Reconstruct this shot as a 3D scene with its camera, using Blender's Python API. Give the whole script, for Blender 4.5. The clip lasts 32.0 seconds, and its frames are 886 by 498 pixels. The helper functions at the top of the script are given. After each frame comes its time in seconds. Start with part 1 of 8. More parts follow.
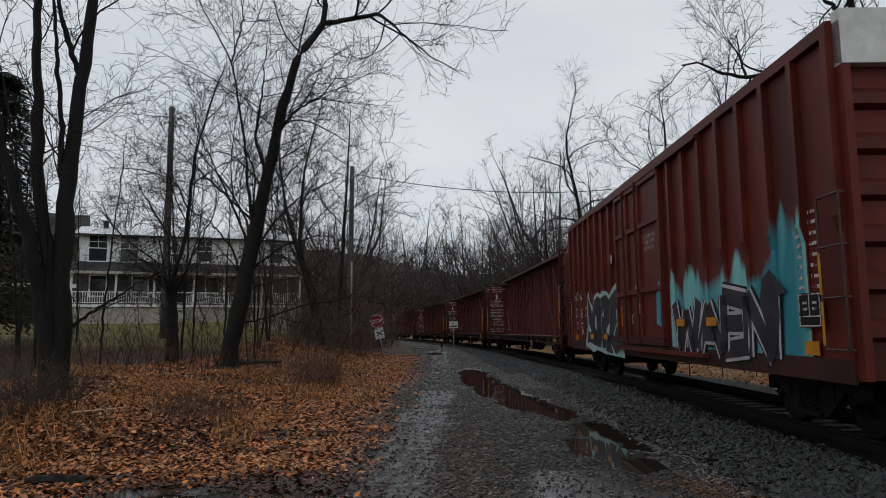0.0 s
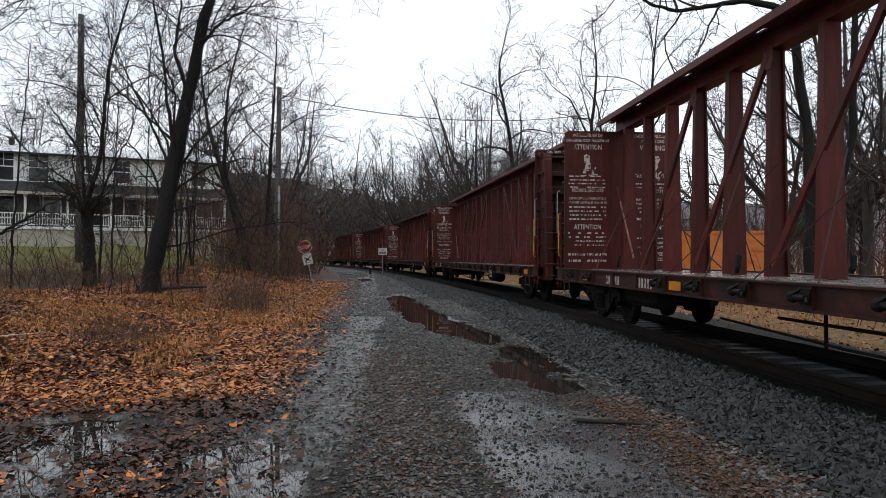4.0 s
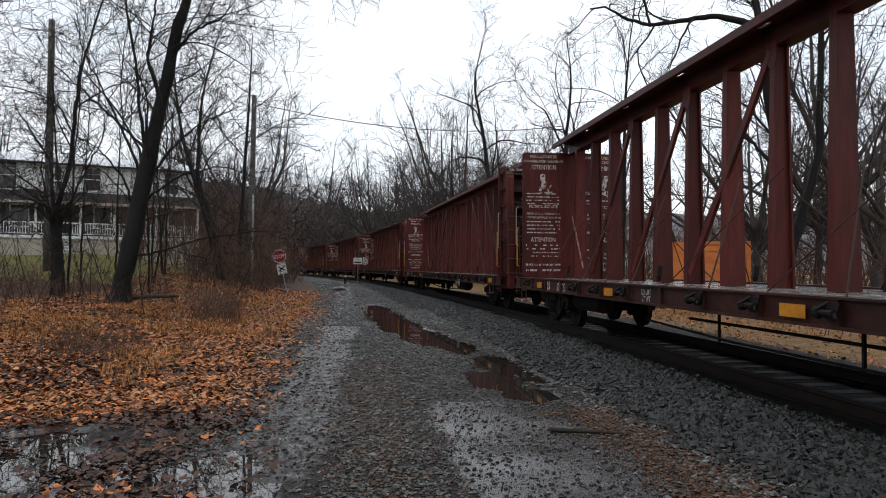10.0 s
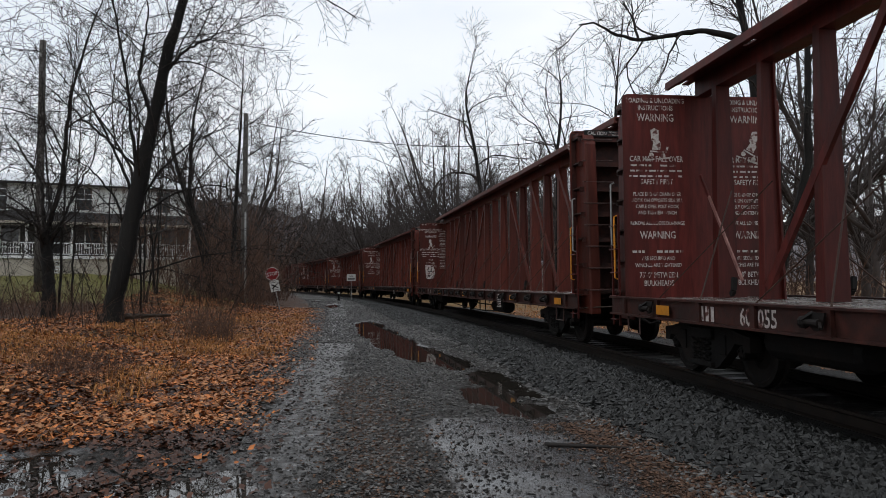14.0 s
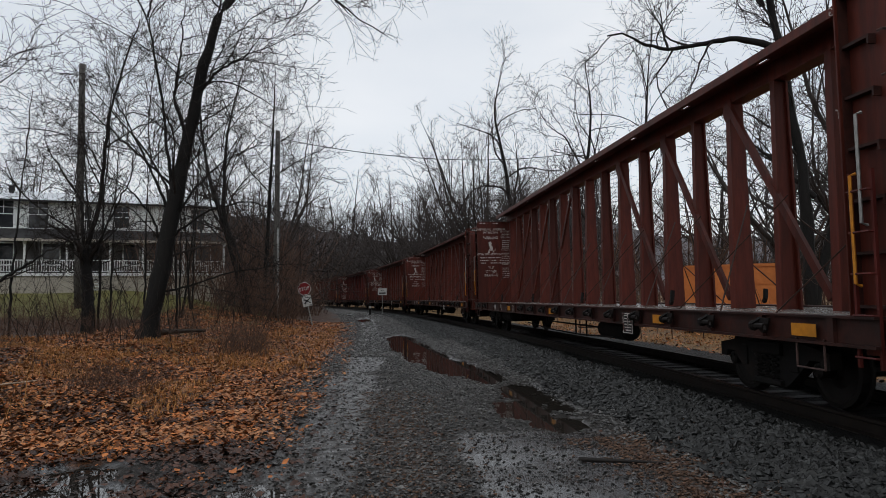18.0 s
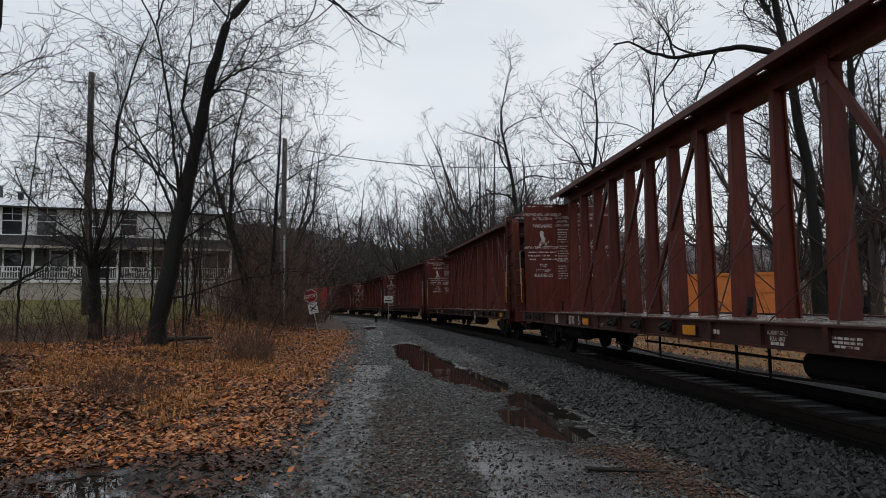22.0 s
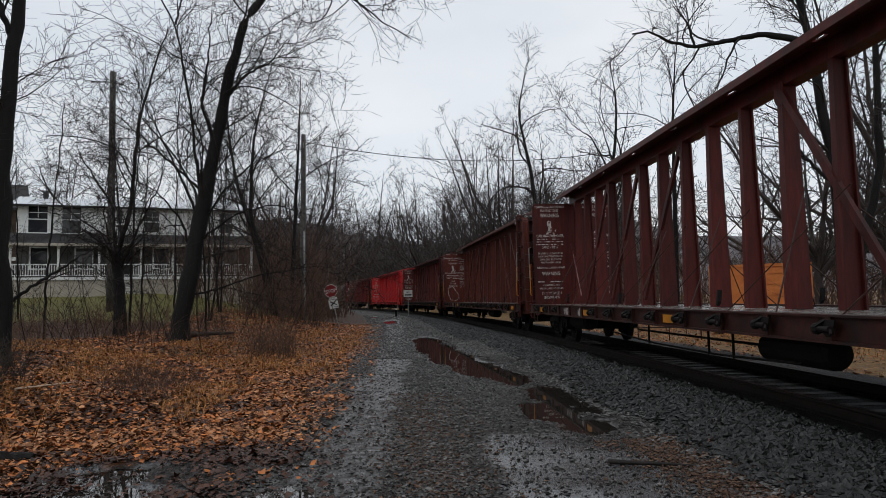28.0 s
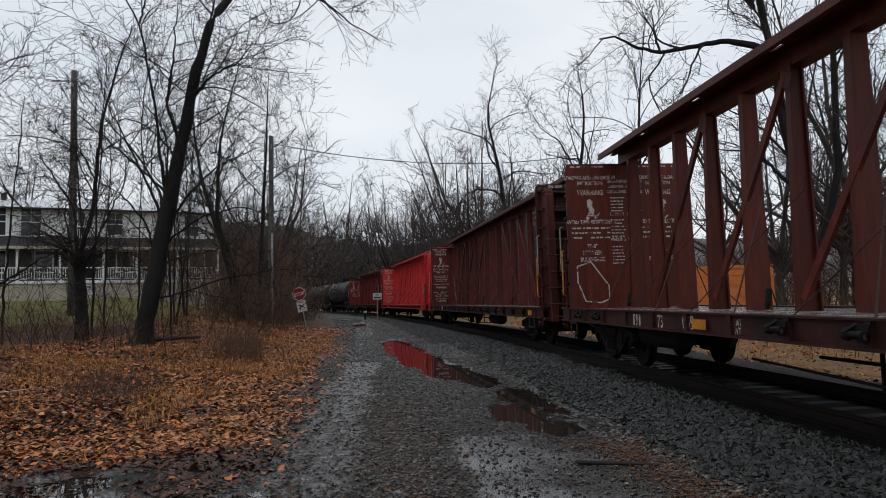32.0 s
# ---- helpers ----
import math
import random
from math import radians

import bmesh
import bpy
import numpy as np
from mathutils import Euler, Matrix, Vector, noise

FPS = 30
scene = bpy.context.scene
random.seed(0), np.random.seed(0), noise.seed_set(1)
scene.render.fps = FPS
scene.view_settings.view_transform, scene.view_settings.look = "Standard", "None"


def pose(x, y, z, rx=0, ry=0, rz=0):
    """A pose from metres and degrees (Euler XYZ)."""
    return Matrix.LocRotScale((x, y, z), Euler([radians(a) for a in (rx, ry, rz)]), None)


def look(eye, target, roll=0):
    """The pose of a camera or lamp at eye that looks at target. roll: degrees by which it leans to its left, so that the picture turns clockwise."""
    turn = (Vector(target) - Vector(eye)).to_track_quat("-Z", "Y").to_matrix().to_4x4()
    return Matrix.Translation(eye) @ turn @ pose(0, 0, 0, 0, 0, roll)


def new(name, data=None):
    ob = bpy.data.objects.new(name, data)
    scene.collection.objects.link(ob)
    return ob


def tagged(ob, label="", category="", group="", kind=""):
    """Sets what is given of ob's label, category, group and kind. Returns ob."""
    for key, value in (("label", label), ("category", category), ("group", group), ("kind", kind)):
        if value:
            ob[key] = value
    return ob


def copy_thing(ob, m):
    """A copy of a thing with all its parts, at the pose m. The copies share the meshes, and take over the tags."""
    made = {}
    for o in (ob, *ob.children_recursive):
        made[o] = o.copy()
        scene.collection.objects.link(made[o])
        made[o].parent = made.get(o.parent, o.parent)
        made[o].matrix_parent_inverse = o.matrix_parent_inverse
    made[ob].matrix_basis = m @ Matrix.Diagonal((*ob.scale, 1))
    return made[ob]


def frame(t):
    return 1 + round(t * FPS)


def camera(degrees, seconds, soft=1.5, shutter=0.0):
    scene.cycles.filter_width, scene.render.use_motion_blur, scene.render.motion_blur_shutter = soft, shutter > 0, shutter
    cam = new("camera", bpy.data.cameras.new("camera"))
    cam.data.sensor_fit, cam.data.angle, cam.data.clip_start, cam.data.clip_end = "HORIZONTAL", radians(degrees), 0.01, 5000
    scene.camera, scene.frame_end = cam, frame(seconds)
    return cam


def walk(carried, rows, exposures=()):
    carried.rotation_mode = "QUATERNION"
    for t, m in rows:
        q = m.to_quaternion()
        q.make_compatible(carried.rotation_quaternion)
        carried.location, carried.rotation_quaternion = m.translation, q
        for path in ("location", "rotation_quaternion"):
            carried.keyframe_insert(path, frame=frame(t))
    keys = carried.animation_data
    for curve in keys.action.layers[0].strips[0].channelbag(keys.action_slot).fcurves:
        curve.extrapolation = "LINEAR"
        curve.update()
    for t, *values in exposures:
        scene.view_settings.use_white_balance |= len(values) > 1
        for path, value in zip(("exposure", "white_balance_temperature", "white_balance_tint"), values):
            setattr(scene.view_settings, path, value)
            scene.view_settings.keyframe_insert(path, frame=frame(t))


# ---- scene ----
cam = camera(65.45, 32.0, soft=0.85)
PATH = [
    (0.0, pose(0, 0, 1.7, 96.75, 0.49, 0.48)),
    (0.5, pose(0, 0, 1.7, 95.90, 0.26, -1.07)),
    (1.0, pose(0, 0, 1.7, 95.43, -0.37, -2.76)),
    (1.5, pose(0, 0, 1.7, 95.34, -0.30, -2.71)),
    (2.0, pose(0, 0, 1.7, 94.21, 0.82, -4.44)),
    (2.5, pose(0, 0, 1.7, 92.92, 0.95, -3.72)),
    (3.0, pose(0, 0, 1.7, 90.88, 0.63, -4.65)),
    (3.5, pose(0, 0, 1.7, 90.61, -0.02, -5.30)),
    (5.5, pose(0, 0, 1.7, 91.10, -0.06, -5.67)),
    (6.0, pose(0, 0, 1.7, 90.94, -0.32, -6.21)),
    (6.5, pose(0, 0, 1.7, 90.94, 0.16, -5.58)),
    (7.0, pose(0, 0, 1.7, 90.44, -0.24, -5.73)),
    (7.5, pose(0, 0, 1.7, 90.54, -0.96, -6.05)),
    (8.0, pose(0, 0, 1.7, 90.75, -0.66, -6.80)),
    (8.5, pose(0, 0, 1.7, 90.65, -0.01, -7.38)),
    (9.0, pose(0, 0, 1.7, 91.02, -0.22, -7.36)),
    (9.5, pose(0, 0, 1.7, 91.81, -0.31, -7.79)),
    (10.0, pose(0, 0, 1.7, 91.50, -0.24, -7.44)),
    (10.5, pose(0, 0, 1.7, 91.30, -0.24, -7.92)),
    (11.0, pose(0, 0, 1.7, 91.06, -0.00, -8.09)),
    (11.5, pose(0, 0, 1.7, 91.90, 0.22, -8.10)),
    (12.0, pose(0, 0, 1.7, 92.01, -0.67, -9.54)),
    (12.5, pose(0, 0, 1.7, 92.20, -0.17, -8.73)),
    (13.0, pose(0, 0, 1.7, 92.83, 0.35, -8.26)),
    (13.5, pose(0, 0, 1.7, 93.19, 0.20, -8.70)),
    (14.0, pose(0, 0, 1.7, 92.78, 0.49, -7.98)),
    (14.5, pose(0, 0, 1.7, 93.56, 0.38, -7.68)),
    (15.0, pose(0, 0, 1.7, 94.01, 0.29, -5.50)),
    (15.5, pose(0, 0, 1.7, 93.90, 0.24, -5.41)),
    (17.5, pose(0, 0, 1.7, 93.91, 1.05, -4.93)),
    (18.0, pose(0, 0, 1.7, 93.93, 0.99, -5.42)),
    (18.5, pose(0, 0, 1.7, 94.13, 1.19, -5.49)),
    (19.0, pose(0, 0, 1.7, 94.13, 1.26, -4.93)),
    (19.5, pose(0, 0, 1.7, 93.76, 1.37, -4.56)),
    (20.0, pose(0, 0, 1.7, 93.52, 1.12, -4.27)),
    (20.5, pose(0, 0, 1.7, 93.81, 0.66, -4.71)),
    (21.0, pose(0, 0, 1.7, 94.06, 0.23, -4.95)),
    (21.5, pose(0, 0, 1.7, 94.26, 0.57, -4.91)),
    (22.0, pose(0, 0, 1.7, 94.58, 0.83, -4.92)),
    (22.5, pose(0, 0, 1.7, 94.95, 1.05, -4.24)),
    (23.0, pose(0, 0, 1.7, 94.55, 1.20, -4.30)),
    (23.5, pose(0, 0, 1.7, 94.37, 1.08, -4.60)),
    (24.0, pose(0, 0, 1.7, 94.34, 1.06, -4.94)),
    (24.5, pose(0, 0, 1.7, 93.97, 1.20, -5.19)),
    (25.0, pose(0, 0, 1.7, 94.05, 0.74, -4.96)),
    (25.5, pose(0, 0, 1.7, 93.78, 1.06, -4.68)),
    (27.5, pose(0, 0, 1.7, 94.04, 1.68, -3.33)),
    (28.0, pose(0, 0, 1.7, 94.10, 1.29, -3.29)),
    (28.5, pose(0, 0, 1.7, 93.50, 1.38, -3.62)),
    (29.0, pose(0, 0, 1.7, 94.26, 1.33, -3.86)),
    (29.5, pose(0, 0, 1.7, 93.79, 0.83, -5.02)),
    (30.0, pose(0, 0, 1.7, 93.65, 0.55, -5.50)),
    (30.5, pose(0, 0, 1.7, 93.57, -0.09, -6.15)),
    (31.0, pose(0, 0, 1.7, 93.72, 0.18, -5.87)),
    (31.5, pose(0, 0, 1.7, 93.63, 0.55, -6.09)),
    (32.0, pose(0, 0, 1.7, 94.25, 1.53, -5.83)),
]
EXPOSURES = [(0.0, -0.62), (1.5, -0.44), (2.5, -0.22), (3.2, 0.07), (12, 0.05), (13, -0.12), (14, -0.17), (15, -0.40), (26, -0.44), (32, -0.36)]
walk(cam, PATH, EXPOSURES)
# ---- light ----
world = bpy.data.worlds.new("overcast_sky")
scene.world = world
world.use_nodes = True
wn, wl = world.node_tree.nodes, world.node_tree.links
wn.clear()
w_out = wn.new("ShaderNodeOutputWorld")
w_bg = wn.new("ShaderNodeBackground")
w_sky = wn.new("ShaderNodeTexSky")
w_sky.sky_type = "NISHITA"
w_sky.sun_disc = False
w_sky.sun_elevation, w_sky.sun_rotation = radians(32), radians(200)
w_gain = wn.new("ShaderNodeMixRGB")
w_gain.blend_type = "MULTIPLY"
w_gain.inputs[0].default_value = 1.0
w_gain.inputs[2].default_value = (0.1, 0.1, 0.1, 1)
w_co = wn.new("ShaderNodeTexCoord")
w_map = wn.new("ShaderNodeMapping")
w_map.inputs["Scale"].default_value = (1.0, 1.0, 2.6)
w_noise = wn.new("ShaderNodeTexNoise")
w_noise.inputs["Scale"].default_value = 2.2
w_noise.inputs["Detail"].default_value = 5
w_noise.inputs["Roughness"].default_value = 0.5
w_ramp = wn.new("ShaderNodeValToRGB")
w_ramp.color_ramp.elements[0].position, w_ramp.color_ramp.elements[0].color = 0.3, (0.72, 0.775, 0.845, 1)
w_ramp.color_ramp.elements[1].position, w_ramp.color_ramp.elements[1].color = 0.68, (0.945, 0.962, 0.985, 1)
w_mix = wn.new("ShaderNodeMixRGB")
w_mix.inputs[0].default_value = 0.86
wl.new(w_sky.outputs[0], w_gain.inputs[1])
wl.new(w_co.outputs["Generated"], w_map.inputs[0])
wl.new(w_map.outputs[0], w_noise.inputs["Vector"])
wl.new(w_noise.outputs["Fac"], w_ramp.inputs[0])
wl.new(w_gain.outputs[0], w_mix.inputs[1])
wl.new(w_ramp.outputs[0], w_mix.inputs[2])
wl.new(w_mix.outputs[0], w_bg.inputs[0])
w_bg.inputs[1].default_value = 1.34
wl.new(w_bg.outputs[0], w_out.inputs[0])

sun = new("sun", bpy.data.lights.new("sun", "SUN"))
sun.data.energy, sun.data.angle, sun.data.color = 0.5, radians(40), (1.0, 0.97, 0.93)
sun.matrix_world = look((0, 0, 60), (12, 35, 0))


# ---- materials ----
def surface(name, dark, light, scale=6.0, rough=(0.5, 0.8), bump=0.2, metal=0.0, stain=None, stain_amount=0.35,
            stain_scale=0.7, stretch=(1, 1, 1), vary=0.0, island=0.0, bump_scale=None, bump_size=0.02, specular=0.2, edge=(0.45, 0.7)):
    """Paint or matter: fine grain between two tones, larger stains, relief."""
    if max(light) < 0.3:                                        # rain-soaked: dark matter darkens when wet
        dark, light = (tuple(c * 0.58 for c in q) for q in (dark, light))
        stain = stain and tuple(c * 0.7 for c in stain)
    m = bpy.data.materials.new(name)
    m.use_nodes = True
    n, l = m.node_tree.nodes, m.node_tree.links
    b = n["Principled BSDF"]
    co = n.new("ShaderNodeTexCoord")
    mp = n.new("ShaderNodeMapping")
    mp.inputs["Scale"].default_value = stretch
    l.new(co.outputs["Object"], mp.inputs[0])
    g = n.new("ShaderNodeTexNoise")
    g.inputs["Scale"].default_value, g.inputs["Detail"].default_value = scale, 6
    g.inputs["Roughness"].default_value = 0.62
    l.new(mp.outputs[0], g.inputs["Vector"])
    r = n.new("ShaderNodeValToRGB")
    r.color_ramp.elements[0].position, r.color_ramp.elements[0].color = 0.32, (*dark, 1)
    r.color_ramp.elements[1].position, r.color_ramp.elements[1].color = 0.68, (*light, 1)
    l.new(g.outputs["Fac"], r.inputs[0])
    colour = r.outputs[0]
    if stain:
        s = n.new("ShaderNodeTexNoise")
        s.inputs["Scale"].default_value, s.inputs["Detail"].default_value = stain_scale, 4
        l.new(mp.outputs[0], s.inputs["Vector"])
        sr = n.new("ShaderNodeValToRGB")
        sr.color_ramp.elements[0].position, sr.color_ramp.elements[0].color = edge[0], (0, 0, 0, 1)
        sr.color_ramp.elements[1].position, sr.color_ramp.elements[1].color = edge[1], (stain_amount,) * 3 + (1,)
        l.new(s.outputs["Fac"], sr.inputs[0])
        mx = n.new("ShaderNodeMixRGB")
        l.new(sr.outputs[0], mx.inputs[0])
        l.new(colour, mx.inputs[1])
        mx.inputs[2].default_value = (*stain, 1)
        colour = mx.outputs[0]
    if vary or island:
        src = n.new("ShaderNodeObjectInfo").outputs["Random"] if vary else n.new("ShaderNodeNewGeometry").outputs["Random Per Island"]
        hv = n.new("ShaderNodeHueSaturation")
        a = n.new("ShaderNodeMapRange")
        amount = vary or island
        a.inputs["To Min"].default_value, a.inputs["To Max"].default_value = 1 - amount, 1 + amount
        l.new(src, a.inputs["Value"])
        l.new(a.outputs[0], hv.inputs["Value"])
        l.new(colour, hv.inputs["Color"])
        colour = hv.outputs[0]
    l.new(colour, b.inputs["Base Color"])
    rr = n.new("ShaderNodeMapRange")
    rr.inputs["To Min"].default_value, rr.inputs["To Max"].default_value = rough
    l.new(g.outputs["Fac"], rr.inputs["Value"])
    l.new(rr.outputs[0], b.inputs["Roughness"])
    b.inputs["Metallic"].default_value = metal
    b.inputs["Specular IOR Level"].default_value = specular
    if bump:
        bn = g
        if bump_scale:
            bn = n.new("ShaderNodeTexNoise")
            bn.inputs["Scale"].default_value, bn.inputs["Detail"].default_value = bump_scale, 4
            l.new(mp.outputs[0], bn.inputs["Vector"])
        bp = n.new("ShaderNodeBump")
        bp.inputs["Strength"].default_value, bp.inputs["Distance"].default_value = bump, bump_size
        l.new(bn.outputs["Fac"], bp.inputs["Height"])
        l.new(bp.outputs[0], b.inputs["Normal"])
    return m


def plain(name, colour, rough=0.5, metal=0.0):
    return surface(name, tuple(c * 0.88 for c in colour), colour, 14, (rough * 0.85, min(1, rough * 1.15)), 0.05, metal)


M_OXIDE = surface("oxide_red_car_paint", (0.070, 0.0115, 0.0095), (0.165, 0.0285, 0.0225), 6, (0.35, 0.65), 0.15, 0, (0.034, 0.010, 0.008), 0.8, 1.2, (1.6, 1.6, 0.22), 0.24, specular=0.2)
M_BOX = surface("boxcar_red_paint", (0.125, 0.017, 0.0105), (0.215, 0.031, 0.019), 5, (0.42, 0.6), 0.12, 0, (0.045, 0.014, 0.010), 0.75, 1.3, (1, 1, 0.3))
M_CRIMSON = surface("crimson_car_paint", (0.19, 0.016, 0.016), (0.29, 0.028, 0.027), 5, (0.35, 0.5), 0.1, 0, (0.1, 0.014, 0.013), 0.5, 0.9, (1, 1, 0.3))
M_RED = surface("bright_red_car_paint", (0.44, 0.020, 0.024), (0.57, 0.033, 0.035), 5, (0.35, 0.5), 0.1, 0, (0.3, 0.02, 0.02), 0.4, 0.9, (1, 1, 0.3))
M_OXIDE_WARM = surface("warm_oxide_car_paint", (0.075, 0.0135, 0.0085), (0.165, 0.032, 0.019), 6, (0.35, 0.65), 0.15, 0, (0.045, 0.013, 0.008), 0.8, 1.2, (1.6, 1.6, 0.22), 0.24, specular=0.2)
M_SCUFFED = surface("scuffed_red_steel", (0.12, 0.05, 0.045), (0.30, 0.16, 0.14), 5, (0.35, 0.6), 0.1)
M_RUNG = surface("worn_rung_steel", (0.05, 0.028, 0.024), (0.16, 0.10, 0.09), 8, (0.4, 0.6), 0.05, 0.2)
# grimy sills; on the outer car ends this dark tone stands in for shade
M_SILL = surface("grimy_sill_and_end_shade", (0.026, 0.0080, 0.0060), (0.095, 0.026, 0.018), 6, (0.45, 0.75), 0.3, 0, (0.012, 0.009, 0.008), 0.8, 1.3, specular=0.25)
# grime, taken down to near black so it also holds the underside shade
M_GRIME_SHADE = surface("black_gear_grime_and_shade", (0.004, 0.0035, 0.0035), (0.011, 0.0095, 0.009), 9, (0.6, 0.9), 0.3, 0, (0.035, 0.02, 0.014), 0.3, 2.0)
M_WHEEL = surface("rolled_steel_wheel", (0.005, 0.004, 0.0037), (0.014, 0.0105, 0.009), 8, (0.5, 0.75), 0.2, 0.2)
# worn boards; pale tone and stains also stand in for wet sky sheen
M_DECK = surface("weathered_sheen_deck", (0.05, 0.042, 0.038), (0.30, 0.27, 0.25), 7, (0.05, 0.35), 0.15, 0, (0.38, 0.36, 0.34), 0.6, 1.2, specular=0.6)
M_TANK = surface("black_tank_paint", (0.012, 0.013, 0.013), (0.035, 0.035, 0.033), 3, (0.3, 0.55), 0.1, 0, (0.06, 0.05, 0.045), 0.4, 0.5)
M_WHITE = surface("worn_white_lettering", (0.26, 0.22, 0.21), (0.66, 0.63, 0.60), 9, (0.5, 0.7), 0.0, 0, (0.085, 0.022, 0.019), 0.96, 9.0, edge=(0.5, 0.6))
M_YELLOW = surface("yellow_reflector", (0.36, 0.135, 0.012), (0.55, 0.22, 0.018), 8, (0.4, 0.6), 0.0, 0, (0.2, 0.1, 0.03), 0.5, 3)
M_BLACKPLATE = plain("black_plate", (0.012, 0.012, 0.012), 0.6)
M_GREYROOF = surface("galvanised_white_panel", (0.45, 0.46, 0.44), (0.62, 0.62, 0.60), 4, (0.4, 0.6), 0.05)
M_TEAL = surface("teal_spray_paint", (0.05, 0.28, 0.30), (0.16, 0.5, 0.48), 2.5, (0.4, 0.6), 0.03, 0, (0.03, 0.16, 0.28), 0.8, 1.1)
M_TAGMINT = surface("pale_mint_spray_paint", (0.20, 0.29, 0.28), (0.40, 0.47, 0.46), 2.5, (0.4, 0.6), 0.03, 0, (0.12, 0.40, 0.40), 0.8, 1.4)
M_TAGBLACK = surface("dark_grey_spray_paint", (0.028, 0.026, 0.032), (0.07, 0.065, 0.075), 3, (0.4, 0.6), 0.03)
M_TAGWHITE = surface("pale_lilac_spray_paint", (0.30, 0.27, 0.30), (0.48, 0.44, 0.48), 3, (0.4, 0.6), 0.03)
M_RUST_ROD = surface("rusty_rod", (0.035, 0.018, 0.013), (0.09, 0.046, 0.032), 10, (0.6, 0.8), 0.1)
M_RAIL = surface("rail_steel", (0.010, 0.008, 0.007), (0.028, 0.020, 0.016), 6, (0.4, 0.65), 0.1, 0.3)
M_TIE = surface("creosoted_tie", (0.006, 0.005, 0.0045), (0.024, 0.021, 0.019), 5, (0.3, 0.6), 0.2, 0, (0.08, 0.076, 0.072), 0.25, 2, (1, 4, 1), 0.25)
M_STONE = surface("crushed_grey_stone", (0.002, 0.002, 0.002), (0.039, 0.0405, 0.039), 14, (0.32, 0.6), 0.3, 0, None, island=0.98, specular=0.3)
M_PALESTONE = surface("pale_grey_stone", (0.07, 0.07, 0.069), (0.29, 0.288, 0.28), 14, (0.3, 0.7), 0.3, 0, None, island=0.6)
M_ROADSTONE = surface("dark_road_gravel", (0.003, 0.003, 0.003), (0.17, 0.16, 0.15), 14, (0.2, 0.5), 0.2, island=0.98, specular=0.4)
# house boards under the porch roof: its deep shade is put into their colour
M_PORCHSHADE = surface("shade_dark_porch_boards", (0.085, 0.08, 0.078), (0.19, 0.18, 0.175), 3, (0.6, 0.8), 0.1, 0, (0.25, 0.24, 0.22), 0.4, 0.7)
M_DEBRIS = surface("brown_bark_crumbs", (0.08, 0.043, 0.028), (0.22, 0.13, 0.085), 20, (0.5, 0.8), 0.2, island=0.5)
M_CINDER = surface("black_cinder", (0.006, 0.005, 0.005), (0.03, 0.024, 0.02), 30, (0.4, 0.7), 0.2, island=0.8)
M_LEAF = surface("fallen_leaves", (0.15, 0.047, 0.015), (0.43, 0.152, 0.047), 7, (0.35, 0.8), 0.15, island=0.8)
M_LEAFDARK = surface("sodden_leaves", (0.035, 0.014, 0.008), (0.13, 0.050, 0.026), 7, (0.3, 0.6), 0.15, island=0.8, specular=0.3)
M_LEAFPALE = surface("pale_leaves", (0.25, 0.108, 0.05), (0.47, 0.23, 0.108), 7, (0.4, 0.8), 0.15, island=0.5)
M_STRAW = surface("dead_straw_grass", (0.18, 0.074, 0.022), (0.42, 0.20, 0.066), 6, (0.6, 0.9), 0.1, island=0.5)
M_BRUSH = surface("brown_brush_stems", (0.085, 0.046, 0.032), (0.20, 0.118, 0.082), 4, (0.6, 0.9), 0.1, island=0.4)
# brush tone lifted and greyed: distance haze painted into the far thickets
M_HAZEBRUSH = surface("haze_paled_brush", (0.13, 0.095, 0.083), (0.29, 0.225, 0.20), 2, (0.7, 0.95), 0.0, island=0.4)
M_BARK = surface("wet_dark_bark", (0.004, 0.0036, 0.0034), (0.018, 0.0155, 0.014), 9, (0.6, 0.9), 0.9, 0, (0.04, 0.038, 0.032), 0.35, 0.9, (1, 1, 0.22), bump_size=0.05)
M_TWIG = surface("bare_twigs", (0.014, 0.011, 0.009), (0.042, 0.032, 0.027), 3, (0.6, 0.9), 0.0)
# paler copy of the twig tone, with the haze of distance mixed in
M_HAZETWIG = surface("haze_paled_branches", (0.05, 0.041, 0.038), (0.115, 0.097, 0.09), 0.8, (0.7, 0.95), 0.0)
M_POLE = surface("weathered_pole_wood", (0.09, 0.082, 0.076), (0.20, 0.188, 0.175), 6, (0.6, 0.9), 0.3, 0, (0.03, 0.027, 0.024), 0.5, 0.8, (4, 4, 0.4))
M_WIRE = plain("black_cable", (0.012, 0.012, 0.012), 0.6)
M_SIDING = surface("white_clapboard", (0.66, 0.68, 0.66), (0.80, 0.82, 0.80), 3, (0.5, 0.7), 0.05, 0, (0.50, 0.51, 0.48), 0.5, 0.6)
M_TRIM = surface("white_painted_trim", (0.64, 0.66, 0.65), (0.80, 0.81, 0.80), 5, (0.4, 0.6), 0.05)
M_ROOF = surface("pale_metal_roof", (0.55, 0.58, 0.61), (0.70, 0.73, 0.76), 1.5, (0.25, 0.45), 0.03, 0.2)
M_SHINGLE = surface("dark_porch_shingles", (0.035, 0.034, 0.036), (0.085, 0.083, 0.085), 9, (0.6, 0.85), 0.3)
M_BLOCK = surface("tan_foundation_block", (0.33, 0.30, 0.25), (0.47, 0.43, 0.37), 4, (0.7, 0.9), 0.2)
M_BROWNBOARD = surface("dark_brown_boards", (0.07, 0.048, 0.036), (0.15, 0.105, 0.08), 4, (0.6, 0.85), 0.1)
M_STOP = surface("red_sign_face", (0.22, 0.009, 0.012), (0.29, 0.014, 0.017), 6, (0.3, 0.5), 0.0)
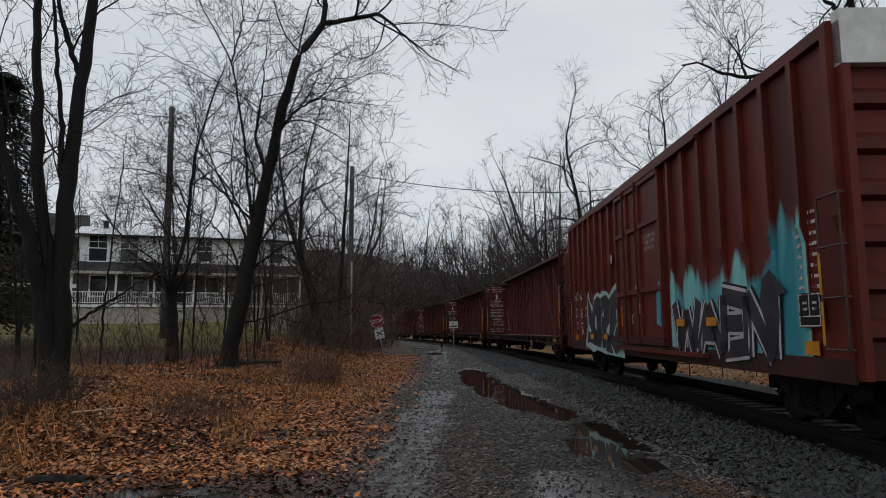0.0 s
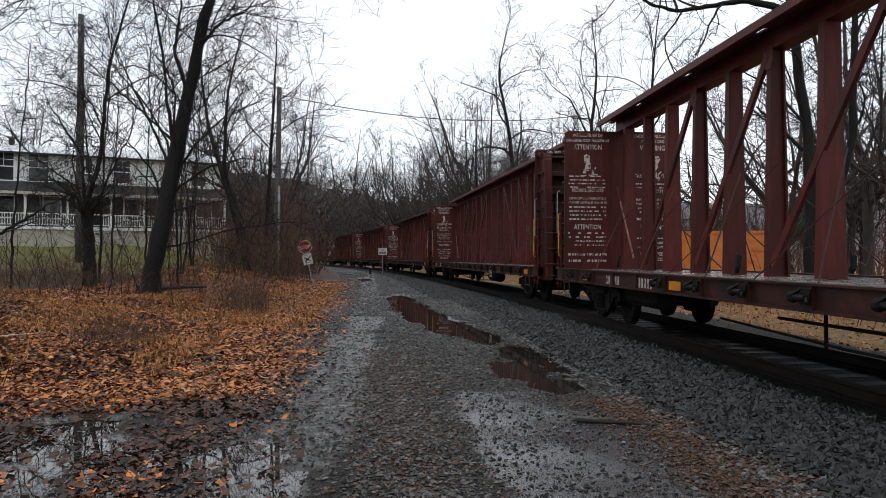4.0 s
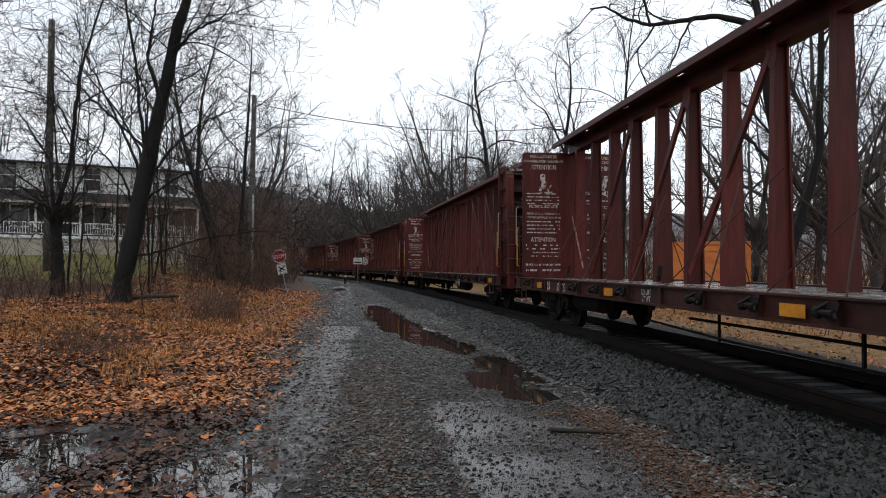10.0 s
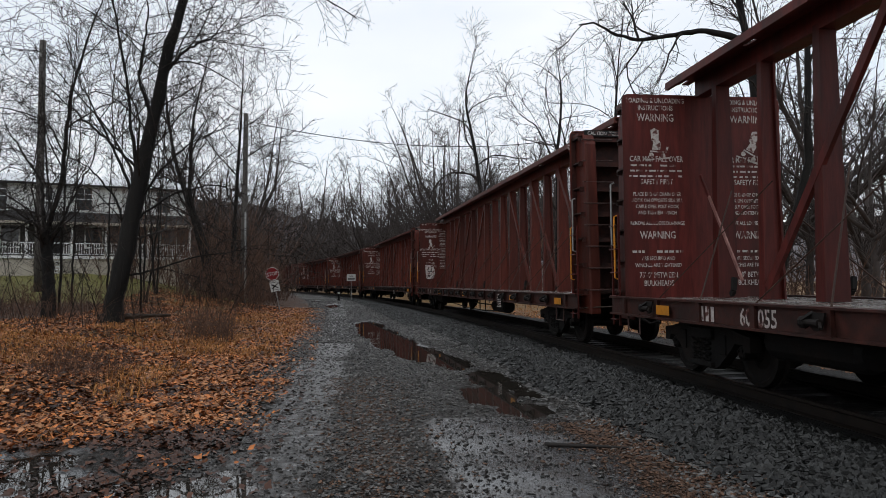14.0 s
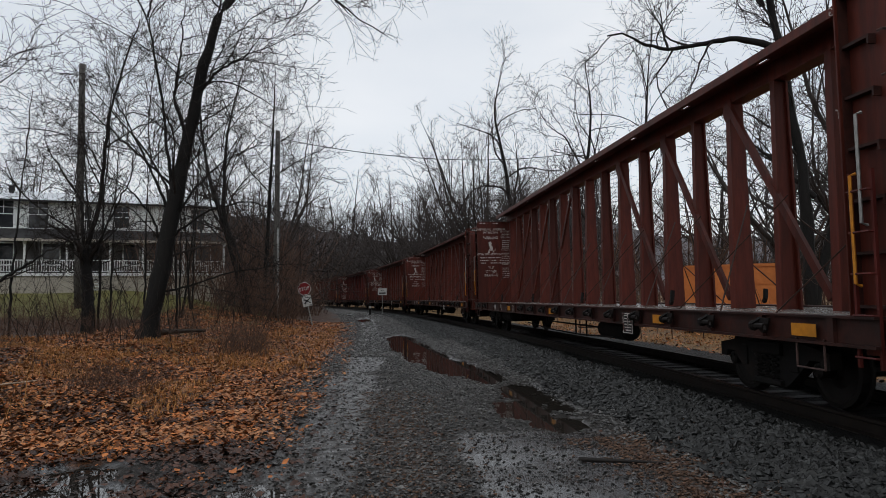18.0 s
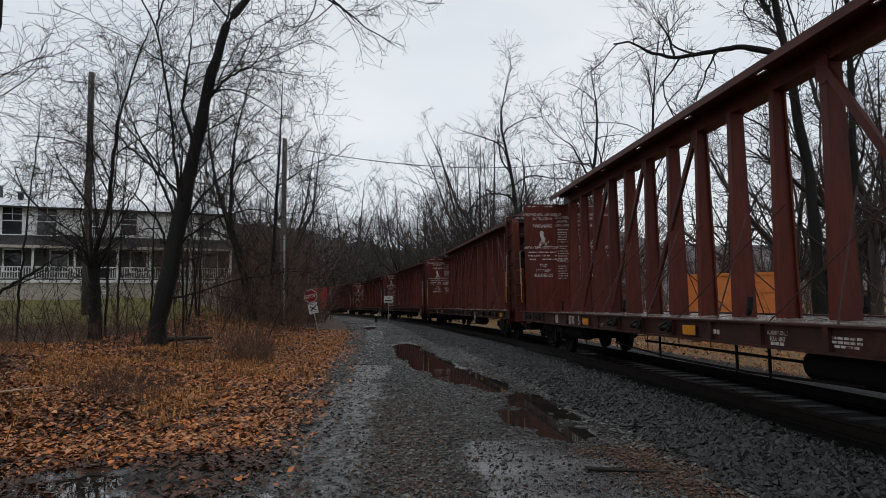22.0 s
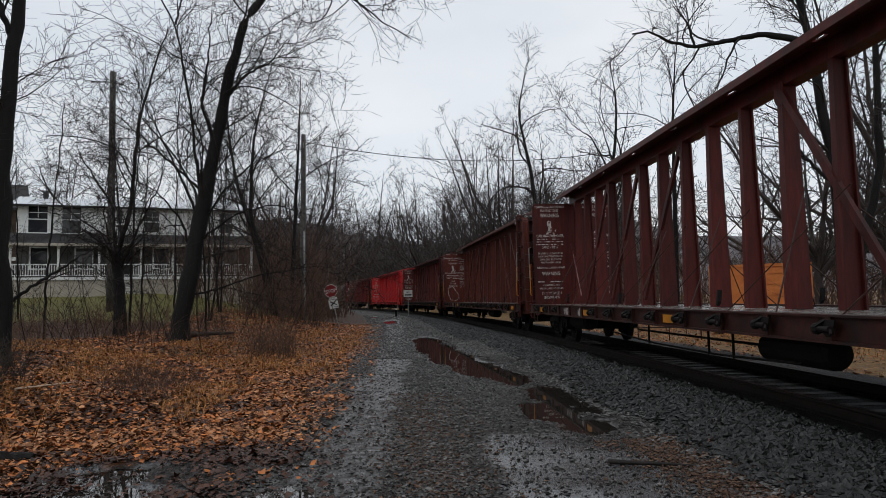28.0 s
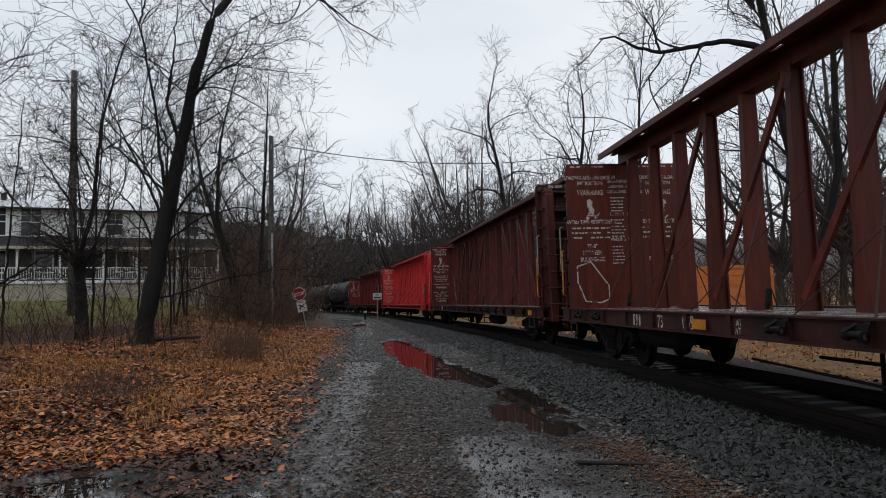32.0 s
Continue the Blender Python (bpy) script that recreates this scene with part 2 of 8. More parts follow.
M_SIGNWHITE = surface("white_sign_face", (0.34, 0.34, 0.33), (0.48, 0.48, 0.465), 6, (0.35, 0.5), 0.0)
M_STEELPOST = surface("galvanised_post", (0.16, 0.16, 0.155), (0.3, 0.3, 0.29), 8, (0.4, 0.6), 0.1, 0.5)
M_ORANGE = surface("orange_container_paint", (0.40, 0.12, 0.03), (0.54, 0.18, 0.05), 3, (0.45, 0.65), 0.06, 0, (0.4, 0.13, 0.04), 0.5, 0.7)
M_CONIFER = surface("dark_conifer_needles", (0.010, 0.018, 0.010), (0.03, 0.045, 0.022), 5, (0.6, 0.9), 0.0, island=0.4)
# pale grey-lilac base: the mist before the hills is painted into it
M_HILL = surface("hazed_far_hill", (0.19, 0.178, 0.187), (0.27, 0.256, 0.268), 0.55, (0.9, 1.0), 0.0, 0, (0.11, 0.105, 0.115), 0.6, 0.05, (1.4, 1.4, 0.3))
M_PALEWOOD = surface("bleached_twig", (0.30, 0.24, 0.18), (0.48, 0.40, 0.31), 9, (0.6, 0.8), 0.1)
M_DEADWOOD = surface("dead_wood", (0.04, 0.03, 0.024), (0.11, 0.085, 0.065), 8, (0.5, 0.8), 0.3)


def glass(name, tint):
    m = bpy.data.materials.new(name)
    m.use_nodes = True
    b = m.node_tree.nodes["Principled BSDF"]
    b.inputs["Base Color"].default_value = (*tint, 1)
    b.inputs["Roughness"].default_value = 0.04
    b.inputs["Specular IOR Level"].default_value = 0.6
    return m


M_PANE = glass("dark_window_glass", (0.02, 0.022, 0.026))


def water_material():
    m = bpy.data.materials.new("muddy_puddle_water")
    m.use_nodes = True
    n, l = m.node_tree.nodes, m.node_tree.links
    b = n["Principled BSDF"]
    b.inputs["Base Color"].default_value = (0.022, 0.019, 0.016, 1)
    b.inputs["Roughness"].default_value = 0.02
    b.inputs["IOR"].default_value = 1.45
    b.inputs["Specular IOR Level"].default_value = 0.8
    co = n.new("ShaderNodeTexCoord")
    g = n.new("ShaderNodeTexNoise")
    g.inputs["Scale"].default_value, g.inputs["Detail"].default_value = 5, 2
    l.new(co.outputs["Object"], g.inputs["Vector"])
    bp = n.new("ShaderNodeBump")
    bp.inputs["Strength"].default_value, bp.inputs["Distance"].default_value = 0.02, 0.01
    l.new(g.outputs["Fac"], bp.inputs["Height"])
    l.new(bp.outputs[0], b.inputs["Normal"])
    return m


M_WATER = water_material()


def ground_material():
    """Gravel road, leaf litter, straw, lawn and ballast, mixed by the sheet's own zones, with ragged borders."""
    m = bpy.data.materials.new("ground_matter")
    m.use_nodes = True
    n, l = m.node_tree.nodes, m.node_tree.links
    b = n["Principled BSDF"]
    co = n.new("ShaderNodeTexCoord")

    def noise_at(scale, detail=5, rough=0.6):
        g = n.new("ShaderNodeTexNoise")
        g.inputs["Scale"].default_value, g.inputs["Detail"].default_value, g.inputs["Roughness"].default_value = scale, detail, rough
        l.new(co.outputs["Object"], g.inputs["Vector"])
        return g.outputs["Fac"]

    def ramp(src, stops):
        r = n.new("ShaderNodeValToRGB")
        while len(r.color_ramp.elements) < len(stops):
            r.color_ramp.elements.new(0.5)
        for e, (p, c) in zip(r.color_ramp.elements, stops):
            e.position, e.color = p, (*c, 1)
        l.new(src, r.inputs[0])
        return r.outputs[0]

    def zone(name, ragged):
        a = n.new("ShaderNodeAttribute")
        a.attribute_name = name
        add = n.new("ShaderNodeMath")
        add.operation = "MULTIPLY_ADD"
        l.new(ragged, add.inputs[0])
        add.inputs[1].default_value = 0.9
        l.new(a.outputs["Fac"], add.inputs[2])
        mr = n.new("ShaderNodeMapRange")
        mr.inputs["From Min"].default_value, mr.inputs["From Max"].default_value = 0.83, 1.07
        l.new(add.outputs[0], mr.inputs["Value"])
        return mr.outputs[0]

    def mix(f, a, c):
        x = n.new("ShaderNodeMixRGB")
        l.new(f, x.inputs[0])
        l.new(a, x.inputs[1])
        l.new(c, x.inputs[2])
        return x.outputs[0]

    fine, mid, big = noise_at(42, 6, 0.72), noise_at(5.5), noise_at(0.8, 4)
    grit = ramp(noise_at(110, 3, 0.6), [(0.4, (0, 0, 0)), (0.6, (1, 1, 1))])
    road = mix(grit, ramp(fine, [(0.38, (0.003, 0.003, 0.0031)), (0.53, (0.016, 0.016, 0.0162)), (0.68, (0.14, 0.138, 0.133))]),
               mix(big, ramp(mid, [(0.35, (0.012, 0.0115, 0.011)), (0.7, (0.05, 0.045, 0.041))]), ramp(fine, [(0.38, (0.008, 0.0065, 0.005)), (0.66, (0.125, 0.10, 0.082))])))
    # darkened under the litter: shade in the gaps between leaves as colour
    leaf = mix(big, ramp(mid, [(0.3, (0.009, 0.004, 0.002)), (0.5, (0.042, 0.015, 0.005)), (0.72, (0.125, 0.045, 0.014))]),
               ramp(fine, [(0.36, (0.008, 0.005, 0.003)), (0.55, (0.05, 0.022, 0.010)), (0.72, (0.20, 0.10, 0.05))]))
    straw = mix(mid, ramp(mid, [(0.35, (0.05, 0.025, 0.012)), (0.5, (0.16, 0.095, 0.04)), (0.66, (0.36, 0.25, 0.12))]), ramp(fine, [(0.3, (0.055, 0.03, 0.011)), (0.5, (0.18, 0.10, 0.038)), (0.75, (0.33, 0.21, 0.09))]))
    lawn = mix(big, ramp(mid, [(0.3, (0.075, 0.075, 0.016)), (0.7, (0.18, 0.162, 0.042))]), ramp(fine, [(0.3, (0.055, 0.052, 0.014)), (0.7, (0.14, 0.128, 0.036))]))
    # near-black bed, so the gaps between stones carry painted shade
    stone = ramp(fine, [(0.4, (0.003, 0.003, 0.003)), (0.55, (0.010, 0.010, 0.010)), (0.72, (0.06, 0.06, 0.06))])
    # oil-black bed, with the shadow of the train put into the same tone
    oil_shade = ramp(fine, [(0.3, (0.0025, 0.0025, 0.0025)), (0.7, (0.009, 0.0085, 0.008))])
    debris = ramp(fine, [(0.3, (0.012, 0.009, 0.007)), (0.5, (0.045, 0.027, 0.018)), (0.75, (0.13, 0.08, 0.055))])
    c = road
    # wet silt, its bluish pale tone holding some of the reflected sky
    silt_sheen = ramp(fine, [(0.3, (0.022, 0.023, 0.025)), (0.5, (0.055, 0.057, 0.06)), (0.7, (0.13, 0.132, 0.138))])
    slop = ramp(fine, [(0.35, (0.004, 0.0035, 0.003)), (0.6, (0.02, 0.016, 0.013)), (0.75, (0.07, 0.058, 0.05))])
    for name, tone, rag in (("silt_sheen", silt_sheen, mid), ("mud", slop, mid), ("debris", debris, mid), ("leaf", leaf, mid), ("straw", straw, mid), ("lawn", lawn, mid), ("stone", stone, mid), ("oil_shade", oil_shade, mid)):
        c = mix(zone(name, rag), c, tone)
    l.new(c, b.inputs["Base Color"])
    wet = zone("wet", noise_at(6.5, 7, 0.7))
    rr = n.new("ShaderNodeMapRange")
    rr.inputs["To Min"].default_value, rr.inputs["To Max"].default_value = 0.6, 0.24
    l.new(wet, rr.inputs["Value"])
    l.new(rr.outputs[0], b.inputs["Roughness"])
    sp = n.new("ShaderNodeMapRange")
    sp.inputs["To Min"].default_value, sp.inputs["To Max"].default_value = 0.14, 0.9
    l.new(wet, sp.inputs["Value"])
    l.new(sp.outputs[0], b.inputs["Specular IOR Level"])
    bp = n.new("ShaderNodeBump")
    bs = n.new("ShaderNodeMapRange")
    bs.inputs["To Min"].default_value, bs.inputs["To Max"].default_value = 1.0, 0.10
    l.new(wet, bs.inputs["Value"])
    l.new(bs.outputs[0], bp.inputs["Strength"])
    bp.inputs["Distance"].default_value = 0.03
    l.new(fine, bp.inputs["Height"])
    l.new(bp.outputs[0], b.inputs["Normal"])
    return m


M_GROUND = ground_material()


# ---- mesh building ----
class Build:
    """Collects vertices and faces of one part."""

    def __init__(self):
        self.v, self.f = [], []

    def add(self, verts, faces):
        o = len(self.v)
        self.v.extend(verts)
        self.f.extend([tuple(i + o for i in f) for f in faces])
        return self

    def box(self, x0, x1, y0, y1, z0, z1, bevel=0.0):
        if bevel:
            b = min(bevel, (x1 - x0) / 3, (y1 - y0) / 3, (z1 - z0) / 3)
            ring = lambda i, z: [(x0 + i, y0 + i, z), (x1 - i, y0 + i, z), (x1 - i, y1 - i, z), (x0 + i, y1 - i, z)]
            v = ring(b, z0) + ring(0, z0 + b) + ring(0, z1 - b) + ring(b, z1)
            f = [(3, 2, 1, 0), (12, 13, 14, 15)]
            for r in range(3):
                for k in range(4):
                    f.append((r * 4 + k, r * 4 + (k + 1) % 4, r * 4 + 4 + (k + 1) % 4, r * 4 + 4 + k))
            return self.add(v, f)
        v = [(x0, y0, z0), (x1, y0, z0), (x1, y1, z0), (x0, y1, z0), (x0, y0, z1), (x1, y0, z1), (x1, y1, z1), (x0, y1, z1)]
        return self.add(v, [(3, 2, 1, 0), (4, 5, 6, 7), (0, 1, 5, 4), (1, 2, 6, 5), (2, 3, 7, 6), (3, 0, 4, 7)])

    def taper(self, cx, cy, z0, z1, a0, b0, a1, b1):
        """An upright post, a by b at its foot and at its head."""
        v = [(cx + sx * a / 2, cy + sy * b / 2, z) for a, b, z in ((a0, b0, z0), (a1, b1, z1)) for sx, sy in ((-1, -1), (1, -1), (1, 1), (-1, 1))]
        return self.add(v, [(3, 2, 1, 0), (4, 5, 6, 7), (0, 1, 5, 4), (1, 2, 6, 5), (2, 3, 7, 6), (3, 0, 4, 7)])

    def bar(self, p, q, a, b, side=(1, 0, 0)):
        """A straight bar of section a (along side) by b from p to q."""
        p, q = Vector(p), Vector(q)
        d = (q - p).normalized()
        s = Vector(side)
        s = (s - d * s.dot(d)).normalized()
        u = d.cross(s)
        v = [tuple(e + s * (i * a / 2) + u * (j * b / 2)) for e in (p, q) for i, j in ((-1, -1), (1, -1), (1, 1), (-1, 1))]
        return self.add(v, [(3, 2, 1, 0), (4, 5, 6, 7), (0, 1, 5, 4), (1, 2, 6, 5), (2, 3, 7, 6), (3, 0, 4, 7)])

    def tube(self, pts, radii, sides=6, cap=True):
        pts = [Vector(p) for p in pts]
        if not hasattr(radii, "__len__"):
            radii = [radii] * len(pts)
        v, f = [], []
        ref = Vector((0.31, 0.17, 0.93))
        for i, p in enumerate(pts):
            d = (pts[min(i + 1, len(pts) - 1)] - pts[max(i - 1, 0)]).normalized()
            a = d.cross(ref)
            if a.length < 0.05:
                a = d.cross(Vector((1, 0, 0)))
            a.normalize()
            b = d.cross(a)
            for k in range(sides):
                t = 2 * math.pi * k / sides
                v.append(tuple(p + (a * math.cos(t) + b * math.sin(t)) * radii[i]))
        for i in range(len(pts) - 1):
            for k in range(sides):
                j = (k + 1) % sides
                f.append((i * sides + k, i * sides + j, i * sides + sides + j, i * sides + sides + k))
        if cap:
            f.append(tuple(range(sides))[::-1])
            f.append(tuple((len(pts) - 1) * sides + k for k in range(sides)))
        return self.add(v, f)

    def lathe(self, profile, sides=20, axis="x", at=(0, 0, 0)):
        """profile: (along, radius) pairs, closed at both ends."""
        v, f = [], []
        for a, r in profile:
            for k in range(sides):
                t = 2 * math.pi * k / sides
                c, s = r * math.cos(t), r * math.sin(t)
                p = {"x": (a, c, s), "y": (c, a, s), "z": (c, s, a)}[axis]
                v.append((p[0] + at[0], p[1] + at[1], p[2] + at[2]))
        for i in range(len(profile) - 1):
            for k in range(sides):
                j = (k + 1) % sides
                f.append((i * sides + k, i * sides + j, i * sides + sides + j, i * sides + sides + k))
        f.append(tuple(range(sides))[::-1])
        f.append(tuple((len(profile) - 1) * sides + k for k in range(sides)))
        return self.add(v, f)

    def plate(self, outline, thick, to3):
        """A flat plate with the given outline (u, v), laid into space by to3(u, v, w)."""
        k = len(outline)
        v = [to3(u, w, 0) for u, w in outline] + [to3(u, w, thick) for u, w in outline]
        f = [tuple(range(k))[::-1], tuple(range(k, 2 * k))] + [(i, (i + 1) % k, k + (i + 1) % k, k + i) for i in range(k)]
        return self.add(v, f)

    def mesh(self, name, material, smooth=False):
        me = bpy.data.meshes.new(name)
        me.from_pydata(self.v, [], self.f)
        me.materials.append(material)
        bm = bmesh.new()
        bm.from_mesh(me)
        bmesh.ops.recalc_face_normals(bm, faces=bm.faces)
        bm.to_mesh(me)
        bm.free()
        if smooth:
            me.polygons.foreach_set("use_smooth", [True] * len(me.polygons))
        me.update()
        return me


def raw_mesh(name, verts, faces, material, smooth=False):
    """A large mesh from arrays, all faces with the same number of corners."""
    verts, faces = np.asarray(verts, np.float32), np.asarray(faces, np.int32)
    me = bpy.data.meshes.new(name)
    k = faces.shape[1]
    me.vertices.add(len(verts))
    me.vertices.foreach_set("co", verts.ravel())
    me.loops.add(faces.size)
    me.loops.foreach_set("vertex_index", faces.ravel())
    me.polygons.add(len(faces))
    me.polygons.foreach_set("loop_start", np.arange(0, faces.size, k, dtype=np.int32))
    me.polygons.foreach_set("loop_total", np.full(len(faces), k, np.int32))
    me.polygons.foreach_set("use_smooth", np.full(len(faces), bool(smooth)))
    me.materials.append(material)
    me.update(calc_edges=True)
    return me


def part(name, mesh, parent, m=None, label=""):
    ob = new(name, mesh)
    ob.parent = parent
    if m is not None:
        ob.matrix_basis = m
    if label:
        ob["label"] = label
    return ob


def thing(name, m, label, category, group="", kind=""):
    ob = new(name)
    ob.empty_display_size = 0.2
    ob.matrix_basis = m
    return tagged(ob, label, category, group, kind)


def text_into(build, lines, to3, squeeze=0.86):
    """Letters from the built-in font, as thin plates. lines: (words, height, u of the middle, v of the base)."""
    for words, size, u, v in lines:
        cu = bpy.data.curves.new("letters", "FONT")
        cu.body, cu.size, cu.align_x, cu.resolution_u = words, size * 1.38, "CENTER", 2
        cu.offset = size * 0.022
        ob = bpy.data.objects.new("letters", cu)
        me = bpy.data.meshes.new_from_object(ob)
        build.add([to3(p.co.x * squeeze + u, p.co.y + v) for p in me.vertices], [tuple(f.vertices) for f in me.polygons])
        bpy.data.objects.remove(ob)
        bpy.data.curves.remove(cu)
        bpy.data.meshes.remove(me)


def smooth(x, a, b):
    t = np.clip((np.asarray(x, float) - a) / (b - a), 0, 1)
    return t * t * (3 - 2 * t)
# ---- plan ----
TRACK_R, TRACK_X, TRACK_Y = 424.07, 5.699, 9.97   # the bend of the line: radius, and where it heads due ahead
RAIL_Z = 0.40
SPEED, PITCH = 7.938, 24.6


def track(s, side=0.0, z=0.0):
    """Pose on the line s metres along it, side metres to the right."""
    c = max(s, -8.0)
    th = c / TRACK_R
    x, y = TRACK_X - TRACK_R + (TRACK_R + side) * math.cos(th), TRACK_Y + (TRACK_R + side) * math.sin(th)
    d = s - c
    return pose(x - math.sin(th) * d, y + math.cos(th) * d, z, 0, 0, math.degrees(th))


def track_x(y):
    return TRACK_X - (TRACK_R - np.sqrt(np.maximum(TRACK_R ** 2 - (np.asarray(y, float) - TRACK_Y) ** 2, 1.0)))


def road_left(y):
    y = np.asarray(y, float)
    return -1.35 - 0.15 * smooth(y, 14, 22) - 0.018 * np.maximum(y - 22, 0) - 0.0012 * np.maximum(y - 30, 0) ** 2


def rut_x(y):
    """The middle of the worn wheel track along the verge."""
    return -1.0 + 0.035 * np.clip(np.asarray(y, float) - 6.7, 0, 11)


def bumps(x, y, scale, seed):
    """Cheap smooth random relief, about -1 to 1."""
    r = np.random.RandomState(seed)
    out = 0
    for k in range(7):
        a, f, p = r.uniform(0, 6.28), scale * r.uniform(0.6, 1.7), r.uniform(0, 6.28)
        out = out + np.sin((x * np.cos(a) + y * np.sin(a)) * f + p)
    return out / 3.6


PUDDLES = ((0.95, 28.5, 0.6, 3.2), (1.05, 24.0, 0.75, 3.4), (1.35, 20.0, 0.75, 3.0), (1.75, 17.0, 0.7, 2.4), (2.2, 14.9, 0.42, 1.5),
           (2.1, 10.3, 0.42, 1.0), (2.75, 12.1, 0.6, 1.25), (2.35, 9.1, 0.40, 0.6), (3.05, 10.6, 0.45, 0.8), (3.3, 13.4, 0.3, 0.8),
           (-3.0, 7.2, 0.42, 0.5), (-2.75, 6.45, 0.38, 0.4), (-1.15, 5.95, 0.36, 0.72), (-0.95, 5.0, 0.42, 0.75), (-3.6, 6.3, 0.5, 0.45), (-2.3, 5.2, 0.5, 0.45), (-1.9, 4.5, 0.6, 0.4), (-3.5, 5.2, 1.0, 0.6), (-2.1, 6.1, 0.55, 0.5), (-3.0, 4.5, 1.2, 0.45), (-4.4, 5.9, 0.6, 0.6), (-3.9, 6.9, 0.5, 0.35),
           (-0.9, 47, 0.5, 2.6), (-2.4, 57, 0.6, 3.0))


MUD = ((1.75, 29.5, 0.6, 3.4), (2.5, 23.0, 0.5, 3.4), (2.95, 18.5, 0.45, 2.4), (2.7, 11.2, 0.95, 1.9), (1.9, 16.5, 0.8, 3.0), (1.2, 23.0, 0.9, 6.0))


def puddle_depth(x, y):
    out = np.zeros(np.broadcast(x, y).shape)
    ragged = np.clip(1.12 + 0.30 * bumps(x, y, 5.0, 21) + 0.30 * bumps(x, y, 11.0, 22) + 0.18 * bumps(x, y, 19.0, 23), 0.5, 2.4)
    for cx, cy, a, b in PUDDLES:
        d = (((x - cx) / a) ** 2 + ((y - cy) / b) ** 2) * ragged
        out = np.maximum(out, np.clip(1.45 - d, 0, 1))
    return out


def level(y):
    """The height of the road, which climbs to the crossing."""
    return 0.30 * smooth(y, 30, 56)


def ground_z(x, y):
    x, y = np.broadcast_arrays(np.asarray(x, float), np.asarray(y, float))
    ub = road_left(y) - x
    tx = track_x(y)
    near = level(y)
    z = near + 0.02 * bumps(x, y, 0.7, 1) + 0.010 * bumps(x, y, 3.1, 2) + 0.005 * bumps(x, y, 9.0, 3)
    z = z - 0.065 * puddle_depth(x, y)
    bank = 0.55 * smooth(ub, 0.3, 7.5) * smooth(y, 7.0, 12) * (1 - 0.4 * smooth(y, 40, 60)) + 1.65 * smooth(ub, 4, 14) * smooth(y, 27, 47) * (1 - smooth(y, 85, 140))
    bank = bank + (0.07 * bumps(x, y, 0.9, 4) + 0.03 * bumps(x, y, 2.6, 5)) * smooth(ub, 0.5, 4) * smooth(y, 7, 11)
    z = z + bank
    side = x - tx
    shoulder = smooth(side, -3.1, -1.5)
    bed = RAIL_Z - 0.168 - 0.017 * smooth(0.74 - np.abs(side), 0.0, 0.1) + 0.010 * bumps(x, y, 8.0, 14)
    z = np.where(side > -2.9, z * (1 - shoulder) + bed * shoulder, z)
    beyond = smooth(side, 1.5, 3.0)
    far = 0.12 + 0.05 * bumps(x, y, 0.5, 6) + 0.8 * smooth(side, 22, 60)
    z = np.where(side > 1.5, bed * (1 - beyond) + far * beyond, z)
    return z


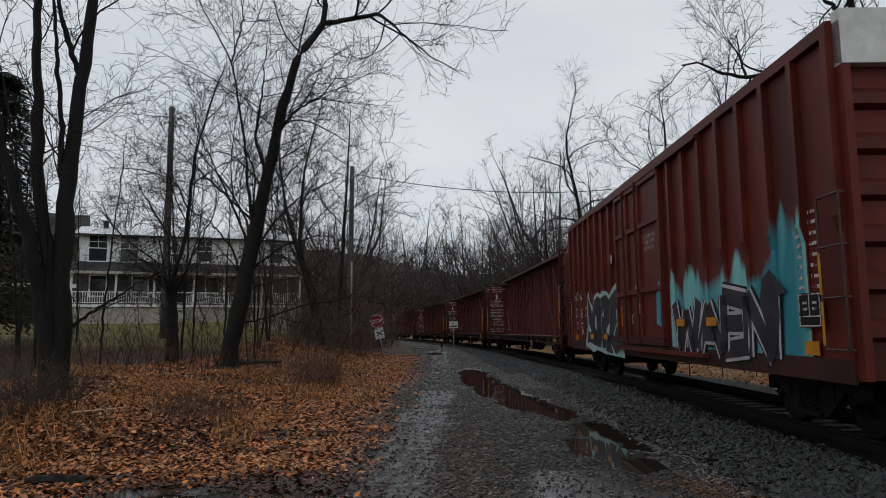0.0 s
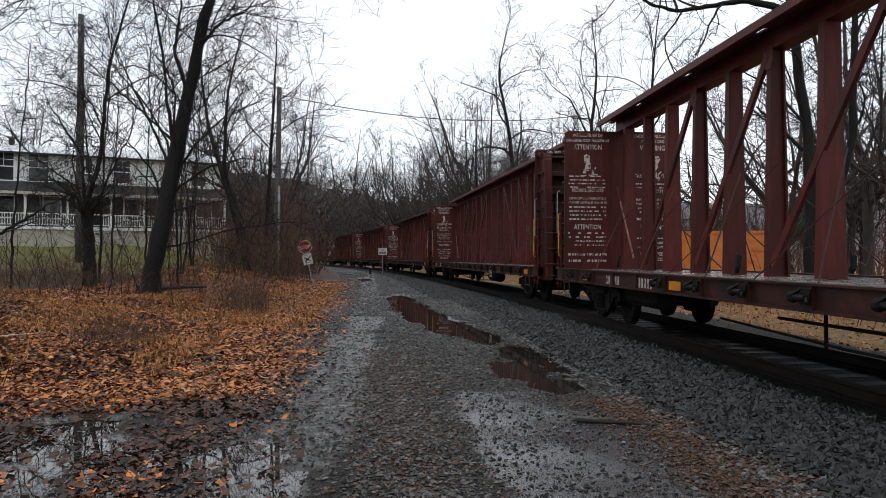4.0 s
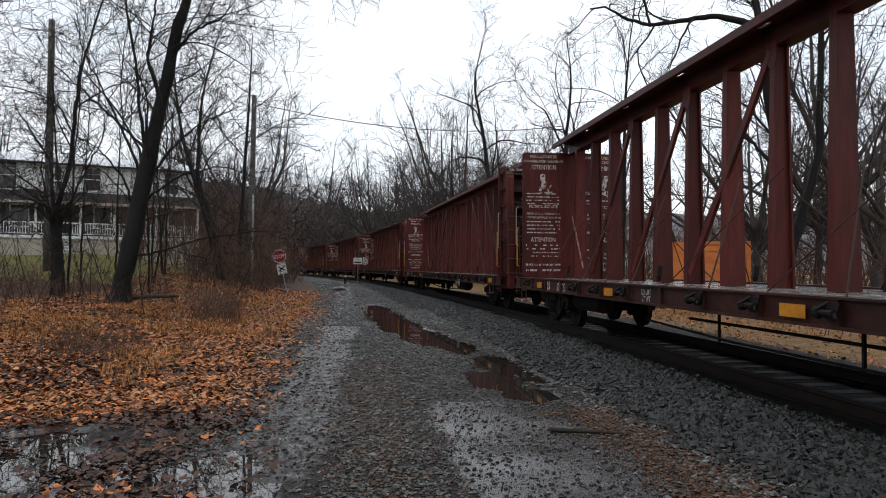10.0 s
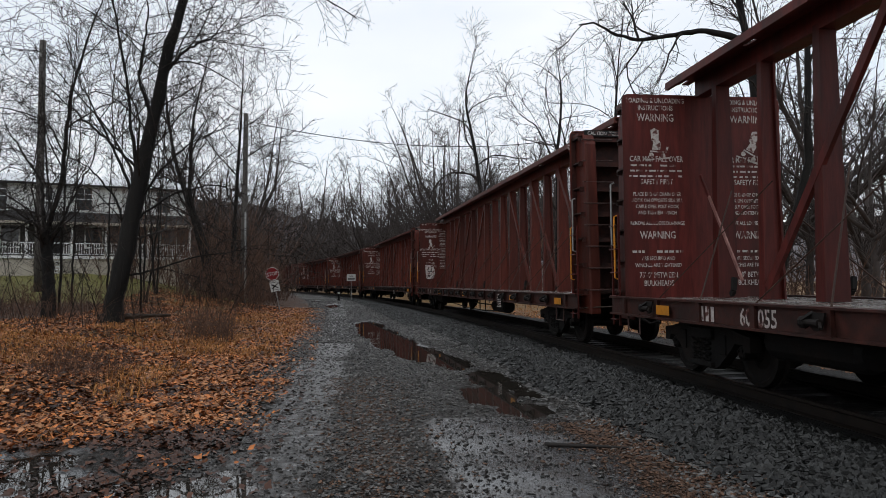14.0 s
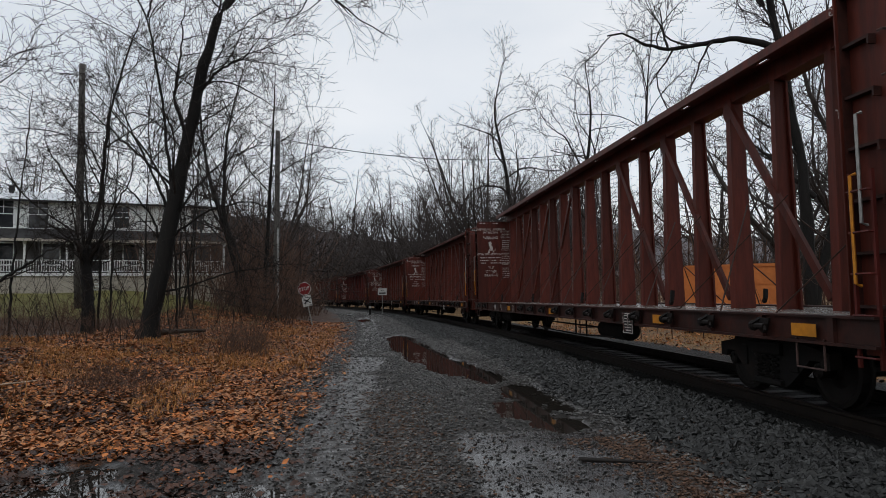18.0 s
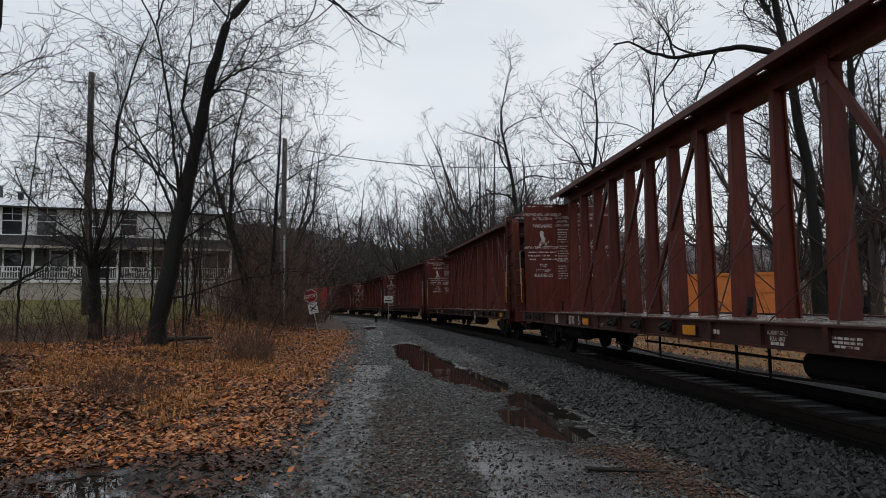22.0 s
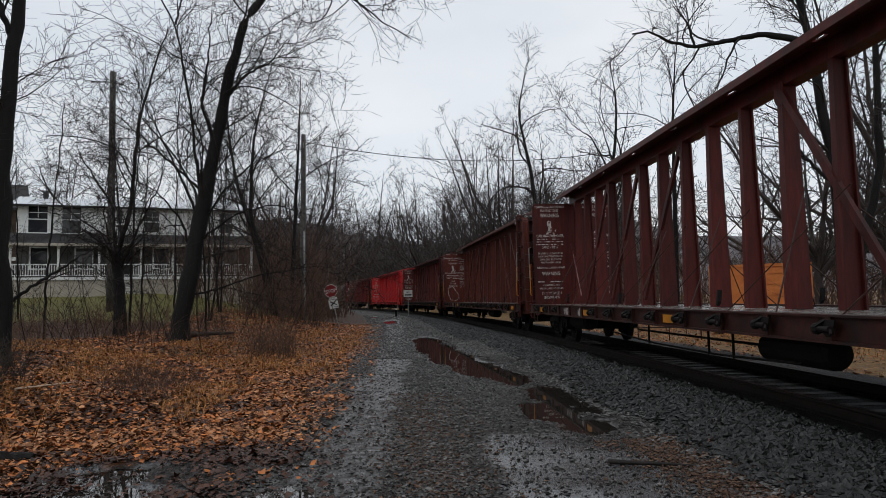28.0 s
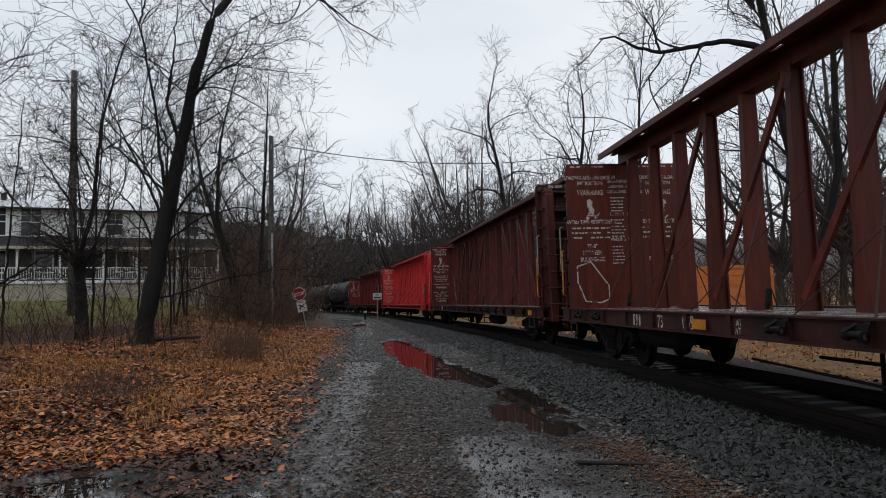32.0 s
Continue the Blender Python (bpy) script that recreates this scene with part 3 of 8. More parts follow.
def ground():
    def steps(stops):
        out = []
        for a, b, d in stops:
            out.extend(np.arange(a, b, d))
        return np.array(out + [stops[-1][1]])
    xs = steps(((-1800, -400, 200), (-400, -100, 30), (-100, -40, 6), (-40, -14, 1.2), (-14, -5, 0.35), (-5, 7.5, 0.1), (7.5, 12, 0.4), (12, 40, 2), (40, 120, 10), (120, 500, 60), (500, 1800, 200)))
    ys = steps(((-900, -100, 100), (-100, -20, 10), (-20, 2, 1.5), (2, 4, 0.4), (4, 16, 0.1), (16, 34, 0.2), (34, 62, 0.45), (62, 140, 2), (140, 500, 30), (500, 2400, 200)))
    gx, gy = np.meshgrid(xs, ys)
    z = ground_z(gx, gy)
    nx, ny = len(xs), len(ys)
    i = np.arange(nx * ny).reshape(ny, nx)
    faces = np.stack([i[:-1, :-1], i[:-1, 1:], i[1:, 1:], i[1:, :-1]], -1).reshape(-1, 4)
    me = raw_mesh("ground", np.stack([gx, gy, z], -1).reshape(-1, 3), faces, M_GROUND, True)
    ub, side = road_left(gy) - gx, gx - track_x(gy)
    wob = 0.35 * bumps(gx, gy, 1.1, 7) + 0.2 * bumps(gx, gy, 3.5, 8)
    leaf = smooth(ub + wob, -0.35, 0.75) * np.where(gy < 9, smooth(ub + 0.9 * wob, 0.2, 2.4), 1)
    straw = 0.75 * smooth(ub + wob, 0.1, 1.2) * smooth(gy, 14, 22) * (1 - smooth(ub, 4.5, 8)) * (1 - smooth(gy, 34, 42))
    straw = np.maximum(straw, smooth(side, 2.2, 3.4) * 0.95)
    lawn = smooth(ub + wob, 3.2, 5.0) * smooth(gy + wob, 31, 37) * (1 - smooth(gy, 70, 90))
    stone = smooth(side + wob * 0.6, -2.9, -2.25) * (1 - smooth(side, 2.3, 3.2))
    oil_shade = smooth(side + wob * 0.3, -1.75, -1.35) * (1 - smooth(side, 1.6, 2.3))
    rag = 0.5 * bumps(gx, gy, 1.7, 9) + 0.35 * bumps(gx, gy, 5.0, 10)
    rut = smooth(0.95 - np.abs(gx - rut_x(gy) - 0.25) + 0.28 * rag, 0, 0.6) * smooth(gy, 4.5, 6)
    film = smooth(1.35 - np.abs(gx - 1.85) + 0.32 * rag, 0, 0.7) * (1 - smooth(gy + 0.8 * rag, 8.0, 9.4))
    far_wet = smooth(gy, 24, 40) * (0.62 + 0.4 * rag)
    wet = np.maximum(np.maximum(0.54 * rut, 1.0 * film), np.maximum(0.36 + 0.12 * rag, 0.34 * far_wet))
    wet = np.maximum(wet, 0.7 * np.clip(puddle_depth(gx, gy) * 1.5, 0, 1)) * (1 - smooth(ub, 0.1, 0.8)) * (1 - smooth(side, -2.9, -2.3))
    marsh = (1 - smooth(gy + rag, 6.9, 8.0)) * smooth(ub, -0.3, 0.3) * (1 - smooth(ub + wob, 1.9, 2.6)) * smooth(bumps(gx, gy, 2.4, 18), -0.5, 0.3)
    wet = np.maximum(wet, 0.85 * marsh)
    leaf = leaf * (1 - 0.75 * marsh)
    debris = np.maximum(0.55 * smooth(0.6 - np.abs(gx - 0.3) + 0.3 * rag, 0, 0.4) * (1 - smooth(gy, 9, 13)), 0.75 * smooth(0.6 - np.abs(gx - 2.85 - 0.05 * (gy - 6)) + 0.3 * rag, 0, 0.4) * (1 - smooth(gy, 7.0, 10)))
    silt_sheen = np.maximum(0.85 * marsh, np.maximum(0.30 * rut * (1 - smooth(gy, 20, 30)), 0.50 * film))
    mud = np.clip(puddle_depth(gx, gy) * 1.6, 0, 1)
    for cx, cy, a, b in MUD:
        mud = np.maximum(mud, smooth(1.3 - (((gx - cx) / a) ** 2 + ((gy - cy) / b) ** 2) + 0.6 * rag, 0, 1) * 0.75)
    for name, a in (("mud", mud), ("leaf", leaf), ("straw", straw), ("lawn", lawn), ("stone", stone), ("oil_shade", oil_shade), ("wet", wet), ("debris", debris), ("silt_sheen", silt_sheen)):
        at = me.attributes.new(name, "FLOAT", "POINT")
        at.data.foreach_set("value", a.ravel().astype(np.float32))
    return tagged(new("ground", me), "wet gravel lane, leaf-strewn verge and grass beside the railway", "ground", kind="structure")


ground()


def puddles():
    """One level sheet of water under the lane; it shows where the lane dips below it."""
    for label, x0, x1, y0, y1, z in (("muddy rain puddles standing in the gravel lane", -4.6, 3.5, 4.0, 33.0, -0.024),
                                     ("shallow rain water on the lane near the crossing", -3.6, 1.2, 36.0, 61.0, -0.014)):
        nx, ny = 12, 40
        b = Build()
        gx, gy = np.meshgrid(np.linspace(x0, x1, nx), np.linspace(y0, y1, ny))
        zz = z + level(gy) * (1 if y0 > 34 else 0) - (0.024 if y0 > 34 else 0)
        i = np.arange(nx * ny).reshape(ny, nx)
        f = np.stack([i[:-1, :-1], i[:-1, 1:], i[1:, 1:], i[1:, :-1]], -1).reshape(-1, 4)
        tagged(new("puddle", raw_mesh("puddle", np.stack([gx, gy, zz], -1).reshape(-1, 3), f, M_WATER)), label, "puddle", kind="structure")


puddles()


# ---- the line ----
def railway():
    line = thing("railway_track", pose(0, 0, 0), "railway track of dark rails on creosoted ties in ballast", "railway track", kind="structure")
    prof = [(-0.075, 0), (0.075, 0), (0.075, 0.014), (0.014, 0.03), (0.014, 0.125), (0.036, 0.14), (0.036, 0.172), (-0.036, 0.172), (-0.036, 0.14), (-0.014, 0.125), (-0.014, 0.03), (-0.075, 0.014)]
    for side in (-0.7535, 0.7535):
        b = Build()
        ss = np.concatenate([np.arange(-60, 40, 1.0), np.arange(40, 480, 6.0)])
        v, k = [], len(prof)
        for s in ss:
            m = track(float(s), side, RAIL_Z - 0.172)
            v.extend([tuple(m @ Vector((px, 0, pz))) for px, pz in prof])
        f = [(i * k + j, i * k + (j + 1) % k, (i + 1) * k + (j + 1) % k, (i + 1) * k + j) for i in range(len(ss) - 1) for j in range(k)]
        b.add(v, f)
        part("rail", b.mesh("rail", M_RAIL), line, label="dark steel rail")
    tie = Build().box(-1.3, 1.3, -0.115, 0.115, -0.17, 0.0, 0.015).mesh("tie", M_TIE)
    rng = random.Random(4)
    s = -20.0
    while s < 60:
        part("tie", tie, line, track(s, rng.uniform(-0.04, 0.04), RAIL_Z - 0.176 + rng.uniform(-0.004, 0.004)) @ pose(0, 0, 0, 0, 0, rng.uniform(-1, 1)))
        s += 0.52
    rest = Build()
    while s < 300:
        m = track(s, 0, RAIL_Z - 0.176)
        t = Build().box(-1.3, 1.3, -0.115, 0.115, -0.17, 0.0)
        rest.add([tuple(m @ Vector(p)) for p in t.v], t.f)
        s += 0.52
    tagged(part("ties", rest.mesh("ties", M_TIE), line), kind="stuff")
    return line


railway()

# ---- the train ----
MESH = {}


def made(key, make, material, is_smooth=False):
    """The mesh under that key, built the first time it is asked for."""
    key = (key, material.name)
    if key not in MESH:
        b = Build()
        make(b)
        MESH[key] = b.mesh(key[0], material, is_smooth)
    return MESH[key]


DECK, TOP, CHORD = 1.03, 4.33, 4.60        # heights above the rail
INNER = 10.875                # half the length between the bulkheads
BAY = 2 * INNER / 18
POSTS = [INNER - BAY * (i + 0.5) for i in range(18)]
SPINNERS = []                 # wheelsets and the car that carries them


def make_wheelset(b):
    for sgn in (-1, 1):
        prof = [(0.66, 0.10), (0.665, 0.2), (0.69, 0.33), (0.685, 0.445), (0.715, 0.447), (0.722, 0.42), (0.81, 0.412), (0.815, 0.36), (0.785, 0.33), (0.77, 0.2), (0.80, 0.12), (0.86, 0.10)]
        b.lathe([(sgn * a, r) for a, r in prof], 24, "x")
        b.lathe([(sgn * 0.86, 0.085), (sgn * 1.02, 0.085), (sgn * 1.03, 0.06)], 12, "x")
        for k in range(3):
            t = 2.094 * k
            b.box(sgn * 1.03 - 0.015, sgn * 1.03 + 0.015, 0.05 * math.cos(t) - 0.014, 0.05 * math.cos(t) + 0.014, 0.05 * math.sin(t) - 0.014, 0.05 * math.sin(t) + 0.014)
    b.lathe([(-0.68, 0.085), (0.68, 0.085)], 12, "x")


def make_sideframe(b):
    out = [(-1.12, 0.44), (-1.12, 0.62), (-0.85, 0.66), (-0.42, 0.74), (0.42, 0.74), (0.85, 0.66), (1.12, 0.62), (1.12, 0.44), (0.98, 0.44), (0.96, 0.52), (0.78, 0.52), (0.70, 0.44),
           (0.42, 0.22), (0.30, 0.16), (-0.30, 0.16), (-0.42, 0.22), (-0.70, 0.44), (-0.78, 0.52), (-0.96, 0.52), (-0.98, 0.44)]
    b.plate(out, 0.14, lambda u, v, w: (-0.07 + w, u, v))
    for yy in (-0.52, 0.52):
        b.box(-0.09, 0.09, yy - 0.07, yy + 0.07, 0.36, 0.62, 0.01)
    for yy in (-0.16, 0.0, 0.16):
        pts = [(-0.1 + 0.03 * math.sin(k * 1.05), yy + 0.062 * math.cos(k * 1.05), 0.25 + 0.0115 * k) for k in range(25)]
        b.tube(pts, 0.016, 4)
    b.box(-0.12, 0.12, -0.3, 0.3, 0.18, 0.245, 0.01)
    b.box(-0.12, 0.12, -0.3, 0.3, 0.54, 0.68, 0.01)


def truck(car, y):
    t = part("truck", made("bolster", lambda b: (b.box(-1.05, 1.05, -0.19, 0.19, 0.42, 0.66, 0.03), b.lathe([(0.66, 0.24), (0.80, 0.24)], 14, "z"), b.bar((0.3, -0.86, 0.4), (0.3, 0.86, 0.4), 0.08, 0.06), b.bar((-0.3, -0.86, 0.4), (-0.3, 0.86, 0.4), 0.08, 0.06)), M_GRIME_SHADE),
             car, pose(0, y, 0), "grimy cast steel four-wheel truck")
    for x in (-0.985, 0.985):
        part("side_frame", made("side_frame", make_sideframe, M_GRIME_SHADE), t, pose(x, 0, 0))
    for yy in (-0.87, 0.87):
        w = part("wheelset", made("wheelset", make_wheelset, M_WHEEL, False), t, pose(0, yy, 0.418))
        SPINNERS.append((w, car, yy))


def make_coupler(b):
    b.box(-0.1, 0.1, 0, 0.75, 0.74, 0.95, 0.02)
    b.plate([(-0.16, 0), (-0.18, 0.22), (-0.06, 0.34), (0.02, 0.22), (0.0, 0.12), (0.14, 0.1), (0.17, 0.3), (0.2, 0.12), (0.16, 0)], 0.28, lambda u, v, w: (u, 0.7 + v * 0.6, 0.7 + w))
    b.tube([(0.35, 0.1, 0.8), (0.32, 0.35, 0.62), (0.2, 0.6, 0.5), (0.1, 0.75, 0.55)], 0.025, 6)


BULK_W = 1.36


def bulk_depth(z):
    return 0.60 - 0.20 * (z - DECK) / 3.3


def make_bulkhead(b):
    """The flat inner wall of the end, its face at y = 0, with a folded cap along its top."""
    w, r = BULK_W, 0.09
    b.plate([(-w, DECK - 0.1), (w, DECK - 0.1), (w, TOP - r), (w - 0.03, TOP - 0.025), (w - r, TOP), (-w + r, TOP), (-w + 0.03, TOP - 0.025), (-w, TOP - r)], 0.02, lambda u, v, t: (u, t, v))
    b.box(-w + r, w - r, 0.021, 0.06, TOP - 0.03, TOP)


def make_column(b):
    """The deep corner column on the outside of the end, at x = 0, open towards +x."""
    zs = (DECK - 0.35, DECK + 0.6, TOP - 0.35, TOP - 0.12)
    ring = lambda z, d: [(0, 0.024, z), (0, d, z), (0.03, d + 0.015, z), (0.21, d + 0.015, z), (0.21, d - 0.01, z), (0.06, d - 0.02, z), (0.04, 0.024, z)]
    v, k = [], 7
    for z, d in zip(zs, (0.62, 0.60, 0.50, 0.36)):
        v += ring(z, d)
    f = [(r * k + q, r * k + (q + 1) % k, r * k + k + (q + 1) % k, r * k + k + q) for r in range(3) for q in range(k)]
    b.add(v, f + [tuple(range(k))[::-1], tuple(range(3 * k, 4 * k))])


def make_rib(b, d):
    b.plate([(0.02, 0), (d, 0), (d, -0.09), (d - 0.025, -0.09), (d - 0.025, -0.03), (0.02, -0.03)], 2 * BULK_W - 0.1, lambda u, v, t: (-BULK_W + 0.05 + t, u, v))


def make_post(b, closed):
    """A tapered upright: a closed box, or an H whose open side faces along the car."""
    z0, z1, t = DECK + 0.002, CHORD - 0.045, 0.03
    d0, d1, w0, w1 = (0.33, 0.21, 0.17, 0.12) if closed else (0.32, 0.20, 0.13, 0.10)
    def ring(d, w, z):
        if closed:
            return [(-d / 2, -w / 2, z), (d / 2, -w / 2, z), (d / 2, w / 2, z), (-d / 2, w / 2, z)]
        a, c, e = d / 2, d / 2 - t, 0.012
        return [(-a, -w / 2, z), (-c, -w / 2, z), (-c, -e, z), (c, -e, z), (c, -w / 2, z), (a, -w / 2, z), (a, w / 2, z), (c, w / 2, z), (c, e, z), (-c, e, z), (-c, w / 2, z), (-a, w / 2, z)]
    lo, hi = ring(d0, w0, z0), ring(d1, w1, z1)
    k = len(lo)
    b.add(lo + hi, [(q, (q + 1) % k, k + (q + 1) % k, k + q) for q in range(k)] + [tuple(range(k))[::-1], tuple(range(k, 2 * k))])


def make_gusset(b, x):
    b.plate([(-0.12, 0), (0.12, 0), (0.12, -0.24), (0.05, -0.34), (-0.08, -0.34), (-0.12, -0.24)], 0.014, lambda u, v, t: (x * (0.108 + t) - x * 0.015 * v, u, CHORD - 0.24 + v))


def make_chord(b):
    """The top chord: a wide plate with turned-down edges over a boxed web, slotted beside every second post."""
    y0, y1 = -INNER + 0.004, INNER - 0.004
    for x in (-1, 1):
        for p, q, z0, z1, over in ((0.26, 0.50, 0.030, 0.006, 0.26), (0.475, 0.50, 0.125, 0.031, 0.26), (0.44, 0.474, 0.125, 0.100, 0.26), (0.085, 0.20, 0.030, 0.006, 0.26), (0.085, 0.108, 0.30, 0.031, 0)):
            u, w = sorted((x * p, x * q))
            b.box(u, w, y0 - over, y1 + over, CHORD - z0, CHORD - z1)
        u, w = sorted((x * 0.2, x * 0.26))
        edge = y0
        for yy in sorted(POSTS)[0::2]:
            b.box(u, w, edge, yy - 0.14, CHORD - 0.029, CHORD - 0.007)
            edge = yy + 0.12
        b.box(u, w, edge, y1, CHORD - 0.029, CHORD - 0.007)
    b.box(-0.085, 0.085, y0, y1, CHORD - 0.028, CHORD - 0.008)
    b.box(-0.084, 0.084, y0, y1, CHORD - 0.30, CHORD - 0.28)


def make_sill(b):
    """One side sill, its outer face at x = 0: a channel with stake pockets."""
    b.box(0, 0.03, -INNER - 0.45, INNER + 0.45, DECK - 0.24, DECK - 0.004)
    b.box(-0.05, 0.12, -INNER - 0.45, INNER + 0.45, DECK - 0.27, DECK - 0.241)
    b.box(-0.05, 0.12, -INNER - 0.45, INNER + 0.45, DECK - 0.003, DECK + 0.02)
    for k in range(19):
        yy = -INNER + 0.15 + k * (2 * INNER - 0.3) / 18
        b.box(-0.045, -0.001, yy - 0.045, yy + 0.045, DECK - 0.24, DECK - 0.004)


def make_winch(b):
    b.plate([(-0.12, 0.03), (0.12, 0.03), (0.09, -0.1), (0.03, -0.14), (-0.06, -0.12)], 0.02, lambda u, v, t: (-0.02 - t, u, v))
    b.lathe([(-0.10, 0.035), (-0.03, 0.03), (0.08, 0.03), (0.10, 0.06), (0.13, 0.06)], 9, "y", (-0.08, 0, -0.06))
    b.bar((-0.08, -0.1, -0.06), (-0.14, -0.2, -0.10), 0.02, 0.02)
    b.bar((-0.02, 0.06, 0.03), (-0.12, 0.1, -0.04), 0.025, 0.03)


def make_deck(b):
    """One deck section of long boards, with open joints between them."""
    top = []
    for k in range(12):
        u = -1.39 + k * 2.78 / 12
        d = 0.004 * (k * 7 % 3)
        top += [(u + 0.012, DECK - 0.03), (u + 0.014, DECK - d), (u + 2.78 / 12 - 0.014, DECK - d), (u + 2.78 / 12 - 0.012, DECK - 0.03)]
    b.plate([(-1.39, DECK - 0.06)] + top + [(1.39, DECK - 0.06)], 2.205, lambda u, v, t: (u, 0.01 + t, v))


def make_under(b):
    b.box(-0.32, 0.32, -INNER - 0.3, INNER + 0.3, 0.66, DECK - 0.06)
    for k in range(12):
        yy = -INNER + 1 + k * (2 * INNER - 2) / 11
        b.plate([(-1.36, DECK - 0.28), (-0.3, 0.74), (0.3, 0.74), (1.36, DECK - 0.28), (1.36, DECK - 0.07), (-1.36, DECK - 0.07)], 0.03, lambda u, v, t, yy=yy: (u, yy + t, v))


def make_reservoir(b):
    b.lathe([(-0.8, 0.05), (-0.77, 0.16), (-0.7, 0.2), (0.7, 0.2), (0.77, 0.16), (0.8, 0.05)], 14, "y")
    for yy in (-0.6, 0.6):
        b.box(-0.03, 0.03, yy - 0.03, yy + 0.03, 0.1, 0.4)


def make_brake_rods(b):
    b.tube([(0, -3.6, 0.42), (0, -1.4, 0.36), (0, 1.2, 0.37), (0, 3.8, 0.46)], 0.018, 5)
    b.tube([(0.25, -2.6, 0.55), (0.25, 2.8, 0.55)], 0.022, 5)
    for yy in (-1.9, -1.1, 1.5):
        b.bar((0, yy, 0.34), (0, yy, 0.74), 0.03, 0.03)


def make_ladder(b):
    for yy in (-0.14, 0.14):
        b.bar((0, yy, DECK - 0.45), (0, yy, DECK + 1.35), 0.03, 0.03)
    for k in range(5):
        b.tube([(0.0, -0.14, DECK - 0.35 + 0.38 * k), (-0.05, -0.13, DECK - 0.35 + 0.38 * k), (-0.05, 0.13, DECK - 0.35 + 0.38 * k), (0, 0.14, DECK - 0.35 + 0.38 * k)], 0.012, 5)


def make_grab(b):
    b.tube([(0, 0, 0), (-0.06, 0, 0.02), (-0.06, 0, 1.02), (0, 0, 1.04)], 0.017, 5)


def make_hook(b):
    b.bar((0.02, 0.05, 0.66), (-0.01, 0.02, 0.5), 0.06, 0.05)
    b.bar((-0.01, 0.02, 0.5), (0, 0.09, 0.44), 0.05, 0.06)


def make_cable(b, y, reach):
    b.tube([(-1.36, y, DECK + 0.01), (-0.27, y + reach, DECK + 1.55)], 0.011, 4)
    b.tube([(1.36, y, DECK + 0.01), (0.27, y + reach, DECK + 1.55)], 0.011, 4)


# The instruction panels on the inner bulkhead faces: readable words as letters, the rest as bars.
WARN_A = [("LOADING & UNLOADING", 0.082, 3.16), ("INSTRUCTIONS", 0.082, 3.04), ("WARNING", 0.125, 2.86), ("CAR MAY FALL OVER", 0.092, 2.20), (3, 0.05, 2.12), ("SAFETY FIRST", 0.088, 1.83),
          ("PLACE END OF CHAIN OVER", 0.06, 1.64), ("HOOK ON OPPOSITE SIDE SILL", 0.06, 1.54), ("CABLE OVER POST HOOK", 0.06, 1.44), ("AND TIGHTEN WINCH", 0.06, 1.34), ("REMOVE ALL LOOSE DUNNAGE", 0.062, 1.17),
          ("WARNING", 0.12, 0.95), (1, 0.06, 0.72), ("ARE SECURED AND", 0.062, 0.60), ("WINCHES ARE TIGHTENED", 0.062, 0.49), ("73'-0\" BETWEEN", 0.088, 0.32), ("BULKHEADS", 0.088, 0.19)]
WARN_F = [("INSTRUCTIONS DE", 0.082, 3.16), ("CHARGEMENT/DECHARGEMENT", 0.07, 3.04), ("ATTENTION", 0.12, 2.86), (4, 0.05, 2.20), ("PRIORITE SECURITE", 0.085, 1.84), ("PASSER CHAQUE CHAINE DANS LE", 0.055, 1.66),
          ("CROCHET CENTRAL ET LA FIXER AU", 0.055, 1.56), (3, 0.055, 1.46), (1, 0.06, 1.17), ("ATTENTION", 0.115, 0.95), (4, 0.055, 0.84), (2, 0.085, 0.32)]
WARN_T = [(1, 0.05, 3.22), ("LOADING AND UNLOADING", 0.088, 2.94), ("INSTRUCTION", 0.088, 2.81), ("WARNING", 0.12, 2.58), ("AVOID TIPPING ACCIDENT", 0.092, 1.92), (3, 0.062, 1.80), ("73'-0\"", 0.10, 1.36), ("BETWEEN", 0.10, 1.21), ("BULKHEADS", 0.10, 1.06)]


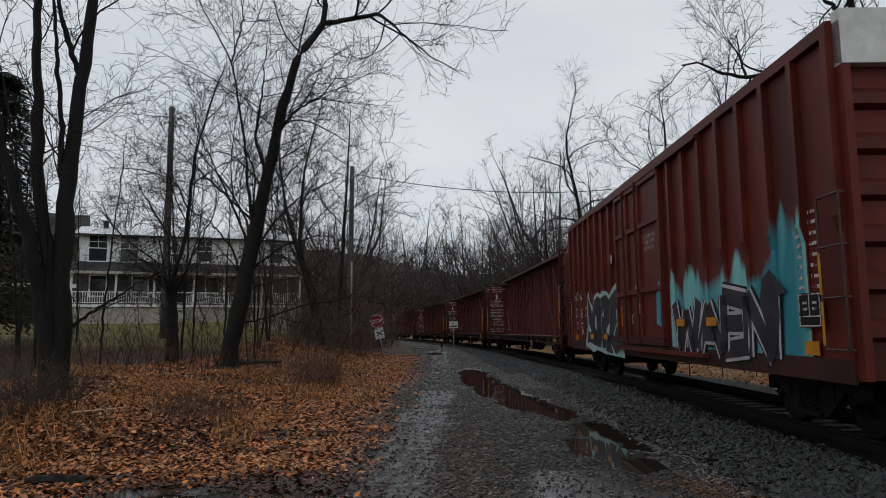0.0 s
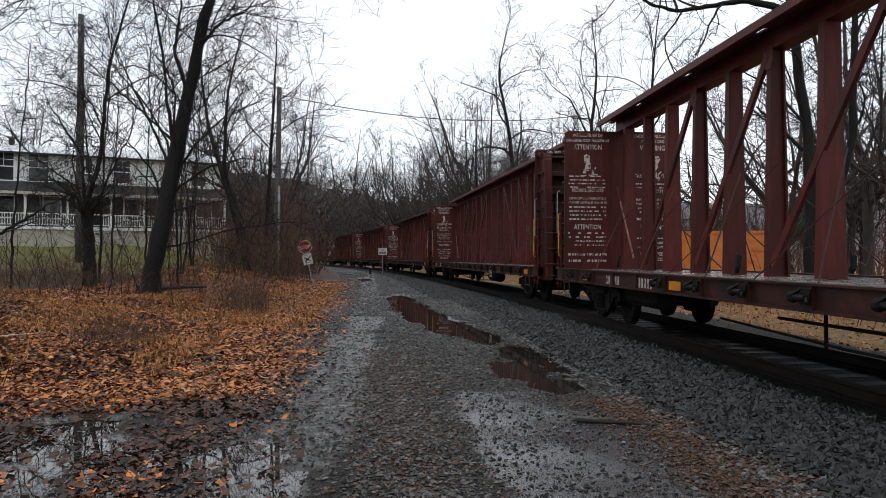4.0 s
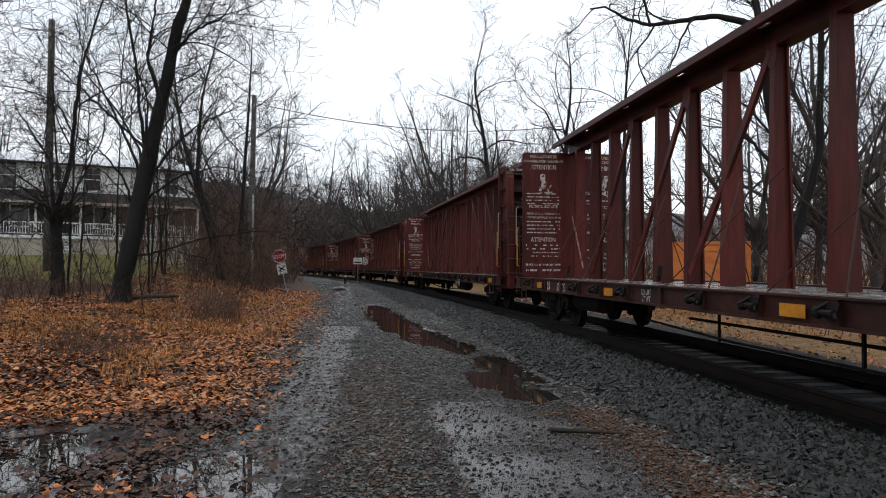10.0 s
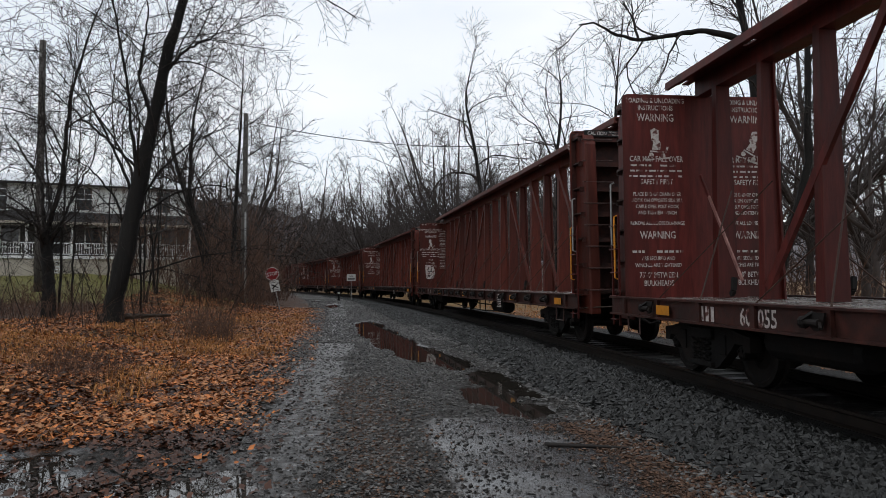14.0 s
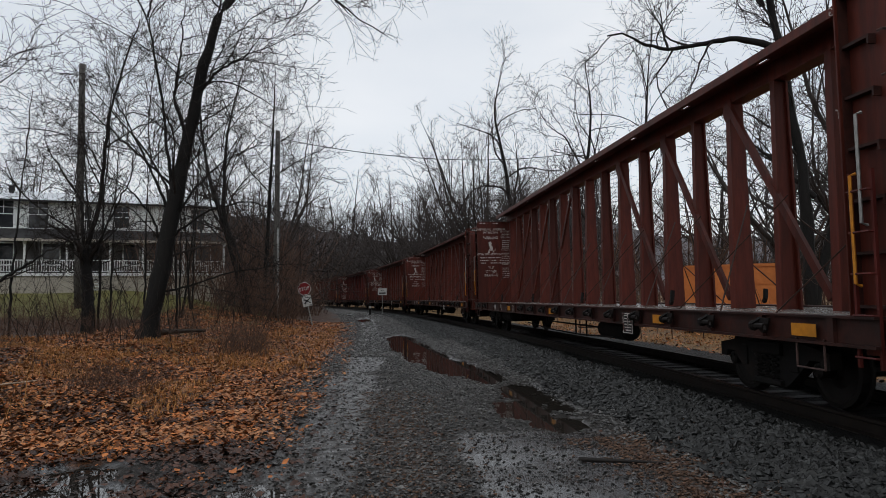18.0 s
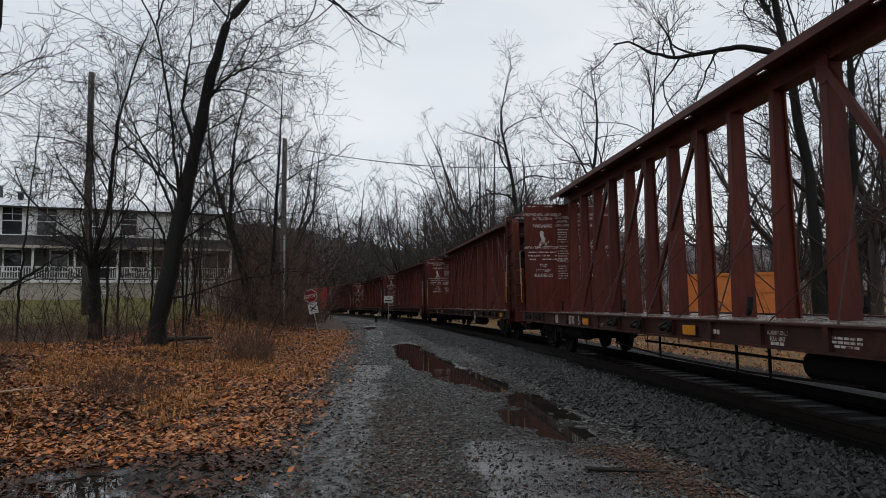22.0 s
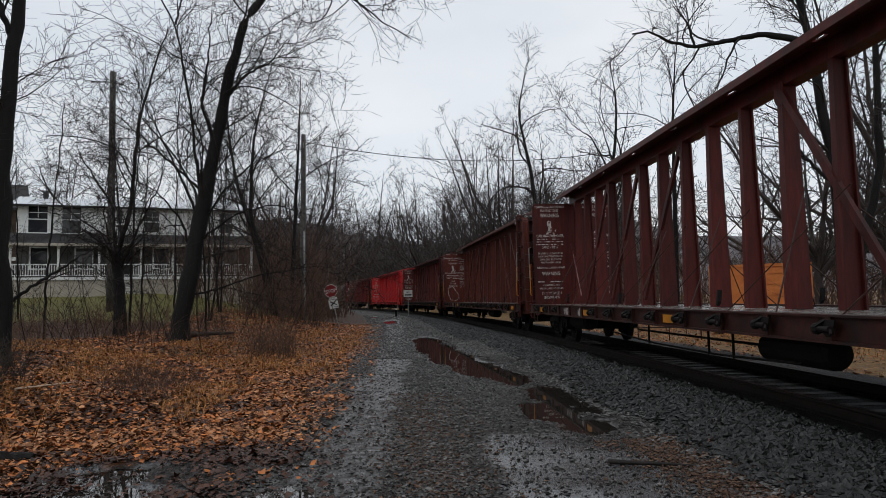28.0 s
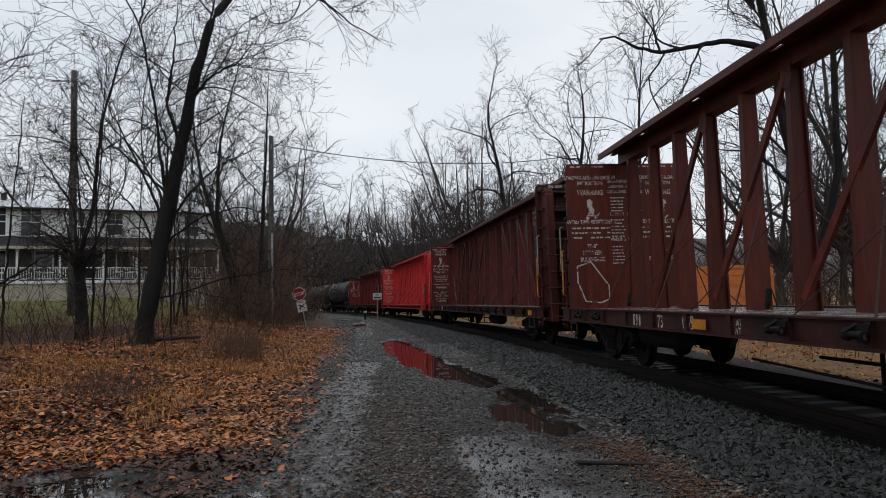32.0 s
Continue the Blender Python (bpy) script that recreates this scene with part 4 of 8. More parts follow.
def letter_lines(kind):
    """The meshes of one panel, a line of writing or a sign each."""
    key = "panel_lettering_" + kind
    if key in MESH:
        return MESH[key]
    out = []
    rng = random.Random(len(key))
    to3 = lambda u, v: (u, -0.006, DECK + v)
    for half in (-1, 1):
        table = {"a": WARN_A, "t": WARN_T, "f": WARN_F if half < 0 else WARN_A}[kind]
        cu = half * 0.80
        for words, h, v in table:
            if isinstance(words, str):
                b = Build()
                text_into(b, [(words, h, cu, v)], to3, 0.75)
                out.append(b)
                continue
            for r in range(words):
                b = Build()
                u, u1, zz = cu - 0.48 + rng.uniform(0, 0.06), cu + 0.48 - rng.uniform(0, 0.06), v - r * h * 1.75
                while u < u1:
                    e = min(u + rng.uniform(0.02, 0.12), u1)
                    if rng.random() < 0.86:
                        b.add([to3(u, zz), to3(e, zz), to3(e, zz + h * 0.6), to3(u, zz + h * 0.6)], [(0, 1, 2, 3)])
                    u = e + rng.uniform(0.015, 0.04)
                out.append(b)
        # the sign of a tipping car on its rails
        b = Build()
        zc = 2.36 if kind != "t" else 2.10
        tip = half * -0.22
        wheel = lambda cx, cz: [(cx + 0.042 * math.cos(q * 0.785), cz + 0.042 * math.sin(q * 0.785)) for q in range(8)]
        for pts in ([(-0.06, 0.05), (0.075, 0.01), (0.115, 0.13), (0.085, 0.17), (0.125, 0.33), (0.06, 0.385), (-0.01, 0.36), (-0.035, 0.2), (-0.005, 0.17)],
                    [(-0.10, 0.02), (0.12, -0.045), (0.125, -0.02), (-0.09, 0.042)], wheel(-0.09, -0.035), wheel(0.10, -0.085),
                    [(0.14, -0.03), (0.20, 0.045), (0.225, 0.03), (0.165, -0.06)], [(-0.20, -0.11), (-0.06, -0.125), (-0.06, -0.10), (-0.20, -0.085)], [(0.0, -0.135), (0.22, -0.16), (0.22, -0.135), (0.0, -0.11)]):
            b.add([to3(cu + u * math.cos(tip) - v * math.sin(tip), zc + u * math.sin(tip) + v * math.cos(tip)) for u, v in pts], [tuple(range(len(pts)))])
        out.append(b)
    if kind == "t":
        for half in (-0.19, 0.22):                              # a narrow column of small print on either side of the beam
            zz = 2.86
            for words, h in (("LOADING AND", 0.07), ("UNLOADING", 0.07), ("INSTRUCTIONS", 0.07), (5, 0.05), ("SAFETY FIRST", 0.066), (6, 0.05), ("WARNING", 0.085), (6, 0.05)):
                b = Build()
                if isinstance(words, str):
                    text_into(b, [(words, h, half, zz)], to3, 0.62)
                    zz -= h * 1.45
                else:
                    for r in range(words):
                        u = half - 0.14
                        while u < half + 0.12:
                            e = u + rng.uniform(0.03, 0.08)
                            b.add([to3(u, zz), to3(e, zz), to3(e, zz + h * 0.55), to3(u, zz + h * 0.55)], [(0, 1, 2, 3)])
                            u = e + 0.016
                        zz -= h * 1.5
                zz -= 0.02
                out.append(b)
    MESH[key] = [b.mesh("lettering", M_WHITE) for b in out if b.v]
    return MESH[key]


def sill_letters(key, items):
    """Letters and bars on a side sill face that looks to -x; items: (words or a bar's length, height, y of the middle)."""
    b = Build()
    for words, h, y, *up in items:
        if isinstance(words, str):
            text_into(b, [(words, h * 1.3, -y, up[0] if up else 0)], lambda u, v: (-0.004, -u, v))
            continue
        u = y - words / 2
        while u < y + words / 2 - 0.05:
            z = up[0] if up else 0
            b.add([(-0.004, u, z), (-0.004, u + 0.075, z), (-0.004, u + 0.075, z + h * 1.2), (-0.004, u, z + h * 1.2)], [(0, 1, 2, 3)])
            u += 0.125 if h > 0.1 else 0.09
    return b.mesh(key, M_WHITE)


def end_post_plate(b):
    b.box(-0.42, 0.42, 0.0, 0.02, -0.06, 0.06)


def caution_mesh():
    if "caution" not in MESH:
        b = Build()
        to3 = lambda u, v: (-u, 0.024, v)
        text_into(b, [("CAUTION", 0.075, -0.15, -0.035), ("NO WALKING", 0.035, 0.24, 0.01), ("ON TOP OF CAR", 0.035, 0.24, -0.042)], to3)
        MESH["caution"] = b.mesh("caution_lettering", M_WHITE)
    return MESH["caution"]


def mirrored(make):
    q = Build()
    make(q)
    return [(-x, y, z) for x, y, z in q.v], q.f


def centerbeam(k, m, kind, paint, label, number, marks):
    # darker tone for ribs and outer end faces: shade between cars as colour
    end_shade = paint if paint is M_RED else M_SILL
    car = thing("centerbeam_flatcar", m, label, "railway car", "cars of the passing freight train")
    part("underframe", made("underframe", make_under, M_GRIME_SHADE), car)
    for i in range(10):
        part("deck_plate", made("deck_plate", make_deck, M_DECK), car, pose(0, -INNER + i * 2.225, 0))
    for x in (-1, 1):
        part("side_sill", made("side_sill", make_sill, paint if paint is M_RED else M_SILL), car, pose(x * 1.42, 0, 0, 0, 0, 0 if x < 0 else 180))
    for y in (-1, 1):
        bh = part("bulkhead", made("bulkhead", make_bulkhead, paint), car, pose(0, y * INNER, 0, 0, 0, 0 if y > 0 else 180), "tall ribbed steel bulkhead")
        for line in letter_lines(kind):
            part("lettering", line, bh, None, "worn white loading instructions")
        for x in (-1, 1):
            part("column", made("bulk_column_%d" % x, (lambda b: make_column(b)) if x < 0 else (lambda b: b.add(*mirrored(make_column))), paint), bh, pose(x * (BULK_W - 0.13), 0, 0))
        for r in range(7):
            z = DECK + 0.12 + r * 0.5
            part("rib", made("bulk_rib_%d" % r, lambda b, z=z: make_rib(b, bulk_depth(z) - 0.06), end_shade), bh, pose(0, 0, z))
        # added dark sheet that carries the shade of the recess
        part("back_panel", made("back_panel", lambda b: b.box(-BULK_W + 0.03, BULK_W - 0.03, 0.021, 0.03, DECK - 0.1, TOP - 0.06), end_shade), bh, None, "dark outer face between the ribs, shade put in its colour")
        part("cap_rail", made("cap_rail", lambda b: b.box(-BULK_W + 0.05, BULK_W - 0.05, 0.065, 0.37, TOP - 0.17, TOP - 0.11), paint), bh)
        cap = part("caution_plate", made("caution_plate", end_post_plate, M_BLACKPLATE), bh, pose(0.78, 0.375, TOP - 0.115))
        part("caution_lettering", caution_mesh(), cap, None, "white caution lettering")
        part("uncoupling_lever", made("uncoupling_lever", lambda b: b.tube([(1.25, 0.3, 0.78), (1.2, 0.62, 0.8), (0.6, 0.66, 0.82), (0.5, 0.66, 0.62), (0.42, 0.66, 0.62), (0.36, 0.66, 0.84), (0.1, 0.66, 0.9)], 0.016, 5), M_DEADWOOD), bh)
        for r in range(8):
            part("rung", made("rung", lambda b: b.tube([(0.66, -0.06, 0), (0.66, 0, 0), (1.27, 0, 0), (1.27, -0.06, 0)], 0.013, 5), M_RUNG), bh, pose(0, bulk_depth(DECK + 0.1 + 0.42 * r) + 0.07, DECK + 0.1 + 0.42 * r), "thin worn steel rung")
        for x in (-1, 1):
            part("ladder", made("ladder", make_ladder, M_OXIDE), bh, pose(x * 1.40, 0.30, 0, 0, 0, 0 if x < 0 else 180))
            for off, mt in ((0.14, M_YELLOW), (0.26, M_STEELPOST)):
                part("grab_iron", made("grab_iron", make_grab, mt), bh, pose(x * 1.39, 0.08 + off, DECK + 0.3 + 0.55 * (off > 0.2), 0, 0, 0 if x < 0 else 180))
        for x in (-1, 1):
            part("stirrup", made("stirrup", lambda b: b.tube([(0, -0.22, 0.3), (0, -0.22, 0.0), (0, 0.22, 0.0), (0, 0.22, 0.3)], 0.014, 5), M_RUNG), car, pose(x * 1.44, y * (INNER - 0.5), DECK - 0.52), "worn steel stirrup step")
        truck(car, y * 9.0)
        part("coupler", made("coupler", make_coupler, M_GRIME_SHADE), car, pose(0, y * (INNER + 0.42), 0, 0, 0, 0 if y > 0 else 180))
    part("top_chord", made("top_chord", make_chord, paint), car)
    for i, yy in enumerate(POSTS):
        part("post", made("post_h" if i % 2 else "post_box", lambda b, o=1 - i % 2: make_post(b, o), paint), car, pose(0, yy, 0))
        if i in (3, 5, 7, 10, 12, 14):
            part("gusset", made("gusset", lambda b: make_gusset(b, -1), paint), car, pose(0, yy, 0))
            part("brace", made("brace_%d" % (i < 9), lambda b, s=1 if i < 9 else -1: b.bar((-0.10, s * 0.02, CHORD - 0.36), (-0.13, s * (2 * BAY - 0.12), DECK + 0.16), 0.06, 0.115), paint), car, pose(0, yy, 0), "diagonal steel brace")
    for y in (-1, 1) if kind != "t" else ():
        strut = part("kicker", made("kicker", lambda b: b.bar((-0.16, -0.46, DECK + 1.58), (-0.18, -1.38, DECK + 0.26), 0.025, 0.045), M_SCUFFED), car, pose(0, y * INNER, 0, 0, 0, 0 if y > 0 else 180), "scuffed steel strut against the bulkhead")
        part("strut_head", made("strut_head", lambda b: b.bar((-0.156, -0.2, DECK + 1.953), (-0.16, -0.455, DECK + 1.587), 0.03, 0.05), paint), strut)
    for i in range(17):
        y = POSTS[i] - 0.5 * BAY
        for x in (-1, 1):
            if x < 0 and any(abs(y - q[2]) < 0.55 for q in marks):
                continue
            part("winch", made("winch", make_winch, M_GRIME_SHADE), car, pose(x * 1.475, y, DECK - 0.06, 0, 0, 0 if x < 0 else 180), "tie-down cable winch")
        part("cable", made("cable_a" if i % 2 else "cable_b", (lambda b: make_cable(b, 0, 1.1)) if i % 2 else (lambda b: make_cable(b, 0, -1.1)), M_RUST_ROD), car, pose(0, y, 0))
        if i % 4 == 1:
            for x in (-0.83, 0.83):
                part("hook", made("hook", make_hook, M_GRIME_SHADE), car, pose(x, y + 0.1, DECK - 0.36), "loose chain hook hanging from a cable")
    for yy in (-INNER + 0.55, -6.785, -0.605, 4.34) + {"a": (9.3,), "f": (8.75,), "t": ()}[kind]:
        part("reflector", made("reflector", lambda b: b.box(-0.05, -0.046, -0.2, 0.2, 0, 0.13), M_YELLOW), car, pose(-1.424, yy, DECK - 0.20))
    if number:
        plate = part("test_plate", made("test_plate", lambda b: b.box(-0.02, 0.0, -0.22, 0.22, 0, 0.36), M_BLACKPLATE), car, pose(-1.475, -5.6, DECK - 0.42), "black stencilled inspection plate")
        part("border", made("plate_border", lambda b: (b.box(-0.026, -0.021, -0.21, 0.21, 0.335, 0.35), b.box(-0.026, -0.021, -0.21, 0.21, 0.01, 0.025), b.box(-0.026, -0.021, -0.21, -0.195, 0.025, 0.335), b.box(-0.026, -0.021, 0.195, 0.21, 0.025, 0.335), b.box(-0.026, -0.021, -0.02, -0.005, 0.12, 0.335), b.box(-0.026, -0.021, -0.16, 0.16, 0.10, 0.115), [b.box(-0.026, -0.021, y, y + 0.12, z, z + 0.018) for y in (-0.17, 0.03) for z in (0.15, 0.2, 0.25, 0.3)], b.box(-0.026, -0.021, -0.15, 0.12, 0.05, 0.07)), M_WHITE), plate)
    part("brake_reservoir", made("brake_reservoir", make_reservoir, M_GRIME_SHADE), car, pose(-0.7, -3.0, 0.55))
    part("brake_cylinder", made("brake_cylinder", make_reservoir, M_GRIME_SHADE), car, pose(-0.85, 6.9, 0.6))
    part("brake_rod", made("brake_rod", make_brake_rods, M_GRIME_SHADE), car, pose(-0.95, 0.2, 0))
    if marks:
        for one in marks:
            part("sill_lettering", sill_letters("sill_lettering", [one]), car, pose(-1.424, 0, DECK - 0.225), "white stencilled numbers")
    return car


# ---- boxcar ----
def boxcar_paint():
    """Oxide paint with a teal sprayed field low on the side, its upper edge running up in flames."""
    m = M_BOX.copy()
    m.name = "sprayed_boxcar_paint"
    n, l = m.node_tree.nodes, m.node_tree.links
    b = n["Principled BSDF"]
    base = b.inputs["Base Color"].links[0].from_socket
    co = n.new("ShaderNodeTexCoord")
    sep = n.new("ShaderNodeSeparateXYZ")
    l.new(co.outputs["Object"], sep.inputs[0])

    def math_node(op, a, c, third=None):
        q = n.new("ShaderNodeMath")
        q.operation = op
        for i, val in enumerate((a, c) if third is None else (a, c, third)):
            if isinstance(val, (int, float)):
                q.inputs[i].default_value = val
            else:
                l.new(val, q.inputs[i])
        return q.outputs[0]

    nz = n.new("ShaderNodeTexNoise")
    nz.inputs["Scale"].default_value, nz.inputs["Detail"].default_value = 1.3, 2
    st = n.new("ShaderNodeMapping")
    st.inputs["Scale"].default_value = (0.4, 1.5, 0.22)
    l.new(co.outputs["Object"], st.inputs[0])
    l.new(st.outputs[0], nz.inputs["Vector"])
    high = math_node("MULTIPLY_ADD", nz.outputs["Fac"], 2.0, 1.2)             # the ragged upper edge
    plume = n.new("ShaderNodeMapRange")                                          # one tall plume near the end
    l.new(math_node("ABSOLUTE", math_node("ADD", sep.outputs["Y"], 6.35), 0.0), plume.inputs["Value"])
    for nm, v in (("From Min", 0.0), ("From Max", 0.95), ("To Min", 0.85), ("To Max", 0.0)):
        plume.inputs[nm].default_value = v
    edge = math_node("ADD", high, plume.outputs[0])
    over = math_node("MULTIPLY", math_node("SUBTRACT", edge, sep.outputs["Z"]), 5.0)
    nearpart = math_node("LESS_THAN", math_node("ABSOLUTE", math_node("ADD", sep.outputs["Y"], 4.45), 0.0), 2.48)
    side = math_node("LESS_THAN", sep.outputs["X"], -1.4)
    cl = n.new("ShaderNodeClamp")
    l.new(over, cl.inputs["Value"])
    f = math_node("MULTIPLY", math_node("MULTIPLY", cl.outputs[0], nearpart), side)
    tint = n.new("ShaderNodeValToRGB")
    tint.color_ramp.elements[0].position, tint.color_ramp.elements[0].color = 0.35, (0.03, 0.19, 0.24, 1)
    tint.color_ramp.elements[1].position, tint.color_ramp.elements[1].color = 0.62, (0.20, 0.46, 0.45, 1)
    l.new(nz.outputs["Fac"], tint.inputs[0])
    mx = n.new("ShaderNodeMixRGB")
    l.new(f, mx.inputs[0])
    l.new(base, mx.inputs[1])
    l.new(tint.outputs[0], mx.inputs[2])
    l.new(mx.outputs[0], b.inputs["Base Color"])
    return m


BOX_HALF, BOX_LOW, BOX_HIGH, BOX_W = 7.73, 0.94, 4.63, 1.50


def stroke_letters(b, letters, width, depth, y0, z0, size, gap):
    """Letters as fat strokes on the side; each a list of bars in a unit square."""
    y = y0
    for strokes, w in letters:
        for (u0, v0), (u1, v1) in strokes:
            p = (-BOX_W - depth, y - u0 * w, z0 + v0 * size)
            q = (-BOX_W - depth, y - u1 * w, z0 + v1 * size)
            b.bar(p, q, 0.008, width)
        y -= w + gap


def make_box_ladder(b):
    """Four wide rungs between two thin stiles, on the side at x = 0."""
    for y in (-0.22, 0.22):
        b.bar((-0.07, y, 0), (-0.07, y, 1.72), 0.012, 0.035)
    for k in range(4):
        b.tube([(0.0, -0.22, 0.02 + 0.56 * k), (-0.075, -0.21, 0.02 + 0.56 * k), (-0.075, 0.21, 0.02 + 0.56 * k), (0, 0.22, 0.02 + 0.56 * k)], 0.012, 5)


def sprayed(car, name, outline, y0, z0, depth, material, label):
    """One sprayed shape: its outline in metres from the far end (u) and upwards (v)."""
    b = Build().plate(outline, 0.004, lambda u, v, t: (-BOX_W - depth - t, y0 - u, z0 + v))
    return part(name, b.mesh(name, material), car, label=label)


def boxcar(m):
    car = thing("boxcar", m, "oxide red boxcar with ribbed sides and teal graffiti", "railway car", "cars of the passing freight train")
    paint = boxcar_paint()

    part("body", made("boxcar_body", lambda b: b.box(-BOX_W, BOX_W, -BOX_HALF, BOX_HALF, BOX_LOW, BOX_HIGH), paint), car)
    for x in (-1, 1):
        turned = 0 if x < 0 else 180
        for k in range(21):
            y = -BOX_HALF + 0.06 + k * (2 * BOX_HALF - 0.12) / 20
            if abs(y + 0.12) < 1.85:
                continue
            b = Build()                                          # set in the car's own space, so that the sprayed field runs on over the rib
            b.plate([(BOX_LOW + 0.021, 0), (BOX_LOW + 0.021, 0.03), (2.3, 0.03), (2.5, 0.085), (BOX_HIGH - 0.121, 0.085), (BOX_HIGH - 0.121, 0)], 0.11, lambda u, v, t, x=x, y=y: (x * (BOX_W + v), y - 0.055 + t, u))
            part("side_rib", b.mesh("side_rib", paint), car)
        part("roof_rail", made("box_roof_rail", lambda b: b.box(-0.08, 0.0, -BOX_HALF, BOX_HALF, BOX_HIGH - 0.12, BOX_HIGH), M_BOX), car, pose(x * BOX_W, 0, 0, 0, 0, turned))
        part("side_sill", made("box_side_sill", lambda b: b.box(-0.032, 0.0, -BOX_HALF, BOX_HALF, BOX_LOW - 0.24, BOX_LOW + 0.02), M_SILL), car, pose(x * BOX_W, 0, 0, 0, 0, turned))
    for y in (-1, 1):
        e = part("end_wall", made("boxcar_end", lambda b: b.box(-BOX_W + 0.095, BOX_W - 0.095, 0.0, 0.02, BOX_LOW - 0.2, BOX_HIGH), M_BOX), car, pose(0, y * BOX_HALF, 0, 0, 0, 0 if y > 0 else 180), "ribbed red end wall")
        for k in range(6):
            part("corrugation", made("end_corrugation", lambda b: b.plate([(0.021, 0), (0.12, 0.05), (0.12, 0.17), (0.021, 0.25)], 2 * BOX_W - 0.2, lambda u, v, t: (-BOX_W + 0.1 + t, u, v)), M_BOX), e, pose(0, 0, BOX_LOW + 0.2 + k * 0.5))
        for x in (-BOX_W, BOX_W - 0.09):
            part("corner_post", made("end_corner", lambda b: b.box(0, 0.09, 0, 0.14, BOX_LOW - 0.2, BOX_HIGH), M_BOX), e, pose(x, 0, 0))
        part("end_panel", made("boxcar_end_panel", lambda b: b.box(-BOX_W, BOX_W, 0.0, 0.15, BOX_HIGH - 0.5, BOX_HIGH + 0.12), M_GREYROOF), e, pose(0, 0.001, 0), "pale grey panel under the roof")
        truck(car, y * 5.9)
        part("coupler", made("coupler", make_coupler, M_GRIME_SHADE), car, pose(0, y * (BOX_HALF - 0.2), 0, 0, 0, 0 if y > 0 else 180))
        for x in (-1, 1):
            lad = part("ladder", made("box_ladder", make_box_ladder, M_RUNG), car, pose(x * (BOX_W + 0.03), y * (BOX_HALF - 0.17), BOX_LOW + 0.10, 0, 0, 0 if x < 0 else 180))
            part("safety_strip", made("safety_strip", lambda b: (b.box(-0.082, -0.078, -0.025, 0.025, 0.06, 0.54), b.box(-0.082, -0.078, -0.025, 0.025, 0.62, 1.08)), M_YELLOW), lad, pose(0, -0.22 * y * (1 if x < 0 else -1), 0), "bright yellow strip on the ladder")

    bay = 2 * BOX_HALF / 14
    for k in range(14):
        part("roof_panel", made("roof_panel", lambda b: b.plate([(-BOX_W - 0.07, 0.003), (0, 0.14), (BOX_W + 0.07, 0.003), (BOX_W + 0.07, -0.03), (0, 0.1), (-BOX_W - 0.07, -0.03)][::-1], bay - 0.02, lambda u, v, t: (u, t, v)), M_BOX), car, pose(0, -BOX_HALF + k * bay, BOX_HIGH + 0.035))

    for x in (-1, 1):
        d = part("plug_door", made("boxcar_door", lambda b: b.box(-0.06, 0.0, -1.7, 1.7, BOX_LOW + 0.025, BOX_HIGH - 0.14), M_BOX), car, pose(x * (BOX_W + 0.001), -0.12, 0, 0, 0, 0 if x < 0 else 180), "sliding plug door with lock rods")
        for z in (BOX_LOW + 0.06, 2.05, 3.42, BOX_HIGH - 0.3):
            part("door_rail", made("door_rail", lambda b: b.box(-0.12, -0.061, -1.68, 1.68, 0, 0.1), M_BOX), d, pose(0, 0, z))
        for y in (-1.7, -0.35, 0.6, 1.6):
            part("stile", made("door_stile", lambda b: b.box(-0.11, -0.0615, 0, 0.1, BOX_LOW + 0.1, BOX_HIGH - 0.2), M_BOX), d, pose(0, y, 0))
        for y in (-0.2, 0.8):
            part("lock_rod", made("lock_rod", lambda b: b.tube([(-0.14, 0, BOX_LOW + 0.02), (-0.14, 0, BOX_HIGH - 0.16)], 0.024, 6), M_OXIDE), d, pose(0, y, 0))
    part("door_threshold", made("door_threshold", lambda b: (b.box(-0.15, -0.071, -1.75, 1.75, 0, 0.1), b.box(-0.13, -0.071, -1.75, 1.75, 0.14, 0.2), b.box(-0.13, -0.071, -1.75, 1.75, 0.24, 0.29)), M_SILL), car, pose(-BOX_W, -0.12, BOX_LOW - 0.1), "grimy stepped door threshold")
    part("door_track", made("door_track", lambda b: (b.box(-0.14, -0.072, -4.2, 3.0, 0, 0.07), b.box(-0.16, -0.072, -4.2, 0.98, -3.6, -3.53)), M_BOX), car, pose(-BOX_W, 0.3, BOX_HIGH - 0.2))
    W = ([((0, 1), (0.25, 0)), ((0.25, 0), (0.5, 0.8)), ((0.5, 0.8), (0.75, 0)), ((0.75, 0), (1, 1))], 1.2)
    A = ([((0, 0), (0.45, 1)), ((0.45, 1), (0.95, 0)), ((0.2, 0.4), (0.75, 0.4))], 1.0)
    E = ([((0.1, 0), (0.15, 1)), ((0.1, 1), (0.95, 0.85)), ((0.1, 0.5), (0.8, 0.5)), ((0.1, 0.03), (0.95, 0.12))], 0.95)
    N = ([((0, 0), (0.05, 1)), ((0.05, 1), (0.9, 0)), ((0.9, 0), (0.95, 1))], 0.85)
    y = -2.3
    for strokes, size, z in ((W, 0.80, 0.02), (A, 0.74, -0.02), (E, 0.86, 0.0), (N, 0.84, -0.03)):
        rim = None
        for name, width, depth, material, label in (("graffiti_edge", 0.42, 0.036, M_BLACKPLATE, "black sprayed edge of a letter"), ("graffiti_outline", 0.35, 0.041, M_TAGWHITE, "pale sprayed outline of a letter"), ("graffiti_letter", 0.25, 0.046, M_TAGBLACK, "dark grey sprayed letter")):
            q = Build()
            stroke_letters(q, (strokes,), width, depth, y, BOX_LOW + z, size, 0)
            ob = part(name, q.mesh(name, material), rim or car, label=label)
            rim = rim or ob
        y -= strokes[1] - 0.06
